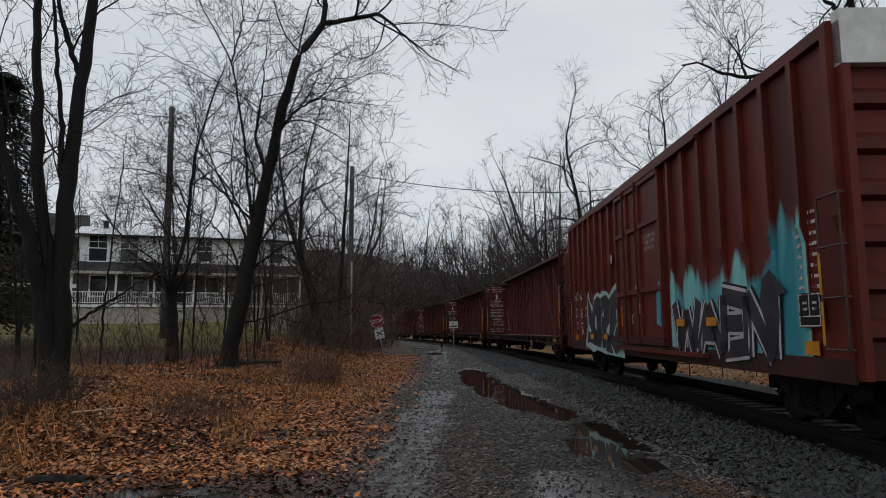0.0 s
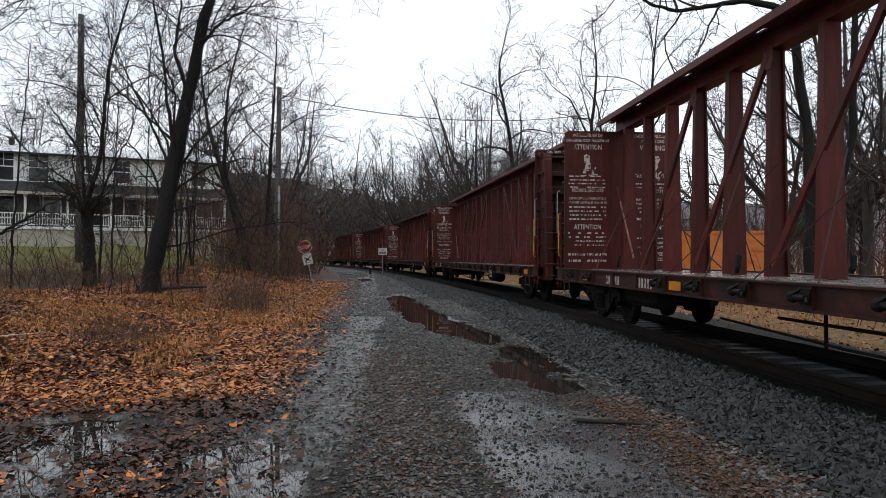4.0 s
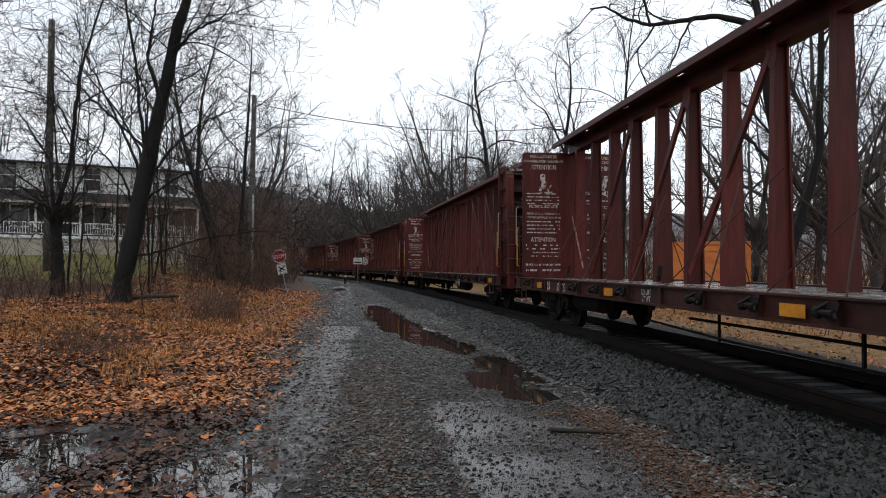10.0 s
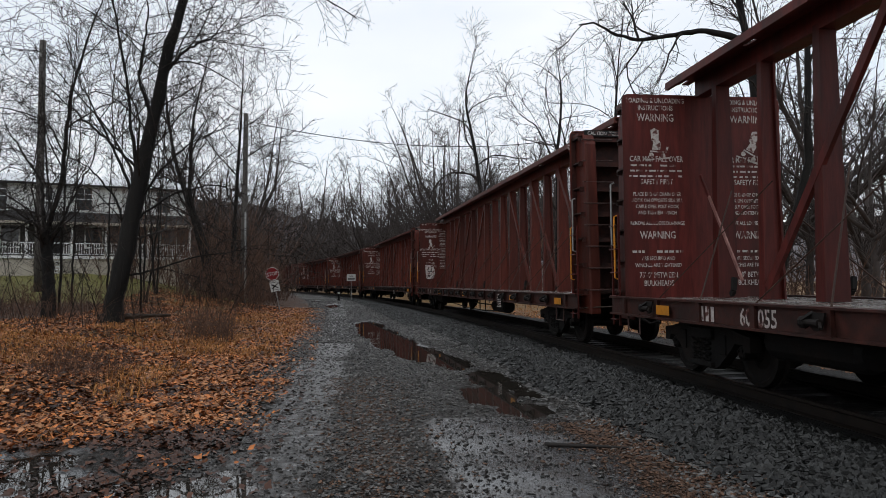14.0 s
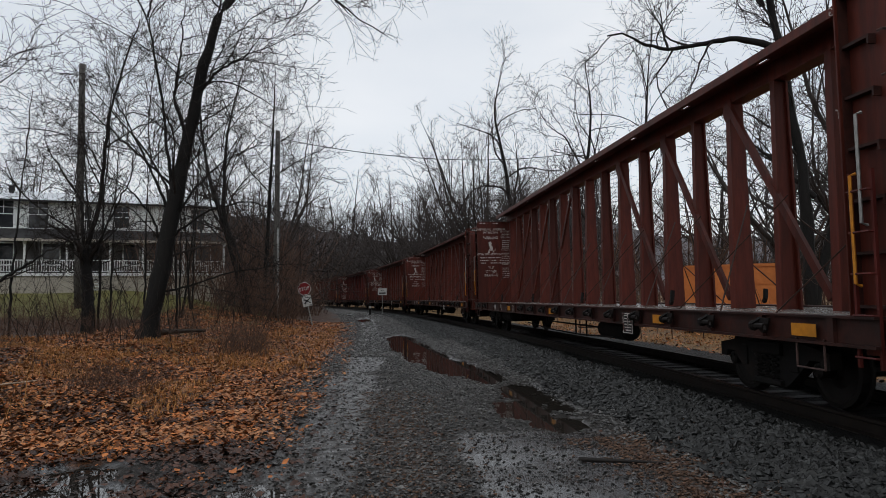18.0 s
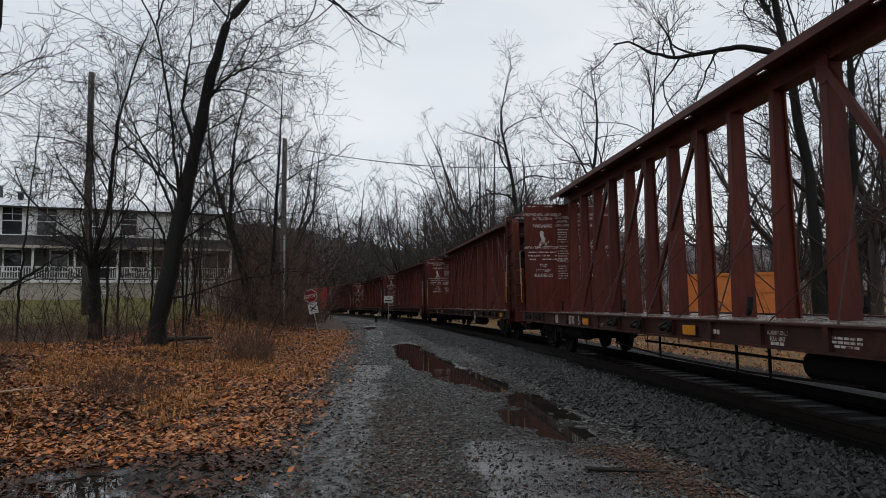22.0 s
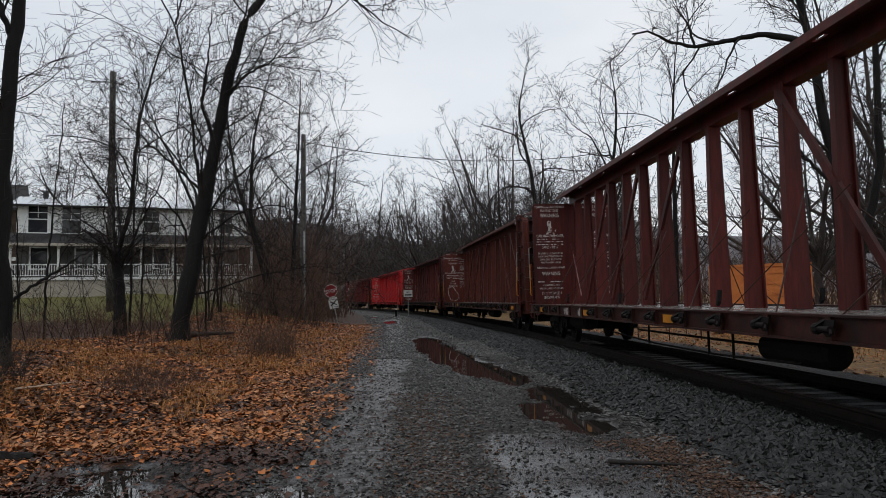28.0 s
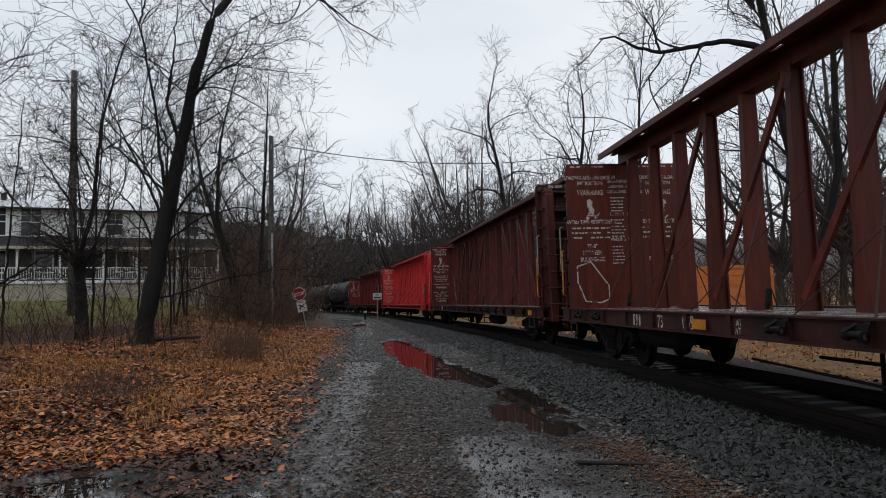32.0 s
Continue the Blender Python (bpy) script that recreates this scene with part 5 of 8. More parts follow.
    for k, (u, v, w, hgt) in enumerate(((0.35, 0.0, 0.10, 0.42), (0.9, 0.02, 0.08, 0.36), (1.55, 0.0, 0.07, 0.3), (2.6, 0.0, 0.12, 0.32), (3.3, 0.02, 0.06, 0.4), (3.95, 0.0, 0.1, 0.34))):
        sprayed(car, "graffiti_highlight", [(0, 0), (w * 0.6, hgt * 0.2), (w, hgt), (w * 0.35, hgt * 0.7)], -2.0 - u, BOX_LOW + v, 0.051, M_TAGWHITE, "pale sprayed highlight")
    sprayed(car, "graffiti_shadow", [(0, 0.18), (0.1, 0.5), (0.32, 0.62), (0.72, 0.3), (0.5, 0.26), (0.52, 0.0), (0.36, -0.5), (0.1, -0.62), (0.14, -0.1)], -5.72, BOX_LOW + 0.5, 0.052, M_TAGBLACK, "dark sprayed arrow")
    far_edge = [(0.0, -0.15), (0.12, 0.15), (0.35, 0.45), (0.3, 0.85), (0.5, 1.46), (0.75, 1.15), (1.05, 1.0), (1.3, 1.3), (1.7, 1.36), (2.05, 1.3), (2.2, 1.38), (2.75, 1.33), (3.0, 1.22), (3.4, 1.4), (3.72, 1.48), (3.95, 1.2),
                (4.08, 0.85), (3.98, 0.4), (4.12, 0.05), (4.28, -0.1), (4.3, -0.32), (3.3, -0.3), (2.4, -0.28), (1.5, -0.2), (1.0, -0.28), (0.5, -0.18)]
    piece = sprayed(car, "graffiti_outline", far_edge, 5.6, BOX_LOW, 0.036, M_TAGMINT, "pale mint sprayed outline")
    for outline in ([(0.52, 1.28), (0.98, 0.80), (1.2, 1.08), (1.15, 0.35), (1.05, -0.05), (0.55, 0.0), (0.25, -0.05), (0.5, 0.45), (0.45, 0.9)], [(1.23, 1.14), (1.7, 1.27), (2.04, 1.17), (2.1, 0.2), (1.95, -0.12), (1.5, -0.1), (1.1, -0.07), (1.19, 0.5)],
                    [(2.08, 1.2), (2.7, 1.25), (3.0, 1.1), (2.96, 0.5), (2.62, 0.38), (2.45, -0.12), (2.11, -0.15), (2.15, 0.4)], [(3.02, 1.12), (3.45, 1.28), (3.74, 1.34), (3.9, 0.9), (3.62, 0.8), (3.75, 0.35), (4.02, -0.12), (3.5, -0.26), (2.86, 0.1), (3.0, 0.45)], [(2.5, -0.2), (3.25, -0.25), (2.82, 0.22), (2.64, 0.28)]):
        q = Build().plate(outline, 0.004, lambda u, v, t: (-BOX_W - 0.042 - t, 5.6 - u, BOX_LOW + v))
        part("graffiti_letter", q.mesh("graffiti_letter", M_TAGBLACK), piece, label="dark grey sprayed letter")
    for outline in ([(0.42, 0.36), (0.7, 0.26), (0.86, 0.32), (0.58, 0.5)], [(1.36, 0.42), (1.52, 0.34), (1.5, 0.76), (1.38, 0.68)], [(2.22, 0.74), (2.38, 0.66), (2.36, 0.9)], [(3.36, 0.22), (3.44, 0.2), (3.74, 0.5), (3.68, 0.52)]):
        q = Build().plate(outline, 0.003, lambda u, v, t: (-BOX_W - 0.048 - t, 5.6 - u, BOX_LOW + v))
        part("graffiti_highlight", q.mesh("graffiti_highlight", M_TAGMINT), piece)
    q = Build()
    pts = [(0.0, 0.0), (0.06, 0.16), (0.14, 0.02), (0.2, 0.18), (0.26, 0.0)]
    for p, r in zip(pts, pts[1:]):
        q.bar((-BOX_W - 0.034, 6.1 - p[0], BOX_LOW + 0.2 + p[1]), (-BOX_W - 0.034, 6.1 - r[0], BOX_LOW + 0.2 + r[1]), 0.004, 0.026)
    part("scribble", q.mesh("scribble", M_TAGWHITE), car, label="thin pale sprayed scribble")
    q = Build()
    text_into(q, [("6BC", 0.21, -0.52, 1.42)], lambda u, v: (-BOX_W - 0.066, -u, v))
    part("scribble", q.mesh("scribble", M_TAGMINT), car, label="small mint sprayed initials on the door")
    for y, z, w, h in ((2.3, 2.92, 0.24, 0.24), (-0.02, 1.62, 0.2, 0.24), (0.12, 2.12, 0.12, 0.12), (-0.36, 2.18, 0.12, 0.12)):
        sprayed(car, "paper_label", [(0, 0.02), (w * 0.9, 0), (w, h * 0.8), (w * 0.6, h), (0.02, h * 0.95)], y, z, 0.066, M_WHITE, "torn white paper label")
    q = Build().tube([(-BOX_W - 0.07, -0.13 + 0.09 * math.cos(a), 1.98 + 0.13 * math.sin(a)) for a in np.linspace(-1.2, 4.3, 10)], 0.016, 5)
    part("lock_ring", q.mesh("lock_ring", M_WHITE), car, label="white painted lock ring on the door")
    part("safety_strip", made("door_strip", lambda b: b.box(-0.07, -0.064, -0.03, 0.03, 0, 0.5), M_YELLOW), car, pose(-BOX_W, 1.3, 1.35), "narrow yellow strip on the door post")
    sprayed(car, "graffiti_smear", [(0, 0), (0.3, -0.05), (0.42, 0.3), (0.34, 0.7), (0.2, 0.85), (0.05, 0.6)], -1.3, BOX_LOW + 0.45, 0.063, M_TEAL, "teal sprayed smear on the door")
    for y in (-2.75, -4.15, 4.42, 2.85):
        part("reflector", made("reflector", lambda b: b.box(-0.012, 0.0, -0.17, 0.17, 0, 0.13), M_YELLOW), car, pose(-BOX_W - 0.056, y, BOX_LOW + (0.40 if y < 0 else 0.10)))
    for y in (-6.95, 6.85):
        part("warning_label", made("warning_label", lambda b: b.box(-0.012, 0.0, -0.15, 0.15, 0, 0.16), M_YELLOW), car, pose(-BOX_W - 0.034, y, BOX_LOW + 0.04), "yellow printed label")
    b = Build()
    text_into(b, [("NO", 0.29, -6.82, 2.19), ("KL", 0.29, -6.15, 2.2), ("57", 0.29, -6.82, 1.67), ("05", 0.29, -6.1, 1.64), ("57", 0.29, -5.42, 1.68), ("LD LMT", 0.09, -6.75, 1.45), ("LT WT", 0.09, -6.75, 1.31)], lambda u, v: (-BOX_W - 0.033, -u, v))
    text_into(b, [("CLOSE AND LOCK", 0.085, 1.0, 3.16), ("DOORS BEFORE", 0.085, 1.0, 3.04), ("MOVING CAR", 0.085, 1.0, 2.92)], lambda u, v: (-BOX_W - 0.066, -u, v))
    for y, z, ln, h in ((6.1, 1.45, 0.36, 0.06), (6.1, 1.33, 0.3, 0.06), (-6.78, 2.62, 0.12, 0.04), (-7.1, 2.62, 0.16, 0.04), (-6.78, 2.50, 0.12, 0.04), (-7.1, 2.50, 0.16, 0.04), (-6.78, 2.37, 0.12, 0.04), (-7.1, 2.37, 0.16, 0.04), (-6.78, 2.25, 0.12, 0.04), (-7.1, 2.25, 0.16, 0.04), (-6.78, 2.12, 0.12, 0.04), (-7.1, 2.12, 0.16, 0.04), (-6.78, 2.00, 0.12, 0.04), (-7.1, 2.00, 0.16, 0.04), (-6.78, 1.87, 0.12, 0.04), (-7.1, 1.87, 0.16, 0.04), (-6.78, 1.75, 0.12, 0.04), (-7.1, 1.75, 0.16, 0.04), (-6.78, 1.62, 0.12, 0.04), (-7.1, 1.62, 0.16, 0.04)):
        x = -BOX_W - 0.033
        q = y - ln / 2
        rr = random.Random(int(z * 100))
        while q < y + ln / 2:
            e = min(q + rr.uniform(0.05, 0.2), y + ln / 2)
            b.add([(x, q, z), (x, e, z), (x, e, z + h), (x, q, z + h)], [(0, 1, 2, 3)])
            q = e + 0.04
    part("lettering", b.mesh("boxcar_lettering", M_WHITE), car, label="white stencilled car data")
    plate = part("test_plate", made("box_plate", lambda b: b.box(-0.02, 0.0, -0.24, 0.24, 0, 0.40), M_BLACKPLATE), car, pose(-BOX_W - 0.05, -7.0, BOX_LOW + 0.36))
    part("border", made("box_plate_border", lambda b: (b.box(-0.026, -0.021, -0.23, 0.23, 0.375, 0.39), b.box(-0.026, -0.021, -0.23, 0.23, 0.01, 0.025), b.box(-0.026, -0.021, -0.23, -0.215, 0.026, 0.374), b.box(-0.026, -0.021, 0.215, 0.23, 0.026, 0.374), b.box(-0.026, -0.021, -0.214, 0.214, 0.12, 0.135), b.box(-0.026, -0.021, -0.008, 0.008, 0.136, 0.374), [b.box(-0.026, -0.021, y, y + 0.09, z, z + 0.03) for y in (-0.16, 0.05) for z in (0.2, 0.27)]), M_WHITE), plate)
    part("underframe", made("box_under", lambda b: b.box(-0.35, 0.35, -BOX_HALF + 0.1, BOX_HALF - 0.1, 0.62, BOX_LOW - 0.01), M_GRIME_SHADE), car)
    return car


def tank_car(m):
    car = thing("tank_car", m, "black cylindrical tank car with a top platform", "railway car", "cars of the passing freight train")
    part("tank", made("tank_shell", lambda b: b.lathe([(-8.2, 0.1), (-8.15, 0.7), (-7.95, 1.15), (-7.6, 1.42), (-7.0, 1.5), (7.0, 1.5), (7.6, 1.42), (7.95, 1.15), (8.15, 0.7), (8.2, 0.1)], 36, "y", (0, 0, 2.75)), M_TANK, True), car)

    def bands(b):
        for y in (-4.5, -1.6, 1.6, 4.5):
            b.lathe([(y - 0.05, 1.515), (y + 0.05, 1.515)], 36, "y", (0, 0, 2.75))
    part("band", made("tank_bands", bands, M_TANK), car)

    def platform(b):
        b.box(-1.0, 1.0, -1.2, 1.2, 4.27, 4.31)
        b.lathe([(4.1, 0.45), (4.75, 0.45), (4.8, 0.3)], 16, "z")
        for x in (-1, 1):
            for y in (-1.2, 0, 1.2):
                b.bar((x, y, 4.3), (x, y, 5.2), 0.03, 0.03)
            b.bar((x, -1.2, 5.2), (x, 1.2, 5.2), 0.03, 0.03)
            b.bar((x, -1.2, 4.75), (x, 1.2, 4.75), 0.03, 0.03)
    part("platform", made("tank_platform", platform, M_GRIME_SHADE), car)
    part("underframe", made("tank_under", lambda b: (b.box(-0.3, 0.3, -8.6, 8.6, 0.7, 1.1), b.box(-1.35, 1.35, -7.4, -5.6, 1.0, 1.45), b.box(-1.35, 1.35, 5.6, 7.4, 1.0, 1.45)), M_GRIME_SHADE), car)
    for y in (-1, 1):
        truck(car, y * 6.4)
        part("coupler", made("coupler", make_coupler, M_GRIME_SHADE), car, pose(0, y * 8.2, 0, 0, 0, 0 if y > 0 else 180))
        part("end_platform", made("tank_end", lambda b: (b.box(-1.4, 1.4, 0, 0.6, 1.08, 1.12), b.bar((-1.4, 0.55, 1.1), (-1.4, 0.55, 2.1), 0.03, 0.03), b.bar((1.4, 0.55, 1.1), (1.4, 0.55, 2.1), 0.03, 0.03), b.bar((-1.4, 0.55, 2.1), (1.4, 0.55, 2.1), 0.03, 0.03)), M_GRIME_SHADE), car, pose(0, y * 8.0, 0, 0, 0, 0 if y > 0 else 180))
    return car


# (kind of panel, label, marks on the sill) for each car behind the boxcar
OX = "oxide red centerbeam flatcar, empty, "
CARS = [("f", OX + "with French loading instructions on its bulkheads", [(0.7, 0.13, 7.2), (0.6, 0.13, 5.6)]),
        ("a", OX + "with a torn sticker on its bulkhead", [("281", 0.16, 7.2), (0.45, 0.16, 8.0)]),
        ("f", OX + "with French and English instructions", [("625725", 0.135, 7.2), (0.3, 0.16, 8.2), ("LD LMT", 0.065, 2.9, 0.1), ("LT WT", 0.065, 2.9)]),
        ("a", OX + "with white warning panels", [("601055", 0.15, 7.1), (0.4, 0.15, 8.2), ("LD LMT", 0.065, 3.4, 0.1), ("LT WT", 0.065, 3.4)]),
        ("t", OX + "with a pale patch on one bulkhead", [("73", 0.15, 6.0), (0.6, 0.15, 7.3)]),
        ("t", OX + "with a yellow mark beside its number", [("73", 0.15, 5.85), ("519", 0.15, 4.85), (0.45, 0.15, 7.0), ("LD LMT", 0.065, 3.9, 0.1), ("LT WT", 0.065, 3.9)]),
        ("t", OX + "with tipping warnings on its bulkheads", [("579", 0.16, 4.86), (0.5, 0.16, 5.6), (0.4, 0.16, 7.0), ("LT WT", 0.065, 3.45), (0.2, 0.05, -1.3, 0.06), ("LOADING ONLY", 0.035, -2.7, 0.11), ("EQUIPMENT", 0.035, -2.7, 0.045), (0.24, 0.03, -2.7, -0.005), (0.5, 0.02, -3.8, 0.11), (0.5, 0.02, -3.8, 0.07), (0.4, 0.02, -3.8, 0.03)]),
        ("t", OX + "with streaked posts and tipping warnings", [("L 75-0", 0.10, -6.5), (0.6, 0.15, 6.3), ("LT WT", 0.065, 3.45), (0.5, 0.02, -3.8, 0.11), (0.5, 0.02, -3.8, 0.07), (0.4, 0.02, -3.8, 0.03)]),
        ("a", OX + "with scuffed paint and white warnings", [(0.7, 0.15, 6.3), (0.5, 0.15, 5.0)]),
        ("t", OX + "with a chalk drawing on its bulkhead", [("069", 0.16, 4.75), ("73", 0.15, 5.7), (0.4, 0.15, 6.7), ("LD LMT", 0.065, 3.5, 0.1), ("LT WT", 0.065, 3.5)]),
        ("a", OX + "with dense white warnings", [(0.7, 0.15, 6.3)]),
        ("a", "bright red freshly painted centerbeam flatcar, empty", [(0.7, 0.15, 6.3)]),
        ("t", "crimson centerbeam flatcar, empty, at the tail of the lumber cars", [(0.7, 0.15, 6.3)])]
TRAIN = []            # each car and its place along the line at 11 s


def train():
    for i, (kind, label, marks) in enumerate(CARS):
        k = i - 2
        s = -0.256 + k * PITCH - INNER + (0.14 if i == 1 else 0.0)
        car = centerbeam(k, track(s, 0, RAIL_Z), kind, M_RED if i == 11 else M_CRIMSON if i == 12 else (M_OXIDE_WARM if kind == "t" else M_OXIDE), label, i < 8, marks)
        if i == 4:
            b = Build().plate([(-0.24, 0.36), (0.0, 0.37), (0.17, 0.30), (0.26, 0.12), (0.27, -0.12), (0.20, -0.30), (0.04, -0.35), (-0.18, -0.34)], 0.005, lambda u, v, t: (u, -t, v))
            patch = part("painted_patch", b.mesh("painted_patch", M_WHITE), car, pose(-0.86, INNER - 0.004, DECK + 0.80), "pale painted patch with dark scratches")
            b = Build()
            for p, q in (((-0.06, 0.22), (-0.1, 0.05)), ((-0.1, 0.05), (0.1, 0.02)), ((0.1, 0.02), (0.08, 0.2)), ((-0.17, -0.2), (0.1, -0.14)), ((-0.15, -0.26), (0.02, -0.22))):
                b.bar((p[0], -0.008, p[1]), (q[0], -0.008, q[1]), 0.004, 0.03, (0, 1, 0))
            part("scratch", b.mesh("scratch", M_BLACKPLATE), patch)
        if i == 9:
            pts = [(-0.42, 0.95), (-0.1, 1.05), (0.3, 0.5), (0.3, 0.2), (0.1, 0.12), (-0.25, 0.16), (-0.42, 0.6)]
            b = Build()
            for p, q in zip(pts, pts[1:] + pts[:1]):
                b.bar((p[0] - 0.75, INNER - 0.008, DECK + p[1]), (q[0] - 0.75, INNER - 0.008, DECK + q[1]), 0.03, 0.006, (0.7, 0, 0.7))
            part("chalk_drawing", b.mesh("chalk_drawing", M_WHITE), car, label="white chalk outline figure")
        TRAIN.append((car, s))
    s = -82.22
    TRAIN.append((boxcar(track(s, 0, RAIL_Z)), s))
    s = -0.256 + 10 * PITCH + 1.1 + 9.0
    for k in range(5):
        TRAIN.append((tank_car(track(s, 0, RAIL_Z)), s))
        s += 18.3


train()


def motions():
    place = {}
    for car, s in TRAIN:
        place[car] = s
        walk(car, [(t, track(s - SPEED * (t - 11.0), 0, RAIL_Z)) for t in np.arange(0, 32.01, 1.0)])
    step = 2.0 / FPS
    for w, car, yy in SPINNERS:
        s = place[car]
        t0, t1 = 11.0 + (s - 48) / SPEED, 11.0 + (s + 16) / SPEED
        a, b = max(0.0, math.ceil(t0 / step) * step), min(32.0, math.floor(t1 / step) * step)
        if b <= a:
            continue
        turn = lambda t: math.degrees((s - SPEED * (t - 11.0)) / 0.418)
        rows = [] if a == 0 else [(0.0, pose(0, yy, 0.418, turn(a) % 360))]
        k = 0
        while a + k * step <= b + 1e-6:
            rows.append((a + k * step, pose(0, yy, 0.418, turn(a + k * step) % 360)))
            k += 1
        if rows[-1][0] < 31.99:
            rows.append((32.0, pose(0, yy, 0.418, turn(a + (k - 1) * step) % 360)))
        walk(w, rows)


# ---- trees ----
def tube_arrays(lines):
    """Tubes for (points, radii, sides) lines; returns vertices and four-cornered faces."""
    V, F, o = [], [], 0
    ref = np.array([0.31, 0.17, 0.93])
    for pts, radii, sides in lines:
        pts = np.asarray(pts, float)
        k = len(pts)
        d = np.empty_like(pts)
        d[1:-1] = pts[2:] - pts[:-2]
        d[0], d[-1] = pts[1] - pts[0], pts[-1] - pts[-2]
        d /= np.linalg.norm(d, axis=1, keepdims=True) + 1e-9
        a = np.cross(d, ref)
        bad = np.linalg.norm(a, axis=1) < 0.1
        a[bad] = np.cross(d[bad], [1.0, 0, 0])
        a /= np.linalg.norm(a, axis=1, keepdims=True) + 1e-9
        b = np.cross(d, a)
        t = np.arange(sides) * (2 * np.pi / sides)
        r = np.asarray(radii, float)[:, None, None]
        v = pts[:, None, :] + r * (a[:, None, :] * np.cos(t)[None, :, None] + b[:, None, :] * np.sin(t)[None, :, None])
        V.append(v.reshape(-1, 3))
        i = np.arange(k * sides).reshape(k, sides) + o
        j = np.roll(i, -1, axis=1)
        F.append(np.stack([i[:-1], j[:-1], j[1:], i[1:]], -1).reshape(-1, 4))
        o += k * sides
    return np.concatenate(V), np.concatenate(F)


def unit(v):
    return v / (np.linalg.norm(v) + 1e-9)


def branch(rng, p, d, length, r, wig, lift, n):
    """An arching, slightly crooked shoot; returns its points and radii."""
    pts, p = [p], np.array(p, float)
    arc = rng.normal(0, wig * 0.55, 3)
    for i in range(n):
        d = unit(d + arc + rng.normal(0, wig * 0.6, 3) + np.array([0, 0, lift]))
        p = p + d * (length / n)
        pts.append(p)
    return np.array(pts), np.linspace(r, r * 0.4, n + 1)


def sprout(rng, lines, pts, radii, depth, count, reach, spec, start=0.25):
    """Side shoots spiralling along a limb, and theirs in turn."""
    n = len(pts) - 1
    turn = rng.uniform(0, 6.28)
    for c in range(count):
        u = start + (1 - start) * (c + rng.uniform(0.1, 0.9)) / count
        i = min(int(u * n), n - 1)
        f = u * n - i
        p = pts[i] * (1 - f) + pts[i + 1] * f
        r0 = radii[i] * (1 - f) + radii[i + 1] * f
        d = unit(pts[i + 1] - pts[i])
        turn += 2.4 + rng.normal(0, 0.5)
        a = unit(np.cross(d, [0.31, 0.17, 0.93]))
        s = a * math.cos(turn) + np.cross(d, a) * math.sin(turn)
        open_ = rng.uniform(*spec["angle"])
        nd = unit(d * math.cos(open_) + s * math.sin(open_) + np.array([0, 0, spec["up"]]))
        length = reach * rng.uniform(0.55, 1.2) * (1.15 - spec.get("taper", 0.5) * u)
        r = max(min(r0 * rng.uniform(0.4, 0.62), length * spec.get("stout", 0.016)), spec["least"])
        q, qr = branch(rng, p, nd, length, r, spec["wig"], spec["lift"], 7 if depth > 2 else (5 if depth > 1 else 3))
        qr = np.maximum(qr, spec["least"] * 0.5)
        lines.append((q, qr, 5 if depth > 2 else 3))
        if depth > 1:
            sprout(rng, lines, q, qr, depth - 1, spec["kids"], length * spec["shrink"], spec, 0.15)


SPEC = {"angle": (0.45, 1.0), "up": 0.05, "wig": 0.19, "lift": 0.03, "least": 0.0085, "kids": 7, "shrink": 0.58}


def dense(pts, n=14):
    """A smooth line through the given points."""
    pts = np.asarray(pts, float)
    t = np.concatenate([[0], np.cumsum(np.linalg.norm(np.diff(pts, axis=0), axis=1))])
    u = np.linspace(0, t[-1], n)
    out = np.stack([np.interp(u, t, pts[:, k]) for k in range(3)], 1)
    out[1:-1] = 0.25 * out[:-2] + 0.5 * out[1:-1] + 0.25 * out[2:]
    return out


def tree(base, stems, seed, spec, label, depth=3, count=9, reach=3.0, group="", name="bare_tree", twig=None, bark=None):
    """A bare tree: stems as (points, radius at the foot, radius at the head, starts of the shoots)."""
    rng = np.random.RandomState(seed)
    base = np.array(base, float)
    trunk, crown = [], []
    for pts, r0, r1, start in stems:
        p = dense(np.asarray(pts, float) - base, 24)
        p[1:-1] += rng.normal(0, 0.02, (len(p) - 2, 3))
        r = np.linspace(r0, r1, len(p)) * (1 + 0.06 * rng.normal(0, 1, len(p)))
        if start >= 0 and abs(p[0][2]) < 1.0:
            r[0] *= 1.25
        trunk.append((p, r, 10))
        n = max(3, int(count * (1 if r0 > 0.15 else 0.7)))
        sprout(rng, crown, p, r, depth, n, reach, spec, max(start, 0.02))
    ob = thing(name, pose(*base), label, "tree", group)
    v, f = tube_arrays(trunk)
    part("trunk", raw_mesh("trunk", v, f, bark or M_BARK, True), ob)
    v, f = tube_arrays(crown)
    part("crown", raw_mesh("crown", v, f, twig or M_TWIG, False), ob, label="bare twiggy crown")
    return ob


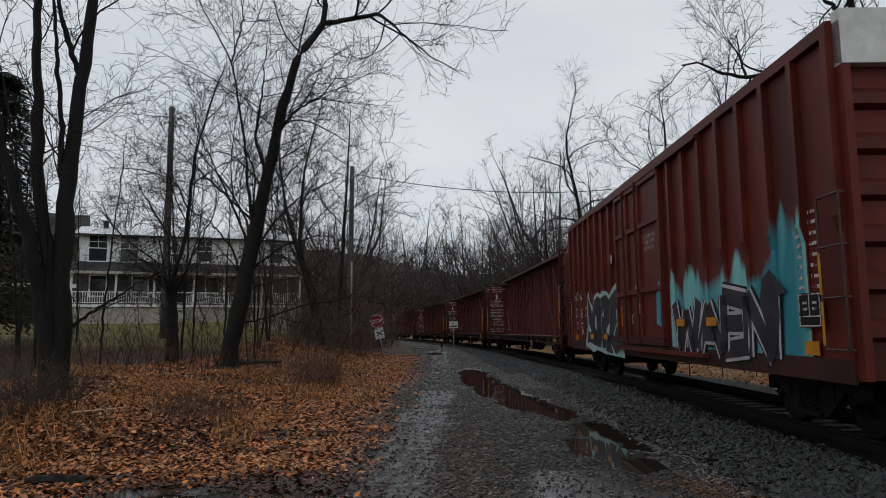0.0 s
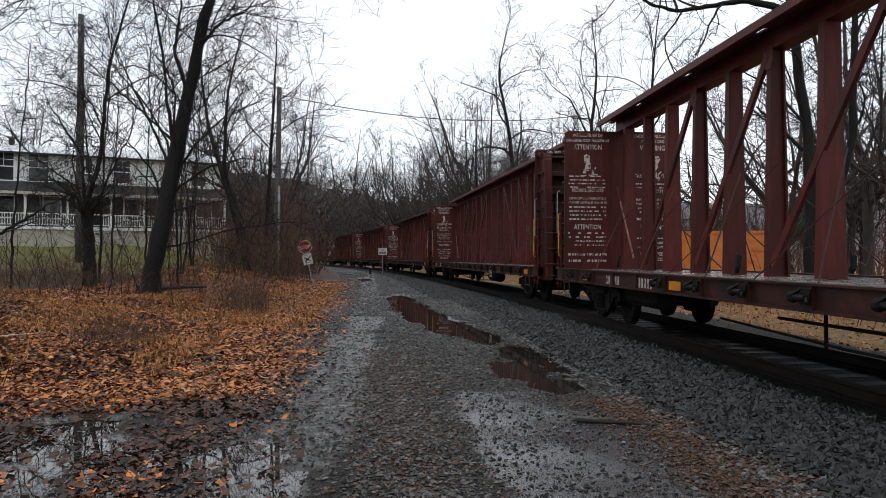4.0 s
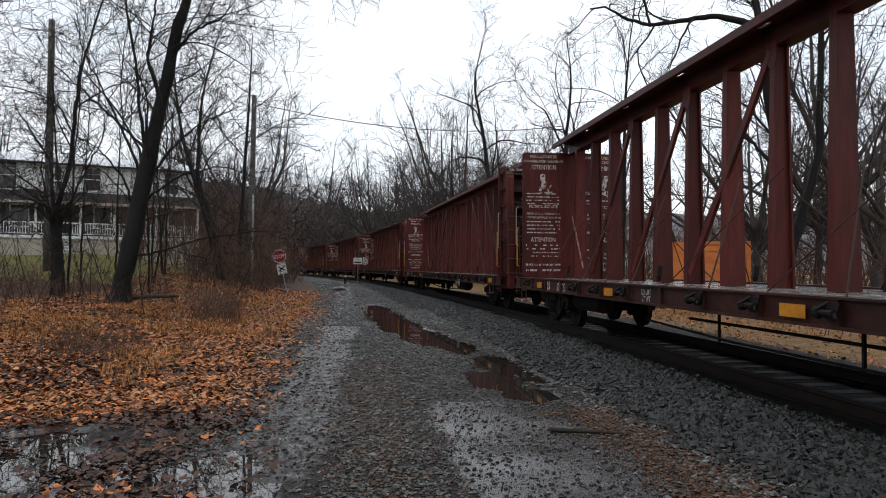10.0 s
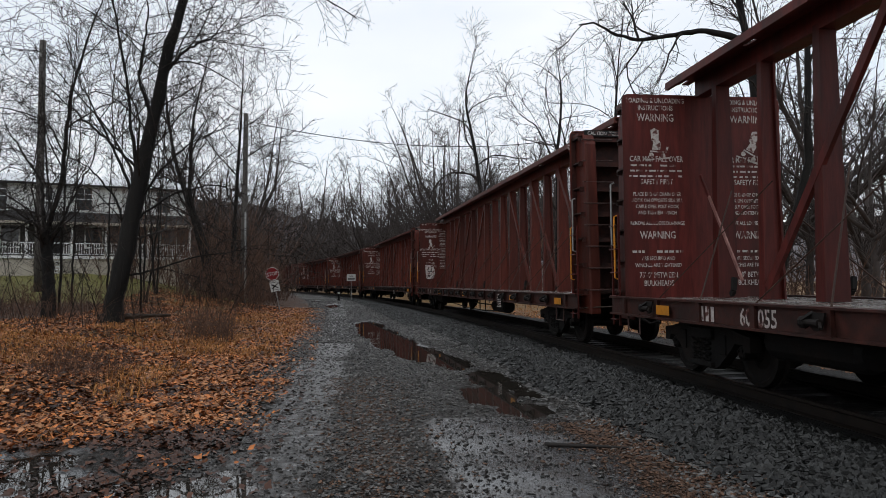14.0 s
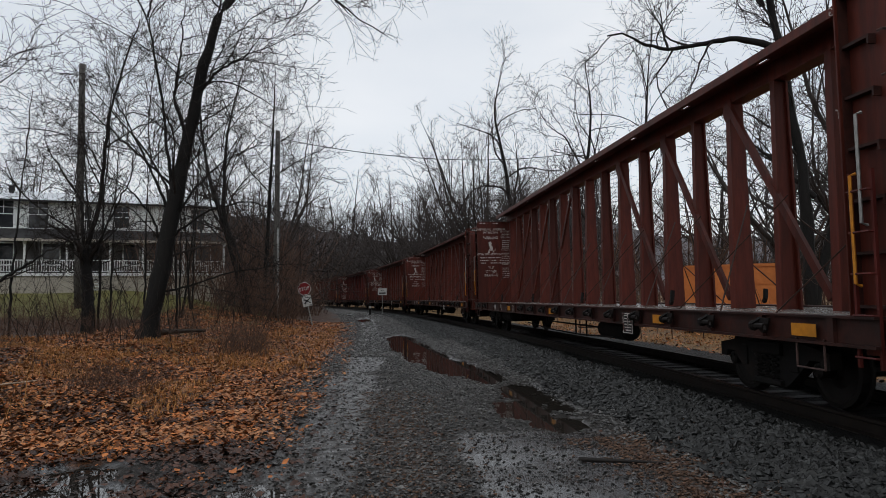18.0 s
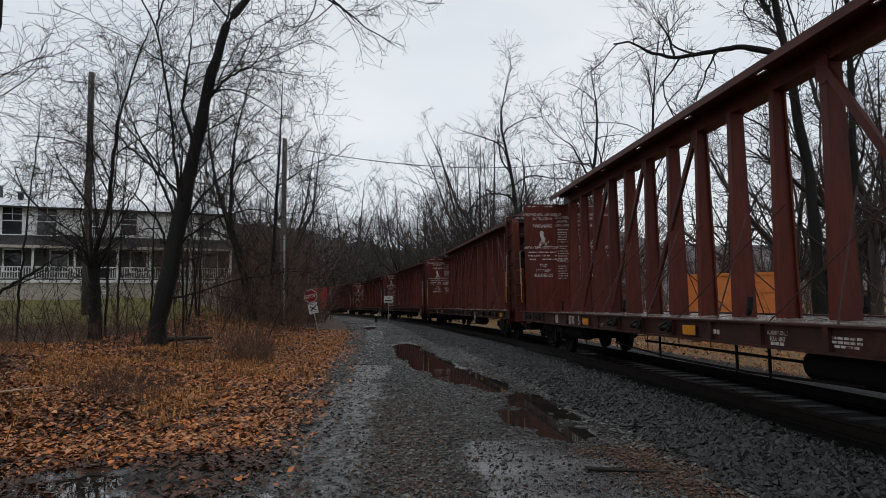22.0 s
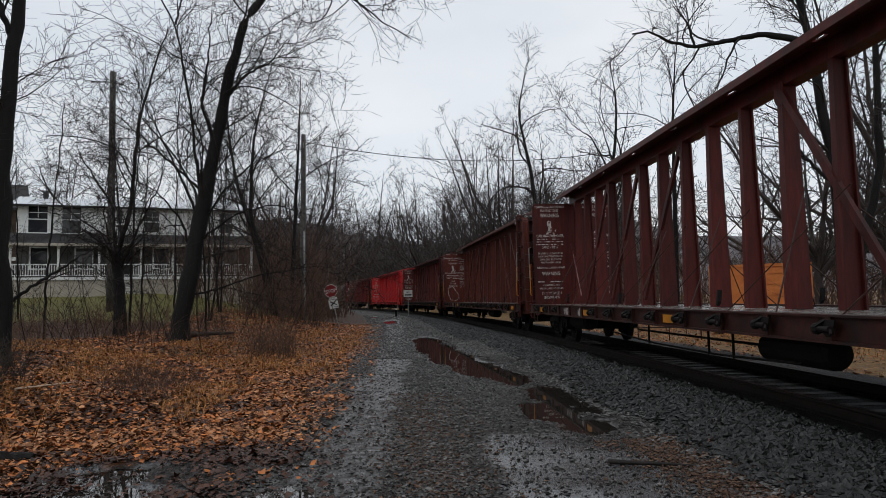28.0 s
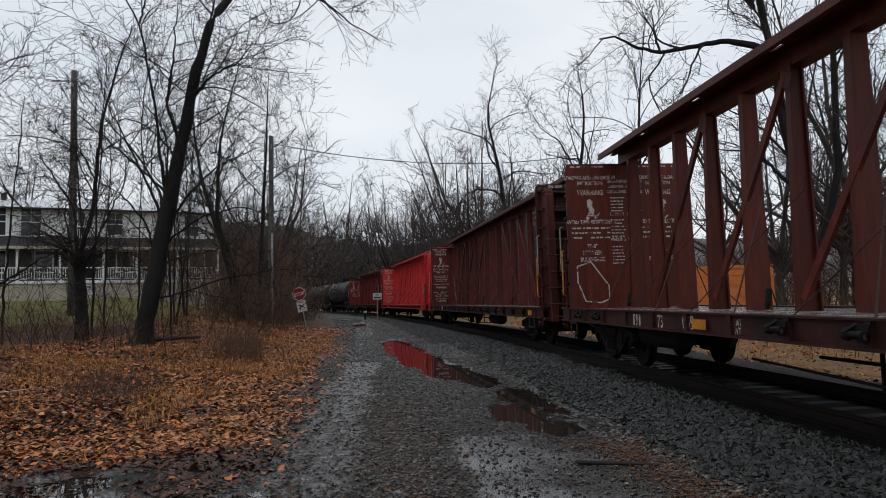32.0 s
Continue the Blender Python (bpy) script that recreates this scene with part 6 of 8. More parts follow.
leaning = [([(-7.35, 22.85, 0.1), (-6.6, 23.07, 4.7), (-5.87, 23.27, 8.8), (-5.3, 23.4, 11.3), (-4.4, 23.6, 12.7)], 0.31, 0.12, 0.22),
           ([(-4.4, 23.6, 12.7), (-3.45, 23.75, 12.9), (-2.3, 22.9, 12.7), (-0.73, 21.5, 10.65)], 0.10, 0.012, 0.1),
           ([(-4.4, 23.6, 12.7), (-4.35, 23.6, 13.6), (-4.1, 23.65, 16.2)], 0.11, 0.03, 0.1)]
leaning += [([(-6.6, 23.07, 4.7), (-6.95, 23.0, 8.2), (-7.4, 22.85, 11.0), (-8.7, 22.4, 13.4)], 0.06, 0.012, 0.2),
            ([(-7.4, 22.85, 11.0), (-7.1, 22.9, 12.45), (-7.2, 22.9, 14.5)], 0.035, 0.01, 0.1),
            ([(-6.25, 23.1, 7.2), (-6.6, 23.0, 8.3), (-6.35, 22.9, 9.8), (-6.2, 22.8, 11.6)], 0.055, 0.012, 0.2),
            ([(-6.62, 23.0, 4.2), (-5.9, 23.0, 5.4), (-4.93, 23.1, 6.35), (-3.75, 23.2, 6.95)], 0.05, 0.010, 0.15),
            ([(-6.84, 23.0, 2.9), (-7.16, 22.9, 4.35), (-7.9, 22.8, 5.35), (-9.0, 22.7, 6.0)], 0.05, 0.010, 0.15),
            ([(-6.82, 23.0, 3.6), (-5.5, 22.9, 4.64), (-4.27, 22.8, 4.92), (-2.76, 22.7, 4.45)], 0.045, 0.009, 0.2),
            ([(-6.71, 23.0, 4.6), (-7.56, 22.8, 6.63), (-8.29, 22.7, 8.14), (-8.67, 22.6, 9.4)], 0.05, 0.010, 0.15),
            ([(-6.6, 23.05, 5.4), (-7.37, 23.1, 6.17), (-8.47, 23.2, 7.2), (-9.95, 23.3, 8.45)], 0.05, 0.010, 0.15),
            ([(-6.98, 22.95, 2.0), (-6.1, 22.9, 2.15), (-4.74, 22.8, 2.6), (-2.8, 22.7, 2.85)], 0.035, 0.008, 0.2),
            ([(-5.93, 23.25, 8.5), (-5.2, 23.2, 9.4), (-4.34, 23.2, 9.85), (-3.8, 23.2, 10.6)], 0.06, 0.012, 0.1)]
tree((-7.35, 22.85, 0.3), leaning, 11, dict(SPEC, stout=0.011, angle=(0.6, 1.25), lift=0.02, up=0.02), "large bare tree with a dark leaning trunk on the leafy verge", 3, 13, 4.0)
tree((-10.35, 26.0, 0.5), [([(-10.35, 26.0, 0.1), (-10.41, 26.0, 2.1), (-10.5, 26.0, 3.7)], 0.25, 0.17, 0.7),
                          ([(-10.5, 26.0, 3.65), (-10.05, 26.0, 5.1), (-9.94, 26.0, 6.4), (-9.8, 26.0, 8.3), (-9.45, 26.0, 9.9), (-8.7, 26.0, 12.2)], 0.09, 0.02, 0.15),
                          ([(-10.46, 26.0, 3.3), (-10.72, 26.0, 5.5), (-11.4, 25.9, 6.6), (-11.9, 25.8, 7.6)], 0.07, 0.012, 0.15),
                          ([(-10.4, 26.0, 3.0), (-9.7, 26.1, 4.7), (-9.07, 26.2, 6.15), (-8.8, 26.2, 7.4)], 0.06, 0.012, 0.15)],
     19, dict(SPEC, least=0.0085, angle=(0.6, 1.2), lift=0.02, up=0.02), "bare tree with a stout dark bole and thin crooked stems", 3, 11, 3.4)
multi = tree((-7.93, 13.9, 0.6), [([(-7.93, 13.9, 0.3), (-8.31, 13.67, 3.4), (-8.69, 13.43, 4.6), (-8.95, 13.27, 5.7), (-9.17, 13.11, 7.2)], 0.20, 0.06, 0.3),
                          ([(-7.94, 13.9, 0.3), (-8.1, 13.8, 3.3), (-8.37, 13.64, 5.0), (-8.47, 13.57, 7.4), (-8.49, 13.56, 10.5)], 0.18, 0.05, 0.3),
                          ([(-7.85, 13.92, 0.3), (-7.9, 13.92, 3.3), (-7.87, 13.93, 5.1), (-7.75, 14.0, 7.05), (-7.6, 14.08, 8.85), (-7.49, 14.14, 12.0)], 0.23, 0.06, 0.3),
                          ([(-7.75, 14.0, 7.05), (-8.06, 13.82, 8.0), (-8.34, 13.65, 9.4)], 0.07, 0.025, 0.2),
                          ([(-7.89, 13.92, 3.9), (-8.08, 13.81, 6.5), (-8.32, 13.67, 9.2)], 0.07, 0.025, 0.2),
                          ([(-7.85, 13.94, 1.7), (-7.2, 14.29, 2.3), (-6.54, 14.6, 2.8), (-6.03, 14.82, 3.1)], 0.04, 0.01, 0.2)],
     12, dict(SPEC, stout=0.0085, least=0.0068, kids=5), "bare tree with several dark stems from one foot", 3, 8, 2.3)
multi.location.x += 0.03
tree((-7.77, 43.3, 0.9), [([(-7.77, 43.31, 0.3), (-9.03, 43.06, 5.3), (-10.17, 42.81, 9.2), (-10.67, 42.69, 12.7), (-10.94, 42.62, 15.5)], 0.21, 0.02, 0.3),
                          ([(-7.77, 43.31, 0.3), (-8.43, 43.18, 4.3), (-9.36, 42.99, 6.8), (-9.2, 43.03, 11.7), (-8.04, 43.26, 16.8)], 0.19, 0.02, 0.3)],
     13, dict(SPEC, least=0.011), "twin-stemmed bare tree leaning beside the house", 3, 13, 4.4, twig=M_TWIG)
tree((-7.77, 48.4, 0.8), [([(-7.77, 48.38, 0.2), (-7.45, 48.43, 7.3), (-7.13, 48.48, 13.4), (-6.96, 48.5, 18.0)], 0.20, 0.02, 0.35)],
     14, dict(SPEC, least=0.011, angle=(0.7, 1.25), wig=0.17), "slender bare tree with a rounded crown behind the pole", 3, 14, 4.6, twig=M_TWIG)
tree((14.92, 22.5, 0.1), [([(14.95, 22.5, -0.2), (14.85, 22.55, 5.8), (14.4, 22.85, 10.3), (13.9, 23.15, 15.4)], 0.25, 0.08, 0.4),
                          ([(14.35, 22.9, 10.4), (13.15, 23.6, 11.0), (11.1, 24.6, 10.85), (10.2, 25.0, 11.2), (9.6, 25.2, 11.75), (9.0, 25.45, 11.7)], 0.13, 0.03, 0.3),
                          ([(11.08, 24.62, 10.9), (10.85, 24.73, 11.9), (10.41, 24.91, 12.6)], 0.05, 0.015, 0.1),
                          ([(13.98, 23.1, 12.0), (13.71, 23.26, 12.9), (12.95, 23.69, 14.0)], 0.10, 0.03, 0.1),
                          ([(15.11, 22.37, 4.9), (14.31, 22.9, 6.0), (13.45, 23.41, 7.1)], 0.10, 0.03, 0.4),
                          ([(14.92, 22.5, 1.0), (15.94, 21.79, 5.7), (16.02, 21.74, 11.4), (15.83, 21.88, 15.0)], 0.18, 0.05, 0.35)],
     15, dict(SPEC, wig=0.28), "big bare tree with a long crooked limb over the line", 3, 9, 3.8)
tree((12.8, 60.7, 0.1), [([(12.8, 60.66, -0.1), (12.29, 60.77, 8.0), (11.5, 60.92, 14.2), (10.62, 61.08, 18.4), (11.77, 60.87, 23.0)], 0.32, 0.02, 0.36)],
     16, dict(SPEC, least=0.014, wig=0.27, angle=(0.5, 1.05), stout=0.022, kids=6), "tall bare tree standing above the others", 3, 13, 6.2)
tree((13.5, 42.9, 0.1), [([(13.47, 42.94, -0.1), (13.58, 42.9, 6.0), (13.55, 42.91, 9.7), (13.92, 42.79, 13.3), (13.64, 42.88, 17.0)], 0.23, 0.018, 0.35),
                         ([(13.55, 42.91, 9.0), (12.3, 43.1, 11.8), (11.2, 43.3, 12.6), (10.6, 43.4, 13.6)], 0.08, 0.012, 0.3)],
     17, dict(SPEC, least=0.012, wig=0.28, angle=(0.5, 1.1), stout=0.022, kids=6), "bare tree with crooked limbs beyond the line", 3, 11, 5.2)
tree((14.2, 35.2, 0.1), [([(14.19, 35.25, -0.1), (14.3, 35.21, 5.2), (14.42, 35.16, 11.2), (14.85, 34.98, 16.0)], 0.16, 0.015, 0.35)],
     18, dict(SPEC, least=0.010, angle=(0.35, 0.7), up=0.2), "slim bare tree beyond the line", 3, 13, 4.5)


def wood(seed, height, label, group="woods beyond the line"):
    """One wild tree of the woods, at the origin: a short bole and a fan of rising limbs."""
    rng = np.random.RandomState(seed)
    lean = rng.normal(0, 0.09, 2)
    fork = rng.uniform(0.14, 0.3) * height
    a = np.array([lean[0] * fork, lean[1] * fork, fork])
    stems = [([(0, 0, -0.4), tuple(a * 0.5), tuple(a * 1.02)], 0.0125 * height + 0.03, 0.010 * height + 0.02, 0.6)]
    k, d0 = rng.randint(4, 7), rng.uniform(0, 6.28)
    for c in range(k):
        d = d0 + 6.28 * c / k + rng.normal(0, 0.3)
        out = height * rng.uniform(0.28, 0.56) * (0.25 if c == 0 else 1)
        top = height * (1.0 - 0.7 * (out / height) + rng.uniform(-0.06, 0.04))
        o = np.array([math.cos(d), math.sin(d), 0])
        foot = a * rng.uniform(0.75, 1.35)
        mid = foot + o * out * 0.56 + np.array([0, 0, (top - foot[2]) * 0.42]) + rng.normal(0, 0.02 * height, 3)
        tip = foot + o * out + np.array([0, 0, top - foot[2]])
        stems.append(([tuple(foot), tuple(foot * 0.5 + mid * 0.5), tuple(mid), tuple(mid * 0.45 + tip * 0.55 + np.array([0, 0, 0.02 * height])), tuple(tip)], 0.0078 * height + 0.015, 0.016, 0.14))
    return tree((0, 0, 0), stems, seed, dict(SPEC, least=0.015, kids=5, angle=(0.45, 0.95), up=0.04, wig=0.16, lift=0.03, taper=0.55), label, 3, 8, height * 0.27, group, twig=M_HAZETWIG, bark=M_HAZETWIG)


def woods():
    rng = random.Random(21)
    kinds = [wood(40 + k, (14, 17, 20, 15, 18, 12)[k], ("bare tree of the wet winter woods", "forked bare tree of the winter woods", "tall bare tree of the winter woods", "spreading bare tree of the winter woods", "leaning bare tree of the winter woods", "young bare tree of the winter woods")[k]) for k in range(6)]
    used = [False] * 6
    spots = []
    for s in np.arange(18, 190, 5.5):                            # beyond the line
        for off in (9, 15, 23):
            if rng.random() < 0.62:
                q = track(s + rng.uniform(-2.5, 2.5), off + rng.uniform(-2, 3)).translation
                if off < 12 and s < 34:
                    continue
                spots.append((q.x, q.y))
    for s in np.arange(80, 170, 6):                              # inside the bend, past the crossing
        for off in (-7, -13, -20):
            if rng.random() < 0.6:
                q = track(s + rng.uniform(-2, 2), off + rng.uniform(-2.5, 2)).translation
                spots.append((q.x, q.y))
    for k in range(11):                                          # deep in the woods beyond the line
        a, d = radians(rng.uniform(14, 48)), rng.uniform(42, 80)
        spots.append((d * math.sin(a), d * math.cos(a)))
    for s in np.arange(85, 150, 7):                              # close past the crossing
        q = track(s + rng.uniform(-2, 2), 6.5 + rng.uniform(0, 4)).translation
        spots.append((q.x, q.y))
    for k in range(5):                                           # the near edge of the woods, past the container
        a, d = radians(rng.uniform(22, 50)), rng.uniform(30, 48)
        spots.append((d * math.sin(a), d * math.cos(a)))
    for k in range(14):                                          # behind the house
        spots.append((rng.uniform(-60, -8), rng.uniform(66, 92)))
    for k in range(4):                                           # round the pole and the bend
        spots.append((rng.uniform(-13, -7.5), rng.uniform(54, 66)))
    for k in range(26):                                          # the far side of the bend, past the tall trees
        a, d = radians(rng.uniform(0, 23)), rng.uniform(64, 100)
        spots.append((d * math.sin(a), d * math.cos(a)))
    spots = [(x, y) for x, y in spots if abs(x - float(track_x(y))) > 5 and not (math.hypot(x, y) < 60 and 2 < math.degrees(math.atan2(x, y)) < 25)]
    for n, (x, y) in enumerate(spots):
        k = rng.randrange(6)
        m = pose(x, y, float(ground_z(x, y)) - 0.02, 0, 0, rng.uniform(0, 360)) @ Matrix.Scale(1.0, 4)
        if not used[k]:
            kinds[k].matrix_basis = m
            used[k] = True
        else:
            sc = rng.uniform(0.8, 1.15) * (1.0 + 0.35 * float(smooth(y, 75, 110)))
            if -14 < math.degrees(math.atan2(x, y)) < -7.5 and n % 2:    # thinner woods behind the pole
                continue
            c = copy_thing(kinds[k], m)
            c.scale = (sc, sc, sc)


woods()


def young_trees():
    rng = random.Random(33)
    kinds = []
    for k in range(4):
        r = np.random.RandomState(60 + k)
        h = (9.5, 11.5, 8.0, 12.5)[k]
        lean = r.normal(0, 0.07, 2) * h
        stems = [([(0, 0, -0.3), (lean[0] * 0.2, lean[1] * 0.2, h * 0.3), (lean[0] * 0.6, lean[1] * 0.6, h * 0.65), (lean[0], lean[1], h)], 0.052, 0.012, 0.12)]
        if k % 2:
            stems.append(([(0.1, 0, -0.3), (0.5, 0.3, h * 0.3), (1.0, 0.4, h * 0.8)], 0.06, 0.01, 0.2))
        kinds.append(tree((0, 0, 0), stems, 60 + k, dict(SPEC, least=0.0085, kids=6, angle=(0.6, 1.2), up=0.02, lift=0.035), ("slender bare young tree in the brush", "bare double-stemmed young tree in the brush")[k % 2], 3, 8, 3.2, "young trees along the verge", "young_tree"))
    spots = ((-13.6, 27.0), (-11.0, 28.5), (-8.2, 29.4), (-15.2, 24.5), (-12.2, 33.0), (-9.8, 35.5), (-18.8, 35.0), (-13.0, 22.0), (-20.5, 29.0), (-10.5, 40.5), (-10.2, 31.5))
    for n, (x, y) in enumerate(spots):
        m = pose(x, y, float(ground_z(x, y)), 0, 0, rng.uniform(0, 360))
        if n < 4:
            kinds[n].matrix_basis = m
        else:
            copy_thing(kinds[n % 4], m)


young_trees()


def thicket(name, label, x0, x1, y0, y1, count, height, seed, material, inside=lambda x, y: True, kids=4, r=0.008):
    """Undergrowth: many thin crooked stems with side shoots."""
    rng = np.random.RandomState(seed)
    lines = []
    for k in range(count):
        x, y = rng.uniform(x0, x1), rng.uniform(y0, y1)
        if not inside(x, y):
            continue
        h = height * rng.uniform(0.45, 1.2)
        p = np.array([x, y, float(ground_z(x, y)) - 0.03])
        q, qr = branch(rng, p, unit(np.array([rng.normal(0, 0.25), rng.normal(0, 0.25), 1])), h, r * (0.6 + h * 0.3), 0.12, 0.03, 5)
        lines.append((q, qr, 3))
        for c in range(kids):
            u = rng.randint(1, 5)
            d = unit(np.array([rng.normal(0, 0.7), rng.normal(0, 0.7), rng.uniform(0.2, 1)]))
            s, sr = branch(rng, q[u], d, h * rng.uniform(0.2, 0.5), r * 0.55, 0.18, 0.02, 3)
            lines.append((s, sr, 3))
    v, f = tube_arrays(lines)
    return tagged(new(name, raw_mesh(name, v, f, material)), label, "undergrowth", kind="stuff")


verge = lambda x, y: road_left(y) - x > 1.6 + 0.6 * math.sin(y * 0.9)
thicket("saplings", "thin bare saplings along the verge", -16, -4.4, 20, 31, 60, 3.2, 51, M_TWIG, verge, 10, 0.009)
thicket("saplings", "thin bare saplings below the house", -22, -8.0, 30, 42, 34, 3.2, 52, M_TWIG, lambda x, y: True, 9, 0.011)
thicket("brush", "brown winter brush behind the road verge", -14, -3.4, 18, 30, 260, 1.0, 53, M_BRUSH, verge, 5, 0.008)
thicket("brush", "dense red-brown brush beside the stop sign", -9.5, -4.6, 38, 60, 700, 2.8, 54, M_BRUSH, lambda x, y: road_left(y) - x > 0.9, 6, 0.011)
thicket("brush", "tangled saplings behind the utility pole", -15, -6.0, 41, 62, 170, 6.0, 55, M_BRUSH, lambda x, y: True, 9, 0.013)
thicket("brush", "low brown thorn bush on the verge", -4.6, -3.2, 19.5, 23, 160, 1.0, 56, M_BRUSH, verge, 6, 0.008)
thicket("brush", "brown winter brush beyond the line", 10, 26, 14, 50, 420, 2.2, 57, M_BRUSH, lambda x, y: x - float(track_x(y)) > 5 and not (10.5 < x < 17.5 and 22 < y < 31), 6, 0.012)
thicket("brush", "brown winter brush along the far woods", -30, 26, 60, 150, 1200, 3.4, 58, M_HAZEBRUSH, lambda x, y: abs(x - float(track_x(y))) > 6, 5, 0.018)
thicket("brush", "tall brown brush deep beyond the line", 17, 62, 12, 78, 480, 3.4, 66, M_BRUSH, lambda x, y: x - float(track_x(y)) > 9, 6, 0.02)
thicket("brush", "dense brown woodland brush behind the container", 14, 36, 33, 62, 300, 5.4, 68, M_BRUSH, lambda x, y: x - float(track_x(y)) > 9, 11, 0.026)
thicket("brush", "tall rust-brown saplings between the house and the pole", -15, -5.6, 46, 68, 300, 7.0, 69, M_BRUSH, lambda x, y: road_left(y) - x > 1.5, 11, 0.012)
thicket("brush", "brown woodland edge close beyond the line", -12, 24, 40, 150, 1000, 3.2, 70, M_HAZEBRUSH, lambda x, y: 6 < x - float(track_x(y)) < 17, 7, 0.02)
thicket("brush", "dark winter brush along the foot of the lawn", -26, -7.5, 23, 34, 760, 1.2, 74, M_BRUSH, verge, 6, 0.009)
thicket("brush", "heap of dead brush on the verge", -8.3, -6.2, 9.8, 13.0, 260, 0.85, 67, M_DEADWOOD, lambda x, y: (x + 7.2) ** 2 / 1.2 + (y - 11.3) ** 2 / 2.6 < 1, 8, 0.007)
thicket("brush", "small dark brush clump in the leaves", -5.0, -3.8, 11.2, 13.2, 200, 0.55, 59, M_BRUSH, lambda x, y: True, 5, 0.004)


def grass(name, label, x0, x1, y0, y1, count, length, seed, inside):
    rng = np.random.RandomState(seed)
    x, y = rng.uniform(x0, x1, count), rng.uniform(y0, y1, count)
    ok = inside(x, y)
    x, y = x[ok], y[ok]
    n = len(x)
    z = ground_z(x, y) - 0.01
    a, ln = rng.uniform(0, 6.28, n), length * rng.uniform(0.5, 1.2, n)
    lean = rng.uniform(0.3, 1.5, n) * ln
    w = 0.004 + 0.004 * rng.rand(n)
    c, s = np.cos(a), np.sin(a)
    rows = []
    for along, across, up in ((0, 1, 0), (0, -1, 0), (0.4, -0.8, 0.6), (0.4, 0.8, 0.6), (1, -0.2, 0.66), (1, 0.2, 0.66)):
        rows.append(np.stack([x + c * lean * along - s * w * across, y + s * lean * along + c * w * across, z + ln * up], -1))
    V = np.stack(rows, 1).reshape(-1, 3)
    o = (np.arange(n) * 6)[:, None, None]
    F = (o + np.array([(0, 1, 2, 3), (3, 2, 4, 5)])[None]).reshape(-1, 4)
    return tagged(new(name, raw_mesh(name, V, F, M_STRAW)), label, "dry grass", kind="stuff")


grass("dry_grass", "bleached straw grass at the edge of the lane", -7, -1.2, 16, 36, 8500, 0.27, 61, lambda x, y: (0.25 + 0.3 * np.sin(y * 2.1) < road_left(y) - x) & (road_left(y) - x < 4.2) & (np.sin(x * 2.9 + 1) + np.sin(y * 1.3 + x * 0.6) > -0.2))
grass("dry_grass", "ochre straw tufts among the fallen leaves", -13, -3.0, 8.0, 24, 30000, 0.19, 62, lambda x, y: np.sin(x * 1.7) + np.sin(y * 0.9 + x) + 0.8 * bumps(x, y, 2.5, 16) > 0.25)
grass("dry_grass", "tall pale stalks beside the brush heap", -6.9, -4.6, 8.4, 10.8, 150, 0.62, 64, lambda x, y: x < 0)
grass("dry_grass", "tan dead grass and leaves beyond the line", 7.5, 20, 8, 45, 16000, 0.16, 63, lambda x, y: (x - track_x(y) > 2.6) & (np.sin(x * 1.9 + y * 0.4) + np.sin(y * 1.1 - x) > -0.3))


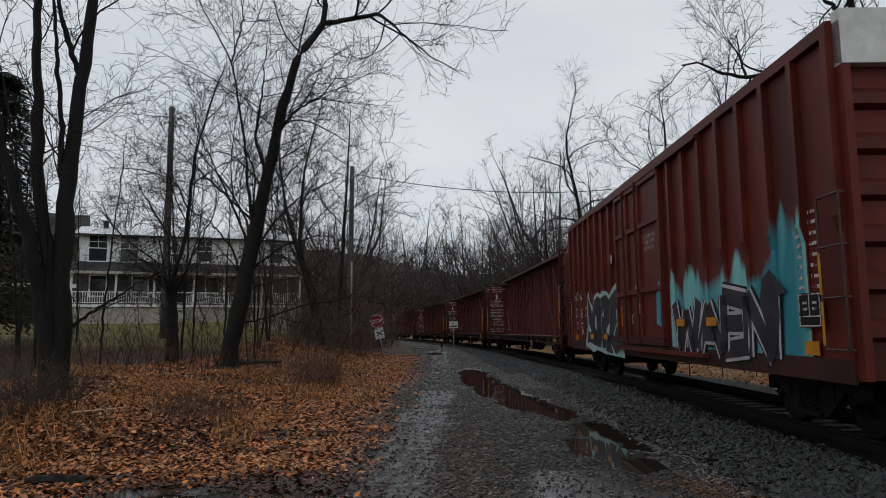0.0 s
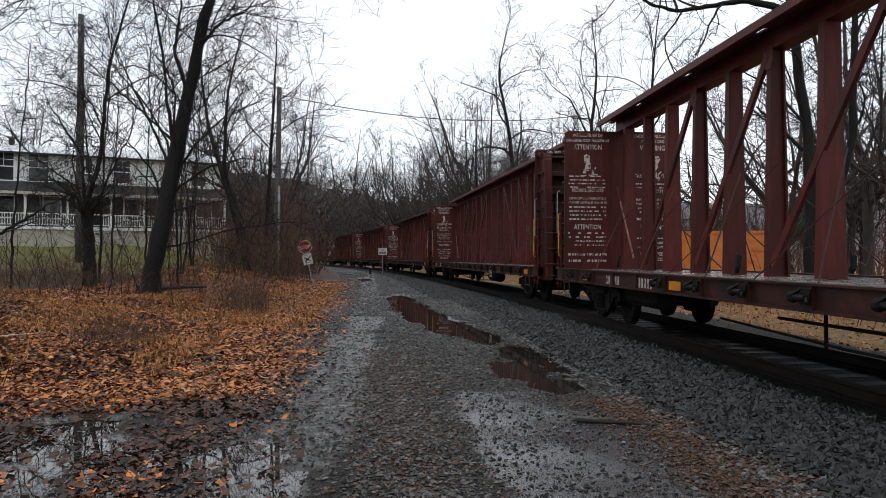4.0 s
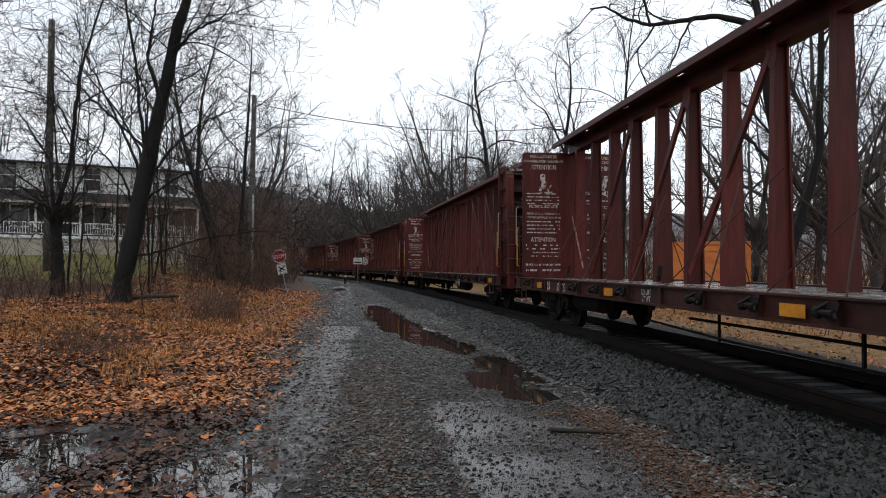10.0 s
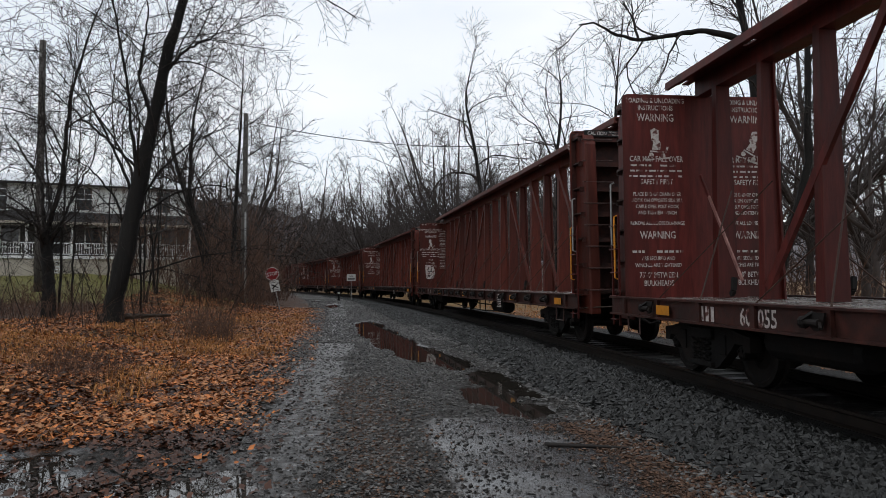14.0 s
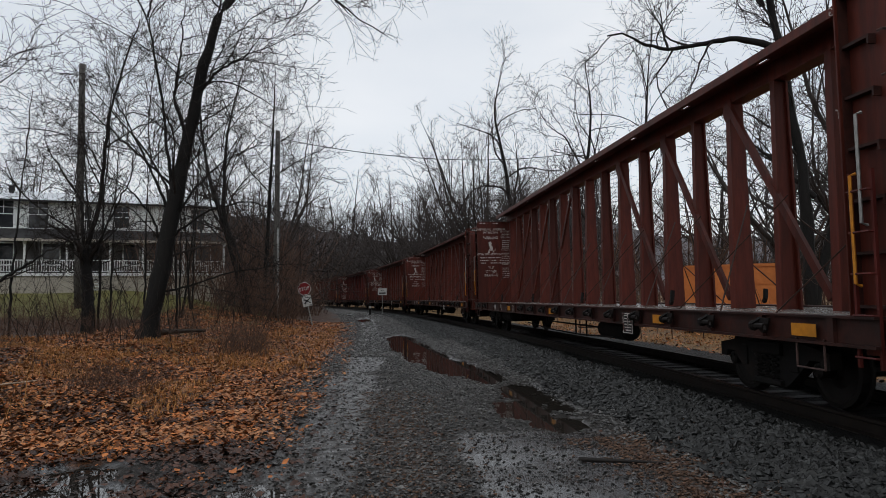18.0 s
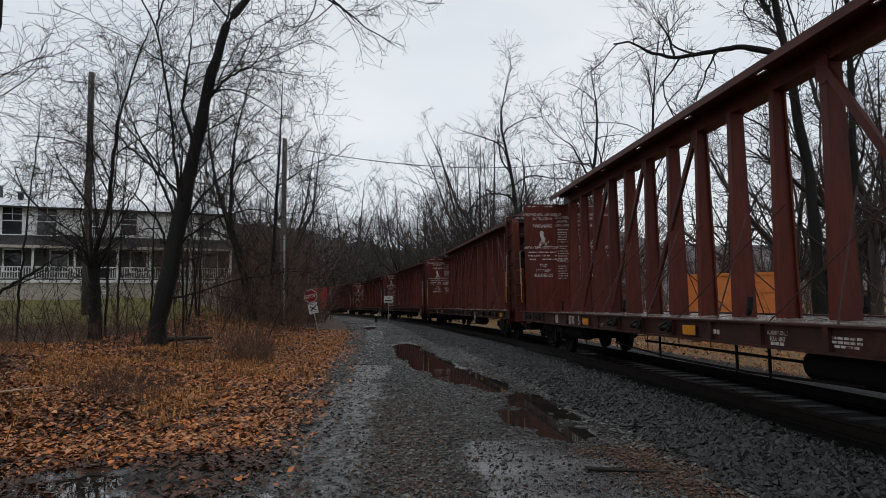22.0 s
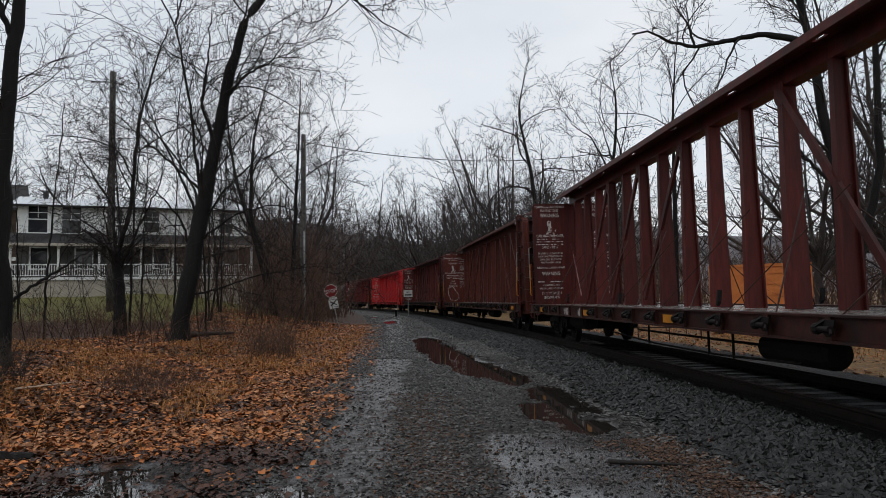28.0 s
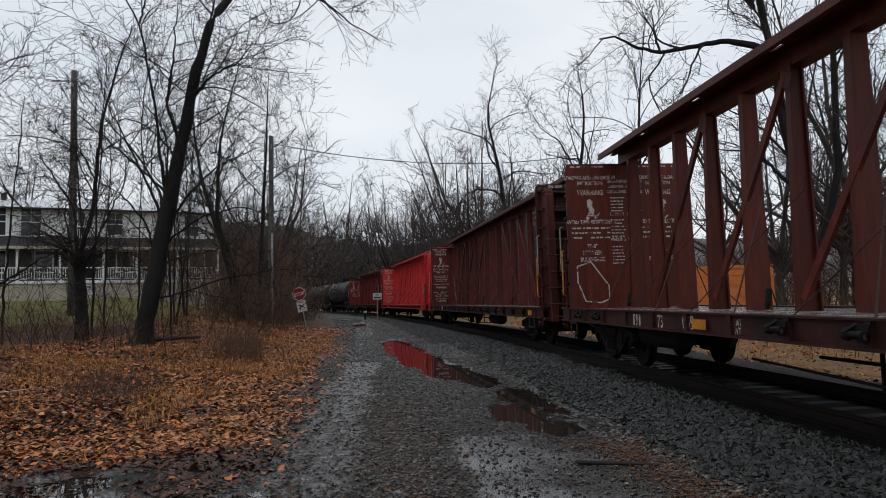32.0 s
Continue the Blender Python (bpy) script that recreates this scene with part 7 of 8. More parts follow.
def leaf_litter():
    rng = np.random.RandomState(71)
    n = 240000
    y = 4.2 + 40 * rng.rand(n) ** 2.1
    ub = -0.7 + 10 * rng.rand(n) ** 1.15
    x = road_left(y) - ub
    wob = 0.35 * bumps(x, y, 1.1, 7) + 0.2 * bumps(x, y, 3.5, 8)
    keep = rng.rand(n) < np.clip(0.05 + smooth(ub + wob, -0.4, 0.9) * np.where(y + 1.3 * wob < 7.7, 0.03 + 0.3 * smooth(bumps(x, y, 3.2, 17), 0.15, 0.5) + 0.3 * smooth(0.5 - np.abs(x + 1.95) + 0.3 * wob, 0, 0.3) + 0.93 * smooth(ub + 1.2 * wob, 1.4, 2.9), 1), 0, 1)
    x, y = x[keep], y[keep]
    ex = rng.uniform(-1.2, 4.0, 110)
    ey = 4.5 + 16 * rng.rand(110) ** 1.6
    bx, by = np.concatenate([rng.normal(2.95, 0.3, 600), rng.normal(0.3, 0.4, 300)]), np.concatenate([4.6 + 3.0 * rng.rand(600), 4.6 + 6.0 * rng.rand(300)])
    fy = rng.uniform(7, 36, 9000)
    fx = track_x(fy) + 2.5 + 8 * rng.rand(9000) ** 1.3
    x, y = np.concatenate([x, fx, ex, bx]), np.concatenate([y, fy, ey, by])
    n = len(x)
    z = np.maximum(ground_z(x, y), np.where(y < 33, -0.022, -9)) + 0.002 + 0.03 * rng.rand(n)
    a, size = rng.uniform(0, 6.28, n), (0.011 + 0.034 * rng.rand(n) ** 1.8) * (1 + 0.012 * y)
    size[-1010:] *= 0.45
    tip, roll = rng.normal(0, 0.6, n), rng.normal(0, 0.6, n)
    ang = np.arange(8) * (2 * np.pi / 8)
    rad = np.array([1.25, 0.75, 1.05, 0.72, 0.92, 0.72, 1.05, 0.75])          # lobes and notches
    rad = rad[None] * rng.uniform(0.6, 1.25, (n, 8))
    u = rad * np.cos(ang)[None] * size[:, None] * 1.05
    v = rad * np.sin(ang)[None] * size[:, None] * 0.9
    w = 0.34 * size[:, None] * (rad ** 2) * rng.uniform(0, 1, (n, 1)) * (0.5 + 0.5 * np.cos(ang * 2 + 1)[None])
    c, s = np.cos(a)[:, None], np.sin(a)[:, None]
    px = x[:, None] + u * c - v * s
    py = y[:, None] + u * s + v * c
    pz = z[:, None] + w + u * np.sin(tip)[:, None] * 0.6 + v * np.sin(roll)[:, None] * 0.6 + 0.25 * size[:, None]
    V = np.stack([px, py, pz], -1)
    tone = rng.rand(n) + 0.25 * bumps(x, y, 2.2, 15) - 0.7 * (1 - smooth(y + 1.3 * bumps(x, y, 1.6, 20), 6.6, 8.9)) * (road_left(y) - x < 2.4) * (x < -0.9) - 1.2 * ((x > -0.9) & (x < 4.6) & (y < 13))
    for pick, material, label in ((tone < 0.28, M_LEAFDARK, "sodden dark brown fallen leaves on the verge"), ((tone >= 0.28) & (tone < 0.74), M_LEAF, "wet brown and orange fallen leaves on the verge"), (tone >= 0.74, M_LEAFPALE, "pale pinkish tan fallen leaves on the verge")):
        k = int(pick.sum())
        F = (np.arange(k) * 8)[:, None] + np.arange(8)[None]
        tagged(new("fallen_leaves", raw_mesh("fallen_leaves", V[pick].reshape(-1, 3), F, material)), label, "leaves", kind="stuff")


leaf_litter()


def stones(name, label, x, y, size, material, seed, sink=0.35):
    """Angular stones, eight faces each."""
    rng = np.random.RandomState(seed)
    n = len(x)
    z = ground_z(x, y) + size * (1 - sink) * 0.5
    octa = np.array([(1, 0, 0), (-1, 0, 0), (0, 1, 0), (0, -1, 0), (0, 0, 1), (0, 0, -1.0)])
    v = octa[None] * size[:, None, None] * rng.uniform(0.55, 1.15, (n, 6, 1)) + rng.normal(0, 0.22, (n, 6, 3)) * size[:, None, None]
    v[:, :, 0] *= 1.3
    v[:, :, 1] *= 0.9
    v[:, :, 2] *= 0.6
    a = rng.uniform(0, 6.28, n)
    c, s = np.cos(a)[:, None], np.sin(a)[:, None]
    V = np.stack([x[:, None] + v[:, :, 0] * c - v[:, :, 1] * s, y[:, None] + v[:, :, 0] * s + v[:, :, 1] * c, z[:, None] + v[:, :, 2]], -1).reshape(-1, 3)
    tri = np.array([(0, 2, 4), (2, 1, 4), (1, 3, 4), (3, 0, 4), (2, 0, 5), (1, 2, 5), (3, 1, 5), (0, 3, 5)])
    F = ((np.arange(n) * 6)[:, None, None] + tri[None]).reshape(-1, 3)
    return tagged(new(name, raw_mesh(name, V, F, material)), label, "gravel", kind="stuff")


def gravel():
    rng = np.random.RandomState(81)
    n = 38000
    y = 3.6 + 26 * rng.rand(n) ** 2.2
    side = -1.45 + 0.35 * rng.rand(n) - 1.25 * rng.rand(n) ** 1.15
    x = track_x(y) + side + 0.12 * bumps(y, y * 0.3, 2.0, 19)
    stones("ballast", "grey crushed stone ballast along the track", x, y, 0.014 + 0.042 * rng.rand(n) ** 1.3, M_STONE, 82, 0.0)
    n = 8000                                                    # paler, drier stones on top
    y = 3.6 + 24 * rng.rand(n) ** 2.2
    x = track_x(y) - 1.5 + 0.3 * rng.rand(n) - 1.5 * rng.rand(n) ** 1.1
    stones("ballast", "pale grey crushed stones scattered over the ballast", x, y, rng.uniform(0.011, 0.032, n), M_PALESTONE, 85, 0.05)
    y = 27 + 50 * rng.rand(15000) ** 1.3
    x = track_x(y) - 1.4 - 1.6 * rng.rand(15000)
    stones("ballast", "grey ballast along the bend of the track", x, y, rng.uniform(0.03, 0.065, 15000), M_STONE, 89, 0.2)
    n = 115000
    y = 3.8 + 24 * rng.rand(n) ** 1.9
    x = road_left(y) - 0.3 + rng.rand(n) * 5.2
    film = 1.7 * smooth(1.25 - np.abs(x - 1.85), 0, 0.45) * (1 - smooth(y, 8.0, 9.4)) + 1.6 * smooth(0.72 - np.abs(x - rut_x(y) - 0.25), 0, 0.35)
    keep = (rng.rand(n) > 0.3 + 2.2 * puddle_depth(x, y)) & (rng.rand(n) > 0.5 * film)
    x, y = x[keep], y[keep]
    size = (0.005 + 0.019 * rng.rand(len(x)) ** 2.4) * (1 + 0.03 * y)
    fy = 20 + 42 * rng.rand(26000) ** 1.5                        # coarser stones up to the crossing
    fx = road_left(fy) - 0.2 + rng.rand(26000) * (track_x(fy) - 2.4 - road_left(fy))
    ok = (puddle_depth(fx, fy) < 0.3) & (rng.rand(26000) > 0.4 * smooth(0.7 - np.abs(fx - rut_x(fy)), 0, 0.4))
    stones("gravel", "wet stones of the lane towards the crossing", fx[ok], fy[ok], 0.02 + 0.03 * rng.rand(int(ok.sum())) ** 2, M_ROADSTONE, 88, 0.3)
    stones("gravel", "small wet stones of the gravel lane", x, y, size, M_ROADSTONE, 83, 0.05)
    by = 4.5 + 3.6 * rng.rand(7600)
    by[5000:] = 4.5 + 8.0 * rng.rand(2600)
    bx = np.concatenate([rng.normal(2.95, 0.34, 5000), rng.normal(0.3, 0.4, 2600)])
    stones("bark_chips", "brown bark and leaf crumbs trodden into the gravel", bx, by, 0.007 + 0.018 * rng.rand(7600) ** 2, M_DEBRIS, 87, -0.2)
    pick = rng.rand(len(x)) < 0.16
    stones("gravel", "pale chips among the wet gravel of the lane", x[pick] + 0.02, y[pick] + 0.02, size[pick] * 0.9, M_PALESTONE, 86, 0.1)
    n = 9000                                                     # chips, cinders and bark scattered over the wet patches
    y = 4.2 + 12 * rng.rand(n) ** 1.5
    x = -1.4 + rng.rand(n) * 5.2
    keep = puddle_depth(x, y) < 0.3
    x, y = x[keep], y[keep]
    stones("cinders", "black cinders and bark chips on the lane", x, y, (0.006 + 0.02 * rng.rand(len(x)) ** 3), M_CINDER, 84, 0.5)


gravel()


# ---- house ----
def house():
    left, right = Vector((-26.2, 48.3, 0)), Vector((-11.9, 53.6, 0))
    along = (right - left)
    L = along.length
    ang = math.degrees(math.atan2(along.y, along.x))
    z0, floor, eave, ridge = 1.9, 3.67, 8.68, 9.75
    D = 8.0
    h = thing("house", pose(left.x, left.y, 0, 0, 0, ang), "long white two-storey clapboard house with a full-width porch", "house")
    wins = [(0.083, 1.15, 1.85), (0.217, 1.15, 1.85), (0.558, 0.95, 1.5), (0.897, 0.95, 1.5)]
    top_z = 6.95

    def wall(b):
        cuts = sorted([(f * L - w / 2, f * L + w / 2, top_z - (0.1 if w > 1 else -0.05), top_z + hh - (0.1 if w > 1 else -0.05)) for f, w, hh in wins] + [(0.40 * L - 0.45, 0.40 * L + 0.45, 6.75, 8.5)])
        x = 0.0
        rows = int((eave - 6.2) / 0.2)
        for c0, c1, a, e in cuts + [(L, L, 0, 0)]:
            for zz0, zz1, u0, u1 in ((6.2, eave, x, c0),):
                if u1 > u0:
                    k = zz0
                    while k < zz1 - 0.01:
                        t = min(k + 0.2, zz1)
                        b.plate([(0.0, k), (0.0, t), (-0.012, t), (-0.03, k)], u1 - u0, lambda u, v, w, u0=u0: (u0 + w, u, v))
                        k = t
            if c1 > c0:
                for zz0, zz1 in ((6.2, a), (e, eave)):
                    k = zz0
                    while k < zz1 - 0.01:
                        t = min(k + 0.2, zz1)
                        b.plate([(0.0, k), (0.0, t), (-0.012, t), (-0.03, k)], c1 - c0, lambda u, v, w, u0=c0: (u0 + w, u, v))
                        k = t
            x = c1
        b.box(0, L, 0.001, 0.02, 6.2, 6.7)

    for k in range(13):
        part("porch_board", made("porch_board", lambda b: b.plate([(0.0, 0.0), (0.0, 0.195), (-0.012, 0.195), (-0.03, 0.0)], L, lambda u, v, w: (w, u, v)), M_PORCHSHADE), h, pose(0, 0, floor + 0.195 * k))
    part("front_wall", made("front_wall", wall, M_SIDING), h, label="white clapboard front")
    part("side_wall", made("side_wall", lambda b: (b.box(0, 0.2, 0.03, D, z0, eave), b.box(L - 0.2, L, 0.03, D, z0, eave), b.box(0.2, L - 0.2, D - 0.2, D, z0, eave), b.add([(0, 0.03, eave), (0, D, eave), (0, D / 2, ridge)], [(0, 1, 2)]), b.add([(L, 0.03, eave), (L, D, eave), (L, D / 2, ridge)], [(0, 1, 2)]), b.box(0.2, L - 0.2, 2.2, 2.3, floor, eave), b.box(0.2, L - 0.2, 0.04, D - 0.2, 6.25, 6.3)), M_SIDING), h)

    def roof(b):
        for y0, y1 in ((-0.45, D / 2), (D + 0.45, D / 2)):
            z_e = eave - 0.05
            b.add([(-0.4, y0, z_e), (L + 0.4, y0, z_e), (L + 0.4, y1, ridge), (-0.4, y1, ridge), (-0.4, y0, z_e + 0.12), (L + 0.4, y0, z_e + 0.12), (L + 0.4, y1, ridge + 0.12), (-0.4, y1, ridge + 0.12)],
                  [(3, 2, 1, 0), (4, 5, 6, 7), (0, 1, 5, 4), (1, 2, 6, 5), (2, 3, 7, 6), (3, 0, 4, 7)])
    part("roof", made("house_roof", roof, M_ROOF), h, label="pale standing-seam metal roof")
    for k in range(30):
        part("seam", made("roof_seam", lambda b: b.bar((0, -0.44, eave + 0.09), (0, D / 2, ridge + 0.14), 0.03, 0.04), M_ROOF), h, pose(-0.3 + k * 0.52, 0, 0))
    part("gutter", made("gutter", lambda b: b.box(-0.4, L + 0.4, -0.56, -0.46, eave - 0.08, eave + 0.05), M_SHINGLE), h)
    part("roof_vent", made("roof_vent", lambda b: (b.box(1.2, 1.5, 3.0, 3.3, ridge - 0.4, ridge + 0.35), b.box(1.12, 1.58, 2.92, 3.38, ridge + 0.36, ridge + 0.42)), M_SHINGLE), h)
    for f, w, hh in wins:
        zb = top_z - (0.1 if w > 1 else -0.05)
        win = part("window", made("window_%d" % int(w * 100), lambda b, w=w, hh=hh: (b.box(-w / 2 - 0.1, -w / 2, -0.06, 0.1, -0.1, hh + 0.1), b.box(w / 2, w / 2 + 0.1, -0.06, 0.1, -0.1, hh + 0.1), b.box(-w / 2, w / 2, -0.06, 0.1, hh, hh + 0.1), b.box(-w / 2, w / 2, -0.08, 0.1, -0.1, 0.0), b.box(-w / 2, w / 2, -0.02, 0.05, hh / 2 - 0.03, hh / 2 + 0.03)), M_TRIM), h, pose(f * L, 0, zb))
        part("pane", made("pane_%d" % int(w * 100), lambda b, w=w, hh=hh: (b.box(-w / 2, w / 2, 0.03, 0.045, 0, hh / 2 - 0.03), b.box(-w / 2, w / 2, 0.05, 0.065, hh / 2 + 0.03, hh)), M_PANE), win)
        part("muntin", made("muntin_%d" % int(w * 100), lambda b, w=w, hh=hh: (b.box(-0.015, 0.015, 0.015, 0.03, hh / 2 + 0.03, hh), b.box(-w / 2, w / 2, 0.015, 0.03, hh * 0.74, hh * 0.76)), M_TRIM), win)
    door = part("balcony_door", made("balcony_door", lambda b: (b.box(-0.55, -0.45, -0.05, 0.08, 0, 1.85), b.box(0.45, 0.55, -0.05, 0.08, 0, 1.85), b.box(-0.45, 0.45, -0.05, 0.08, 1.75, 1.85), b.box(-0.05, 0.05, -0.03, 0.06, 0, 1.75)), M_TRIM), h, pose(0.40 * L, 0, 6.75))
    part("pane", made("balcony_pane", lambda b: b.box(-0.45, 0.45, 0.062, 0.075, 0, 1.75), M_PANE), door)
    rail = part("balcony_rail", made("balcony_rail", lambda b: b.box(-0.9, 0.9, -1.0, -0.94, 0.85, 0.92), M_TRIM), h, pose(0.40 * L, 0, 6.55))
    for i in range(13):
        part("baluster", made("baluster", lambda b: b.box(-0.02, 0.02, -0.99, -0.95, 0.1, 0.85), M_TRIM), rail, pose(-0.88 + 0.15 * i, 0, 0))
    P = 2.3

    def porch_roof(b):
        b.add([(-0.4, -P - 0.3, 5.75), (L + 0.3, -P - 0.3, 5.75), (L + 0.3, -0.03, 6.65), (-0.4, -0.03, 6.65), (-0.4, -P - 0.3, 5.9), (L + 0.3, -P - 0.3, 5.9), (L + 0.3, -0.03, 6.8), (-0.4, -0.03, 6.8)],
              [(3, 2, 1, 0), (4, 5, 6, 7), (0, 1, 5, 4), (1, 2, 6, 5), (2, 3, 7, 6), (3, 0, 4, 7)])
    part("porch_roof", made("porch_roof", porch_roof, M_SHINGLE), h, label="dark shingled porch roof")
    for k in range(9):
        part("shingle_course", made("shingle_course", lambda b: b.box(-0.4, L + 0.3, 0, 0.27, 0, 0.02), M_SHINGLE), h, pose(0, -P - 0.28 + k * 0.28, 5.905 + 0.9 * k * 0.28 / (P + 0.27)))
    part("porch_fascia", made("porch_fascia", lambda b: b.box(-0.4, L + 0.3, -P - 0.36, -P - 0.305, 5.74, 5.92), M_BLOCK), h)
    part("porch_floor", made("porch_floor", lambda b: b.box(-0.2, L + 0.1, -P - 0.05, -0.04, floor - 0.18, floor), M_TRIM), h)
    part("foundation", made("foundation", lambda b: [b.box(-0.1 + 0.62 * i, 0.5 + 0.62 * i, -P + 0.05, -P + 0.25, z0 - 0.9 + 0.31 * j, z0 - 0.62 + 0.31 * j) for i in range(25) for j in range(8) if z0 - 0.62 + 0.31 * j < floor - 0.2] + [b.box(-0.1, L, -P + 0.07, 0.02, z0 - 0.9, floor - 0.2)], M_BLOCK), h, label="pale tan block foundation")
    for f in (0.0, 0.18, 0.34, 0.51, 0.645, 0.82, 1.0):
        part("porch_post", made("porch_post", lambda b: (b.box(-0.07, 0.07, -0.07, 0.07, 0, 2.1), b.box(-0.11, 0.11, -0.11, 0.11, 0, 0.18), b.box(-0.11, 0.11, -0.11, 0.11, 1.95, 2.1)), M_TRIM), h, pose(f * L, -P + 0.1, floor))

    def railing(b):
        x = 0.1
        b.box(0, L, -P + 0.06, -P + 0.12, floor + 0.82, floor + 0.89)
        b.box(0, L, -P + 0.07, -P + 0.11, floor + 0.10, floor + 0.15)
        while x < L:
            if not 0.40 * L < x < 0.47 * L:
                b.box(x, x + 0.045, -P + 0.07, -P + 0.11, floor + 0.15, floor + 0.82)
            x += 0.15
    part("porch_railing", made("porch_railing", railing, M_TRIM), h, label="white porch railing with balusters")
    for f in (0.09, 0.27, 0.60, 0.75, 0.92):
        w = part("window", made("porch_window", lambda b: (b.box(-0.6, -0.5, -0.05, 0.0, 0, 1.6), b.box(0.5, 0.6, -0.05, 0.0, 0, 1.6), b.box(-0.5, 0.5, -0.05, 0.0, 1.5, 1.6), b.box(-0.5, 0.5, -0.05, 0, 0, 0.1)), M_TRIM), h, pose(f * L, -0.035, floor + 0.6))
        part("pane", made("porch_pane", lambda b: b.box(-0.5, 0.5, -0.02, -0.005, 0.1, 1.5), M_PANE), w)
    d = part("front_door", made("front_door", lambda b: (b.box(-0.45, 0.45, -0.04, 0.0, 0, 2.0, 0.01), b.box(-0.55, -0.46, -0.05, 0, 0, 2.1), b.box(0.46, 0.55, -0.05, 0, 0, 2.1)), M_SHINGLE), h, pose(0.44 * L, -0.035, floor))
    for k in range(8):
        part("step", made("porch_step", lambda b: b.box(-0.55, 0.55, -0.15, 0.15, 0, 0.05), M_TRIM), h, pose(0.435 * L, -P - 0.25 - 0.26 * k, floor - 0.2 - 0.19 * k))
    part("stringer", made("stringer", lambda b: [b.bar((x, -P - 0.1, floor - 0.2), (x, -P - 2.2, floor - 1.75), 0.05, 0.2) for x in (0.435 * L - 0.5, 0.435 * L + 0.5)], M_TRIM), h)


house()


def brown_house():
    """A dark house up the slope, glimpsed past the conifer."""
    h = thing("house", pose(-36.0, 58.0, 0, 0, 0, 30), "dark brown clapboard house up the slope behind trees", "house")
    part("wall", made("brown_wall", lambda b: [b.box(-4.5, 4.5, -0.02 * (k % 2), 6.0, 1.0 + 0.3 * k, 1.29 + 0.3 * k) for k in range(30)], M_BROWNBOARD), h)
    part("roof", made("brown_roof", lambda b: b.plate([(-0.7, 9.9), (3.0, 12.4), (6.7, 9.9), (6.7, 10.1), (3.0, 12.6), (-0.7, 10.1)], 9.8, lambda u, v, t: (-4.9 + t, u, v)), M_SHINGLE), h)
    part("gable", made("brown_gable", lambda b: b.plate([(0.05, 10.0), (3.0, 12.1), (5.95, 10.0)], 8.6, lambda u, v, t: (-4.3 + t, u, v)), M_BROWNBOARD), h)
    for x, z in ((-2.6, 7.6), (1.4, 7.6), (3.4, 3.6)):
        w = part("window", made("brown_window", lambda b: (b.box(-0.6, -0.5, -0.12, -0.03, -0.1, 1.4), b.box(0.5, 0.6, -0.12, -0.03, -0.1, 1.4), b.box(-0.5, 0.5, -0.12, -0.03, 1.3, 1.4), b.box(-0.5, 0.5, -0.12, -0.03, -0.1, 0.0)), M_TRIM), h, pose(x, 0, z))
        part("pane", made("brown_pane", lambda b: b.box(-0.5, 0.5, -0.06, -0.04, 0, 1.3), M_PANE), w)
    part("porch_rail", made("brown_porch_rail", lambda b: b.box(-4.5, 4.5, -1.5, -1.4, 5.6, 5.9), M_TRIM), h)
    part("porch_floor", made("brown_porch_floor", lambda b: b.box(-4.5, 4.5, -1.5, -0.03, 5.0, 5.2), M_BROWNBOARD), h)
    for x in (-4.3, -1.5, 1.5, 4.3):
        part("porch_post", made("brown_porch_post", lambda b: b.box(-0.08, 0.08, -1.38, -1.22, 0.6, 4.99), M_BROWNBOARD), h, pose(x, 0, 0))


brown_house()


# ---- poles, wires and signs ----
def pole(x, y, top, r0, r1, label, lean=(0, 0)):
    z = float(ground_z(x, y))
    p = thing("utility_pole", pose(x, y, z), label, "utility pole", "utility poles")
    b = Build()
    b.tube([(lean[0] * u, lean[1] * u, (top - z) * u - 0.3 * (u == 0)) for u in (0, 0.25, 0.5, 0.75, 1.0)], [r0, r0 * 0.94 + r1 * 0.06, (r0 + r1) / 2, r0 * 0.2 + r1 * 0.8, r1], 12)
    part("shaft", b.mesh("shaft", M_POLE, True), p)
    part("cap_bracket", made("cap_bracket", lambda b: (b.box(-0.05, 0.05, -0.2, -0.11, -0.9, -0.5), b.tube([(0, -0.2, -0.55), (0.25, -0.3, -0.5)], 0.02, 5)), M_STEELPOST), p, pose(lean[0], lean[1], top - z))
    return p


pole(-6.40, 44.5, 12.5, 0.2, 0.145, "weathered wooden utility pole with a cable", (0.14, 0))
pole(-15.3, 37.1, 14.2, 0.2, 0.15, "tall dark wooden utility pole before the house")
b_ = Build()
b_.tube([(-6.24, 44.26, z) for z in np.linspace(0.4, 6.2, 5)], 0.06, 8)
tagged(new("pole_conduit", b_.mesh("conduit", M_STEELPOST, True)), "grey conduit strapped to the utility pole", "conduit")


def cable(p, q, sag, r, label):
    p, q = Vector(p), Vector(q)
    pts = [p.lerp(q, u) - Vector((0, 0, sag * 4 * u * (1 - u))) for u in np.linspace(0, 1, 25)]
    tagged(new("overhead_cable", Build().tube(pts, r, 5).mesh("overhead_cable", M_WIRE)), label, "cable")


cable((-6.26, 44.4, 12.0), (16.5, 52.5, 12.9), 1.0, 0.028, "black overhead cable crossing the railway")
cable((-6.26, 44.4, 11.9), (-15.3, 37.1, 13.4), 0.5, 0.012, "thin overhead wire between the poles")
cable((-15.3, 37.1, 13.2), (-20.5, 50.3, 8.7), 0.5, 0.012, "service wire running to the house")
cable((-15.3, 37.1, 13.6), (-42, 16, 13.6), 0.8, 0.012, "thin overhead wire along the verge")


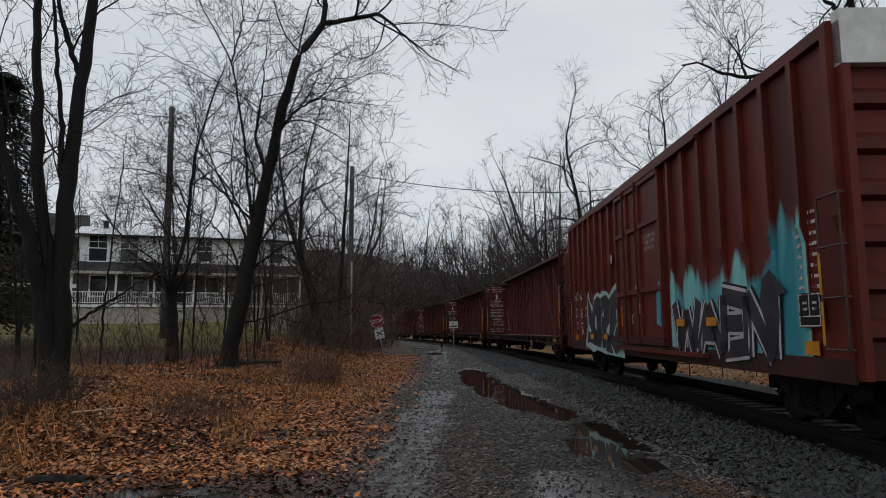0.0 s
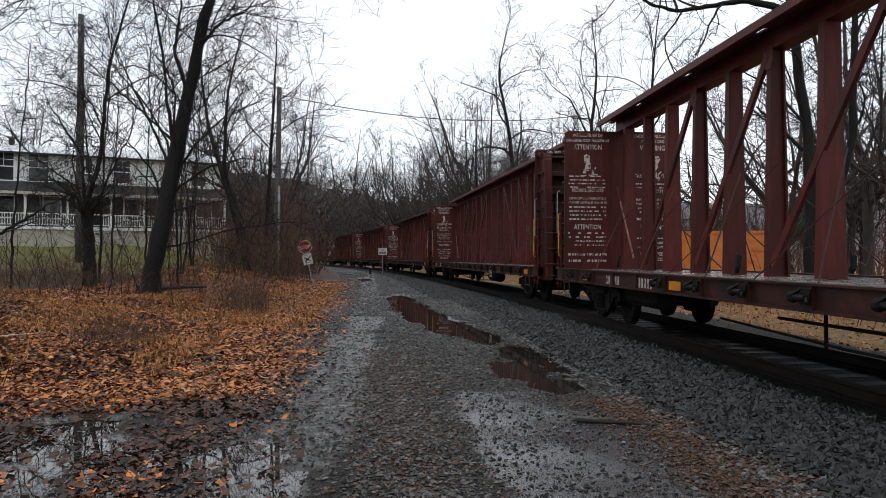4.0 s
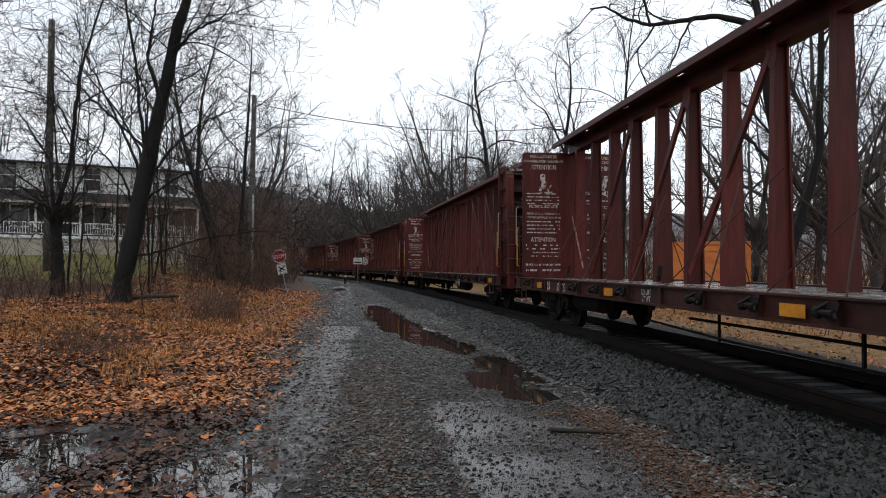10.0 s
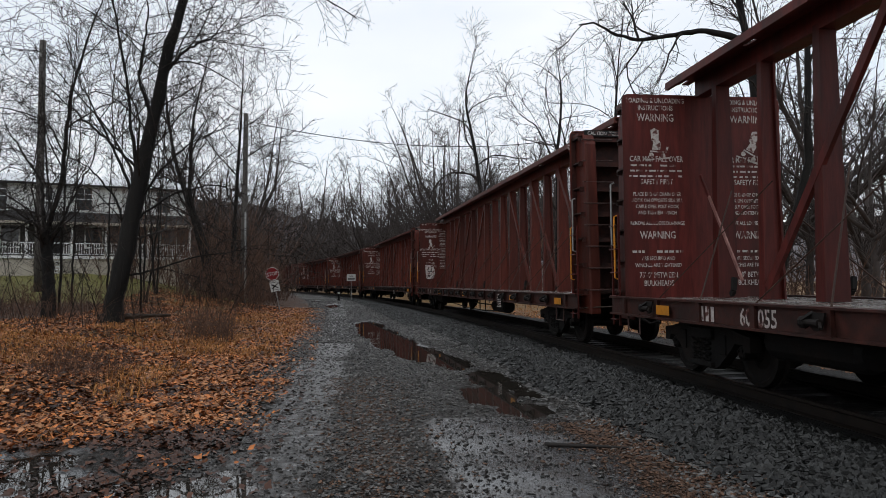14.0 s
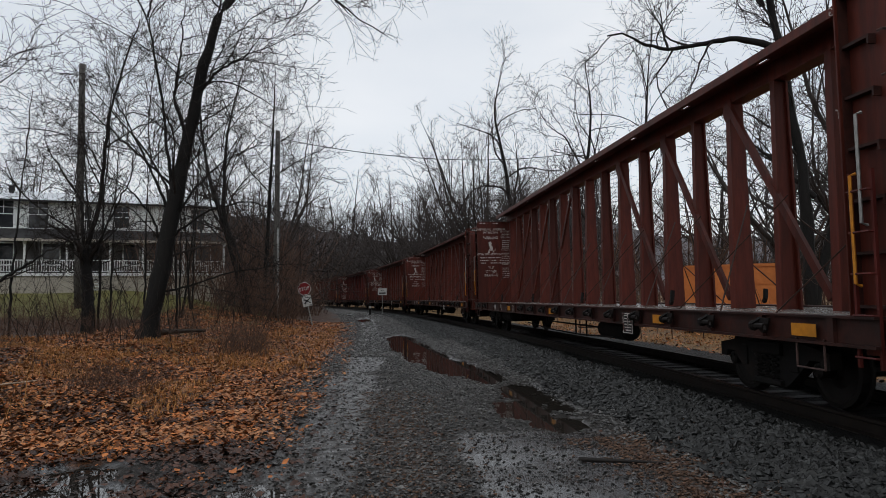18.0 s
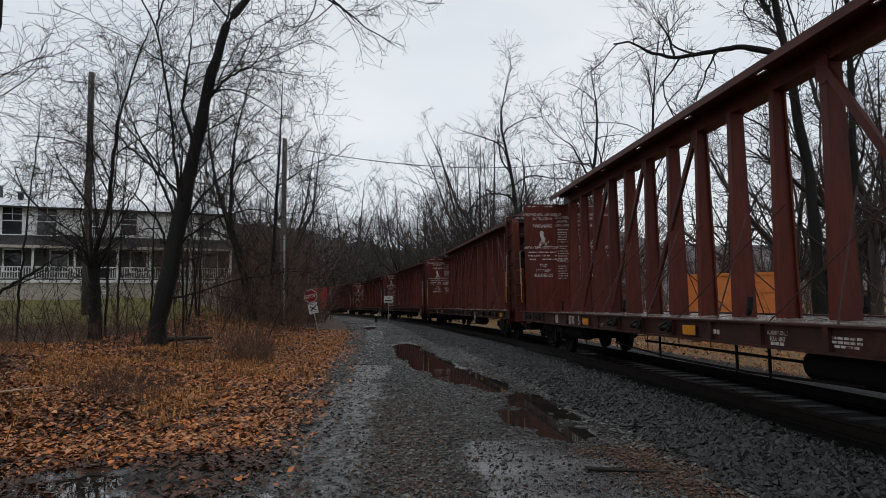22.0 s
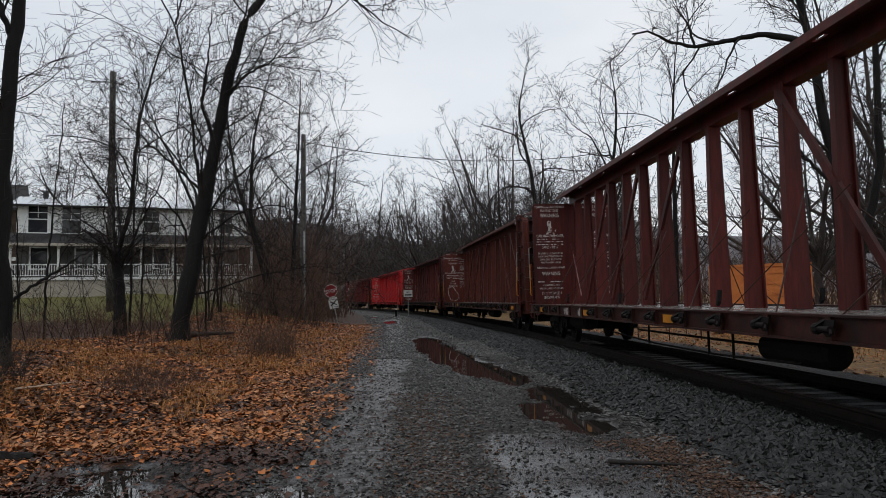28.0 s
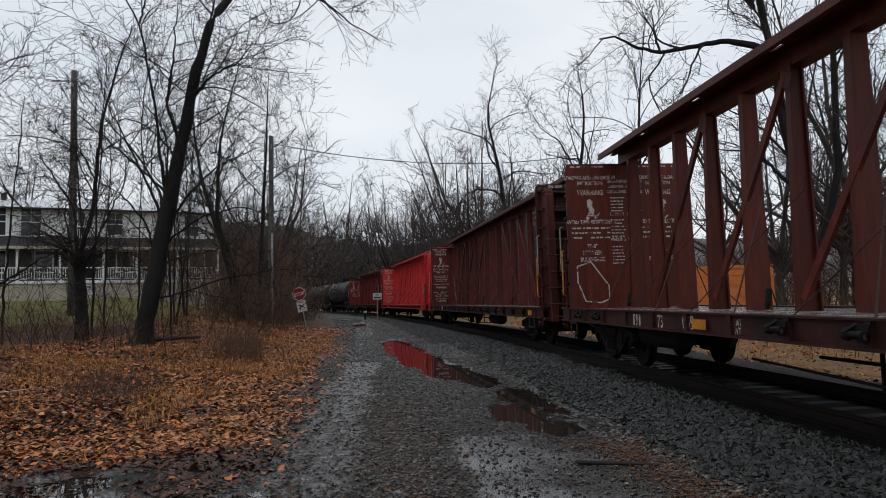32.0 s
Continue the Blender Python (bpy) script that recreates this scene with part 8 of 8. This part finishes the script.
def stop_sign():
    x, y, z = -4.13, 39.8, 2.27
    g = float(ground_z(x, y))
    s = thing("stop_sign", pose(x, y, g), "tilted red octagonal stop sign with a white sheet below", "traffic sign")
    lean = -12
    m = pose(0, 0, z - g, 0, lean, 4)
    R = 0.39
    oct_ = [(R * math.cos(math.pi / 8 + k * math.pi / 4), R * math.sin(math.pi / 8 + k * math.pi / 4)) for k in range(8)]
    face = part("sign_face", Build().plate(oct_, 0.006, lambda u, v, t: (u, -0.02 - t, v)).mesh("sign_border", M_SIGNWHITE), s, m)
    part("red_field", Build().plate([(u * 0.92, v * 0.92) for u, v in oct_], 0.004, lambda u, v, t: (u, -0.027 - t, v)).mesh("red_field", M_STOP), face)
    b = Build()
    text_into(b, [("STOP", 0.21, 0, -0.105)], lambda u, v: (u, -0.034, v))
    part("legend", b.mesh("legend", M_SIGNWHITE), face)
    p2 = part("lower_sheet", Build().box(-0.26, 0.26, -0.026, -0.02, -1.02, -0.40).mesh("lower_sheet", M_SIGNWHITE), s, m)
    b = Build()
    for q in (-1, 1):
        b.bar((-0.17 * q, -0.03, -0.84), (0.17 * q, -0.03, -0.60), 0.006, 0.06, (0, 1, 0))
    part("crossbuck_mark", b.mesh("crossbuck_mark", M_BLACKPLATE), p2)
    part("post", Build().bar((0, 0, -z + g - 0.2), (0, 0, 0.3), 0.06, 0.04).mesh("sign_post", M_STEELPOST), s, m)


stop_sign()


def lane_sign():
    x, y = 0.40, 57.0
    g = float(ground_z(x, y))
    s = thing("warning_sign", pose(x, y, g), "small white notice board on a thin post by the line", "sign")
    part("post", Build().bar((0, 0, -0.2), (0, 0, 2.1), 0.05, 0.05).mesh("sign_post", M_STEELPOST), s)
    f = part("sign_face", Build().box(-0.36, 0.36, -0.04, -0.03, 1.62, 2.16).mesh("sign_face", M_SIGNWHITE), s)
    b = Build()
    text_into(b, [("NO", 0.13, 0, 1.93)], lambda u, v: (u, -0.044, v))
    b.box(-0.28, 0.28, -0.044, -0.0405, 1.72, 1.82)
    part("legend", b.mesh("legend", M_BLACKPLATE), f)
    q = thing("marker_post", pose(-0.6, 56.6, float(ground_z(-0.6, 56.6))), "short dark marker post with white bands", "post")
    part("post", Build().lathe([(-0.1, 0.09), (0.95, 0.09), (1.0, 0.05)], 10, "z").mesh("marker", M_GRIME_SHADE), q)
    part("band", Build().lathe([(0.55, 0.094), (0.7, 0.094)], 10, "z").mesh("marker_band", M_SIGNWHITE), q)


lane_sign()


# ---- beyond the line ----
def container():
    c = thing("container", pose(13.8, 26.05, 0.1, 0, 0, -27), "orange ribbed steel container standing in the grass", "container")
    part("body", Build().box(-1.75, 1.75, -1.2, 1.2, 0.12, 2.6, 0.02).mesh("container_body", M_ORANGE), c)

    def ribs(b):
        for k in range(6):
            b.box(-1.74, 1.74, -1.225, -1.201, 0.3 + 0.39 * k, 0.345 + 0.39 * k)
        for x in (-1.75, 1.65):
            b.box(x, x + 0.1, -1.24, -1.201, 0.12, 2.6)
        b.box(-1.75, 1.75, -1.24, -1.201, 2.51, 2.62)
    part("rib", made("container_ribs", ribs, M_ORANGE), c)
    for x in (-1.5, 1.4):
        part("skid", Build().box(x, x + 0.15, -1.2, 1.2, -0.1, 0.119).mesh("skid", M_GRIME_SHADE), c)
    w = thing("white_cabinet", pose(13.4, 37.7, 0.1, 0, 0, -20), "pale grey metal cabinet beyond the line near the container", "cabinet")
    part("body", Build().box(-0.85, 0.85, -0.4, 0.4, 0, 1.08, 0.02).mesh("cabinet_body", M_SIDING), w)
    part("lid", Build().box(-0.88, 0.88, -0.43, 0.43, 1.081, 1.13, 0.01).mesh("cabinet_lid", M_ROOF), w)


container()


def pipe_fence():
    f = thing("pipe_fence", pose(8.6, 22.6, 0.12, 0, 0, -15), "low rusty pipe rail beyond the line", "fence")
    for k in range(6):
        part("post", made("pipe_post", lambda b: b.tube([(0, 0, -0.1), (0, 0, 0.85)], 0.018, 6), M_RUST_ROD), f, pose(-1.8 + 1.0 * k, 0, 0))
    part("rail", Build().tube([(-1.85, 0, 0.82), (3.3, 0, 0.82)], 0.018, 6).mesh("pipe_rail", M_RUST_ROD), f)
    part("lower_rail", Build().tube([(-1.85, 0, 0.45), (3.3, 0, 0.45)], 0.02, 6).mesh("pipe_rail_low", M_RUST_ROD), f)


pipe_fence()


def stick(x, y, a, length, r, label, material=M_DEADWOOD, lift=0.0):
    rng = np.random.RandomState(int(length * 100))
    p, pr = branch(rng, np.array([0, 0, 0.0]), np.array([math.cos(a), math.sin(a), 0.0]), length, r, 0.05, 0.0, 7)
    p[:, 2] = r * 0.7 + lift
    ob = thing("fallen_stick", pose(x, y, float(ground_z(x, y))), label, "stick")
    v, f = tube_arrays([(p, pr, 7)])
    part("bark", raw_mesh("stick", v, f, material, True), ob)


stick(2.02, 6.95, -0.42, 0.95, 0.026, "dark wet stick lying on the gravel", M_CINDER, 0.012)
stick(2.86, 6.42, -0.5, 0.5, 0.012, "short dark twig lying on the gravel", M_CINDER, 0.012)
stick(-8.4, 25.0, 0.5, 2.4, 0.12, "fallen dead log at the foot of the tree")
stick(-6.1, 11.3, 1.0, 0.9, 0.018, "pale bent twig in the leaves", M_PALEWOOD, 0.05)


def conifer():
    rng = np.random.RandomState(91)
    base = (-22.6, 34.0, float(ground_z(-22.6, 34.0)))
    t = thing("conifer", pose(*base), "dark green conifer beside the yard", "tree")
    v, f = tube_arrays([(np.array([(0, 0, -0.3), (0, 0, 6), (0.1, 0, 14.0)]), [0.3, 0.2, 0.03], 8)])
    part("trunk", raw_mesh("trunk", v, f, M_BARK, True), t)
    V, F, o = [], [], 0
    for k in range(9000):
        z = 1.5 + 12.5 * rng.rand()
        reach = (16.5 - z) * 0.24 * math.sqrt(rng.rand())
        a = rng.uniform(0, 6.28)
        c, s = math.cos(a), math.sin(a)
        x, y, zz = c * reach, s * reach, z - 0.25 * reach
        ln = rng.uniform(0.2, 0.5)
        w = 0.09
        V += [(x - s * w, y + c * w, zz), (x + s * w, y - c * w, zz), (x + c * ln, y + s * ln, zz - 0.12), (x + c * ln * 0.5 - s * w, y + s * ln * 0.5 + c * w, zz - 0.02)]
        F.append((o, o + 1, o + 2, o + 3))
        o += 4
    part("needles", raw_mesh("needles", V, F, M_CONIFER), t)


conifer()


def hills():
    for label, dist, height, seed, a0, a1 in (("wooded hill far beyond the bend, mist put in its colour", 420, 104, 5, -60, 70), ("low ridge behind the woods, mist put in its colour", 250, 26, 6, -70, 90)):
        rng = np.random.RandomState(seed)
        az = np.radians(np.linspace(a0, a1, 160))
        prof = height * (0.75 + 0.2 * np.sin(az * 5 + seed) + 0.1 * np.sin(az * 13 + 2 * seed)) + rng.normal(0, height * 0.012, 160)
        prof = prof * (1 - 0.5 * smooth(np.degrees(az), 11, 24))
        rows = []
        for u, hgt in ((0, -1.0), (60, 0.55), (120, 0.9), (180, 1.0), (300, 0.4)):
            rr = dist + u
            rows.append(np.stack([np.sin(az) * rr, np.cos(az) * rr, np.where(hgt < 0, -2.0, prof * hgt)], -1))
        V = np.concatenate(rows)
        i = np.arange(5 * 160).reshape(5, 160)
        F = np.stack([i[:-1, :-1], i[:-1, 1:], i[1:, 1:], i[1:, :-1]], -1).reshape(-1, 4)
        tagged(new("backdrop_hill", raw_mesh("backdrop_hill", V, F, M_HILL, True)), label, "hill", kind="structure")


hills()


def log():
    """A sawn, half-rotten timber block lying in the leaves."""
    x, y = -4.45, 8.0
    g = thing("log", pose(x, y, float(ground_z(x, y)) - 0.03, 0, 0, 4), "dark rotten timber block lying in wet leaves", "log")
    rng = random.Random(9)
    b = Build()
    prof, k = [], 9
    for i in range(9):
        u = -0.33 + 0.66 * i / 8
        prof.append([(u + rng.uniform(-0.02, 0.02), 0.11 * math.cos(t * 6.283 / k) * rng.uniform(0.6, 1.15) * (1 - 0.3 * abs(u / 0.33) ** 3), 0.06 + 0.085 * math.sin(t * 6.283 / k) * rng.uniform(0.55, 1.2) * (1 - 0.35 * abs(u / 0.33) ** 3)) for t in range(k)])
    v = [p for ring in prof for p in ring]
    f = [(i * k + j, i * k + (j + 1) % k, (i + 1) * k + (j + 1) % k, (i + 1) * k + j) for i in range(8) for j in range(k)] + [tuple(range(k))[::-1], tuple(range(8 * k, 9 * k))]
    b.add(v, f)
    part("timber", b.mesh("timber", M_BARK), g)


log()


motions()
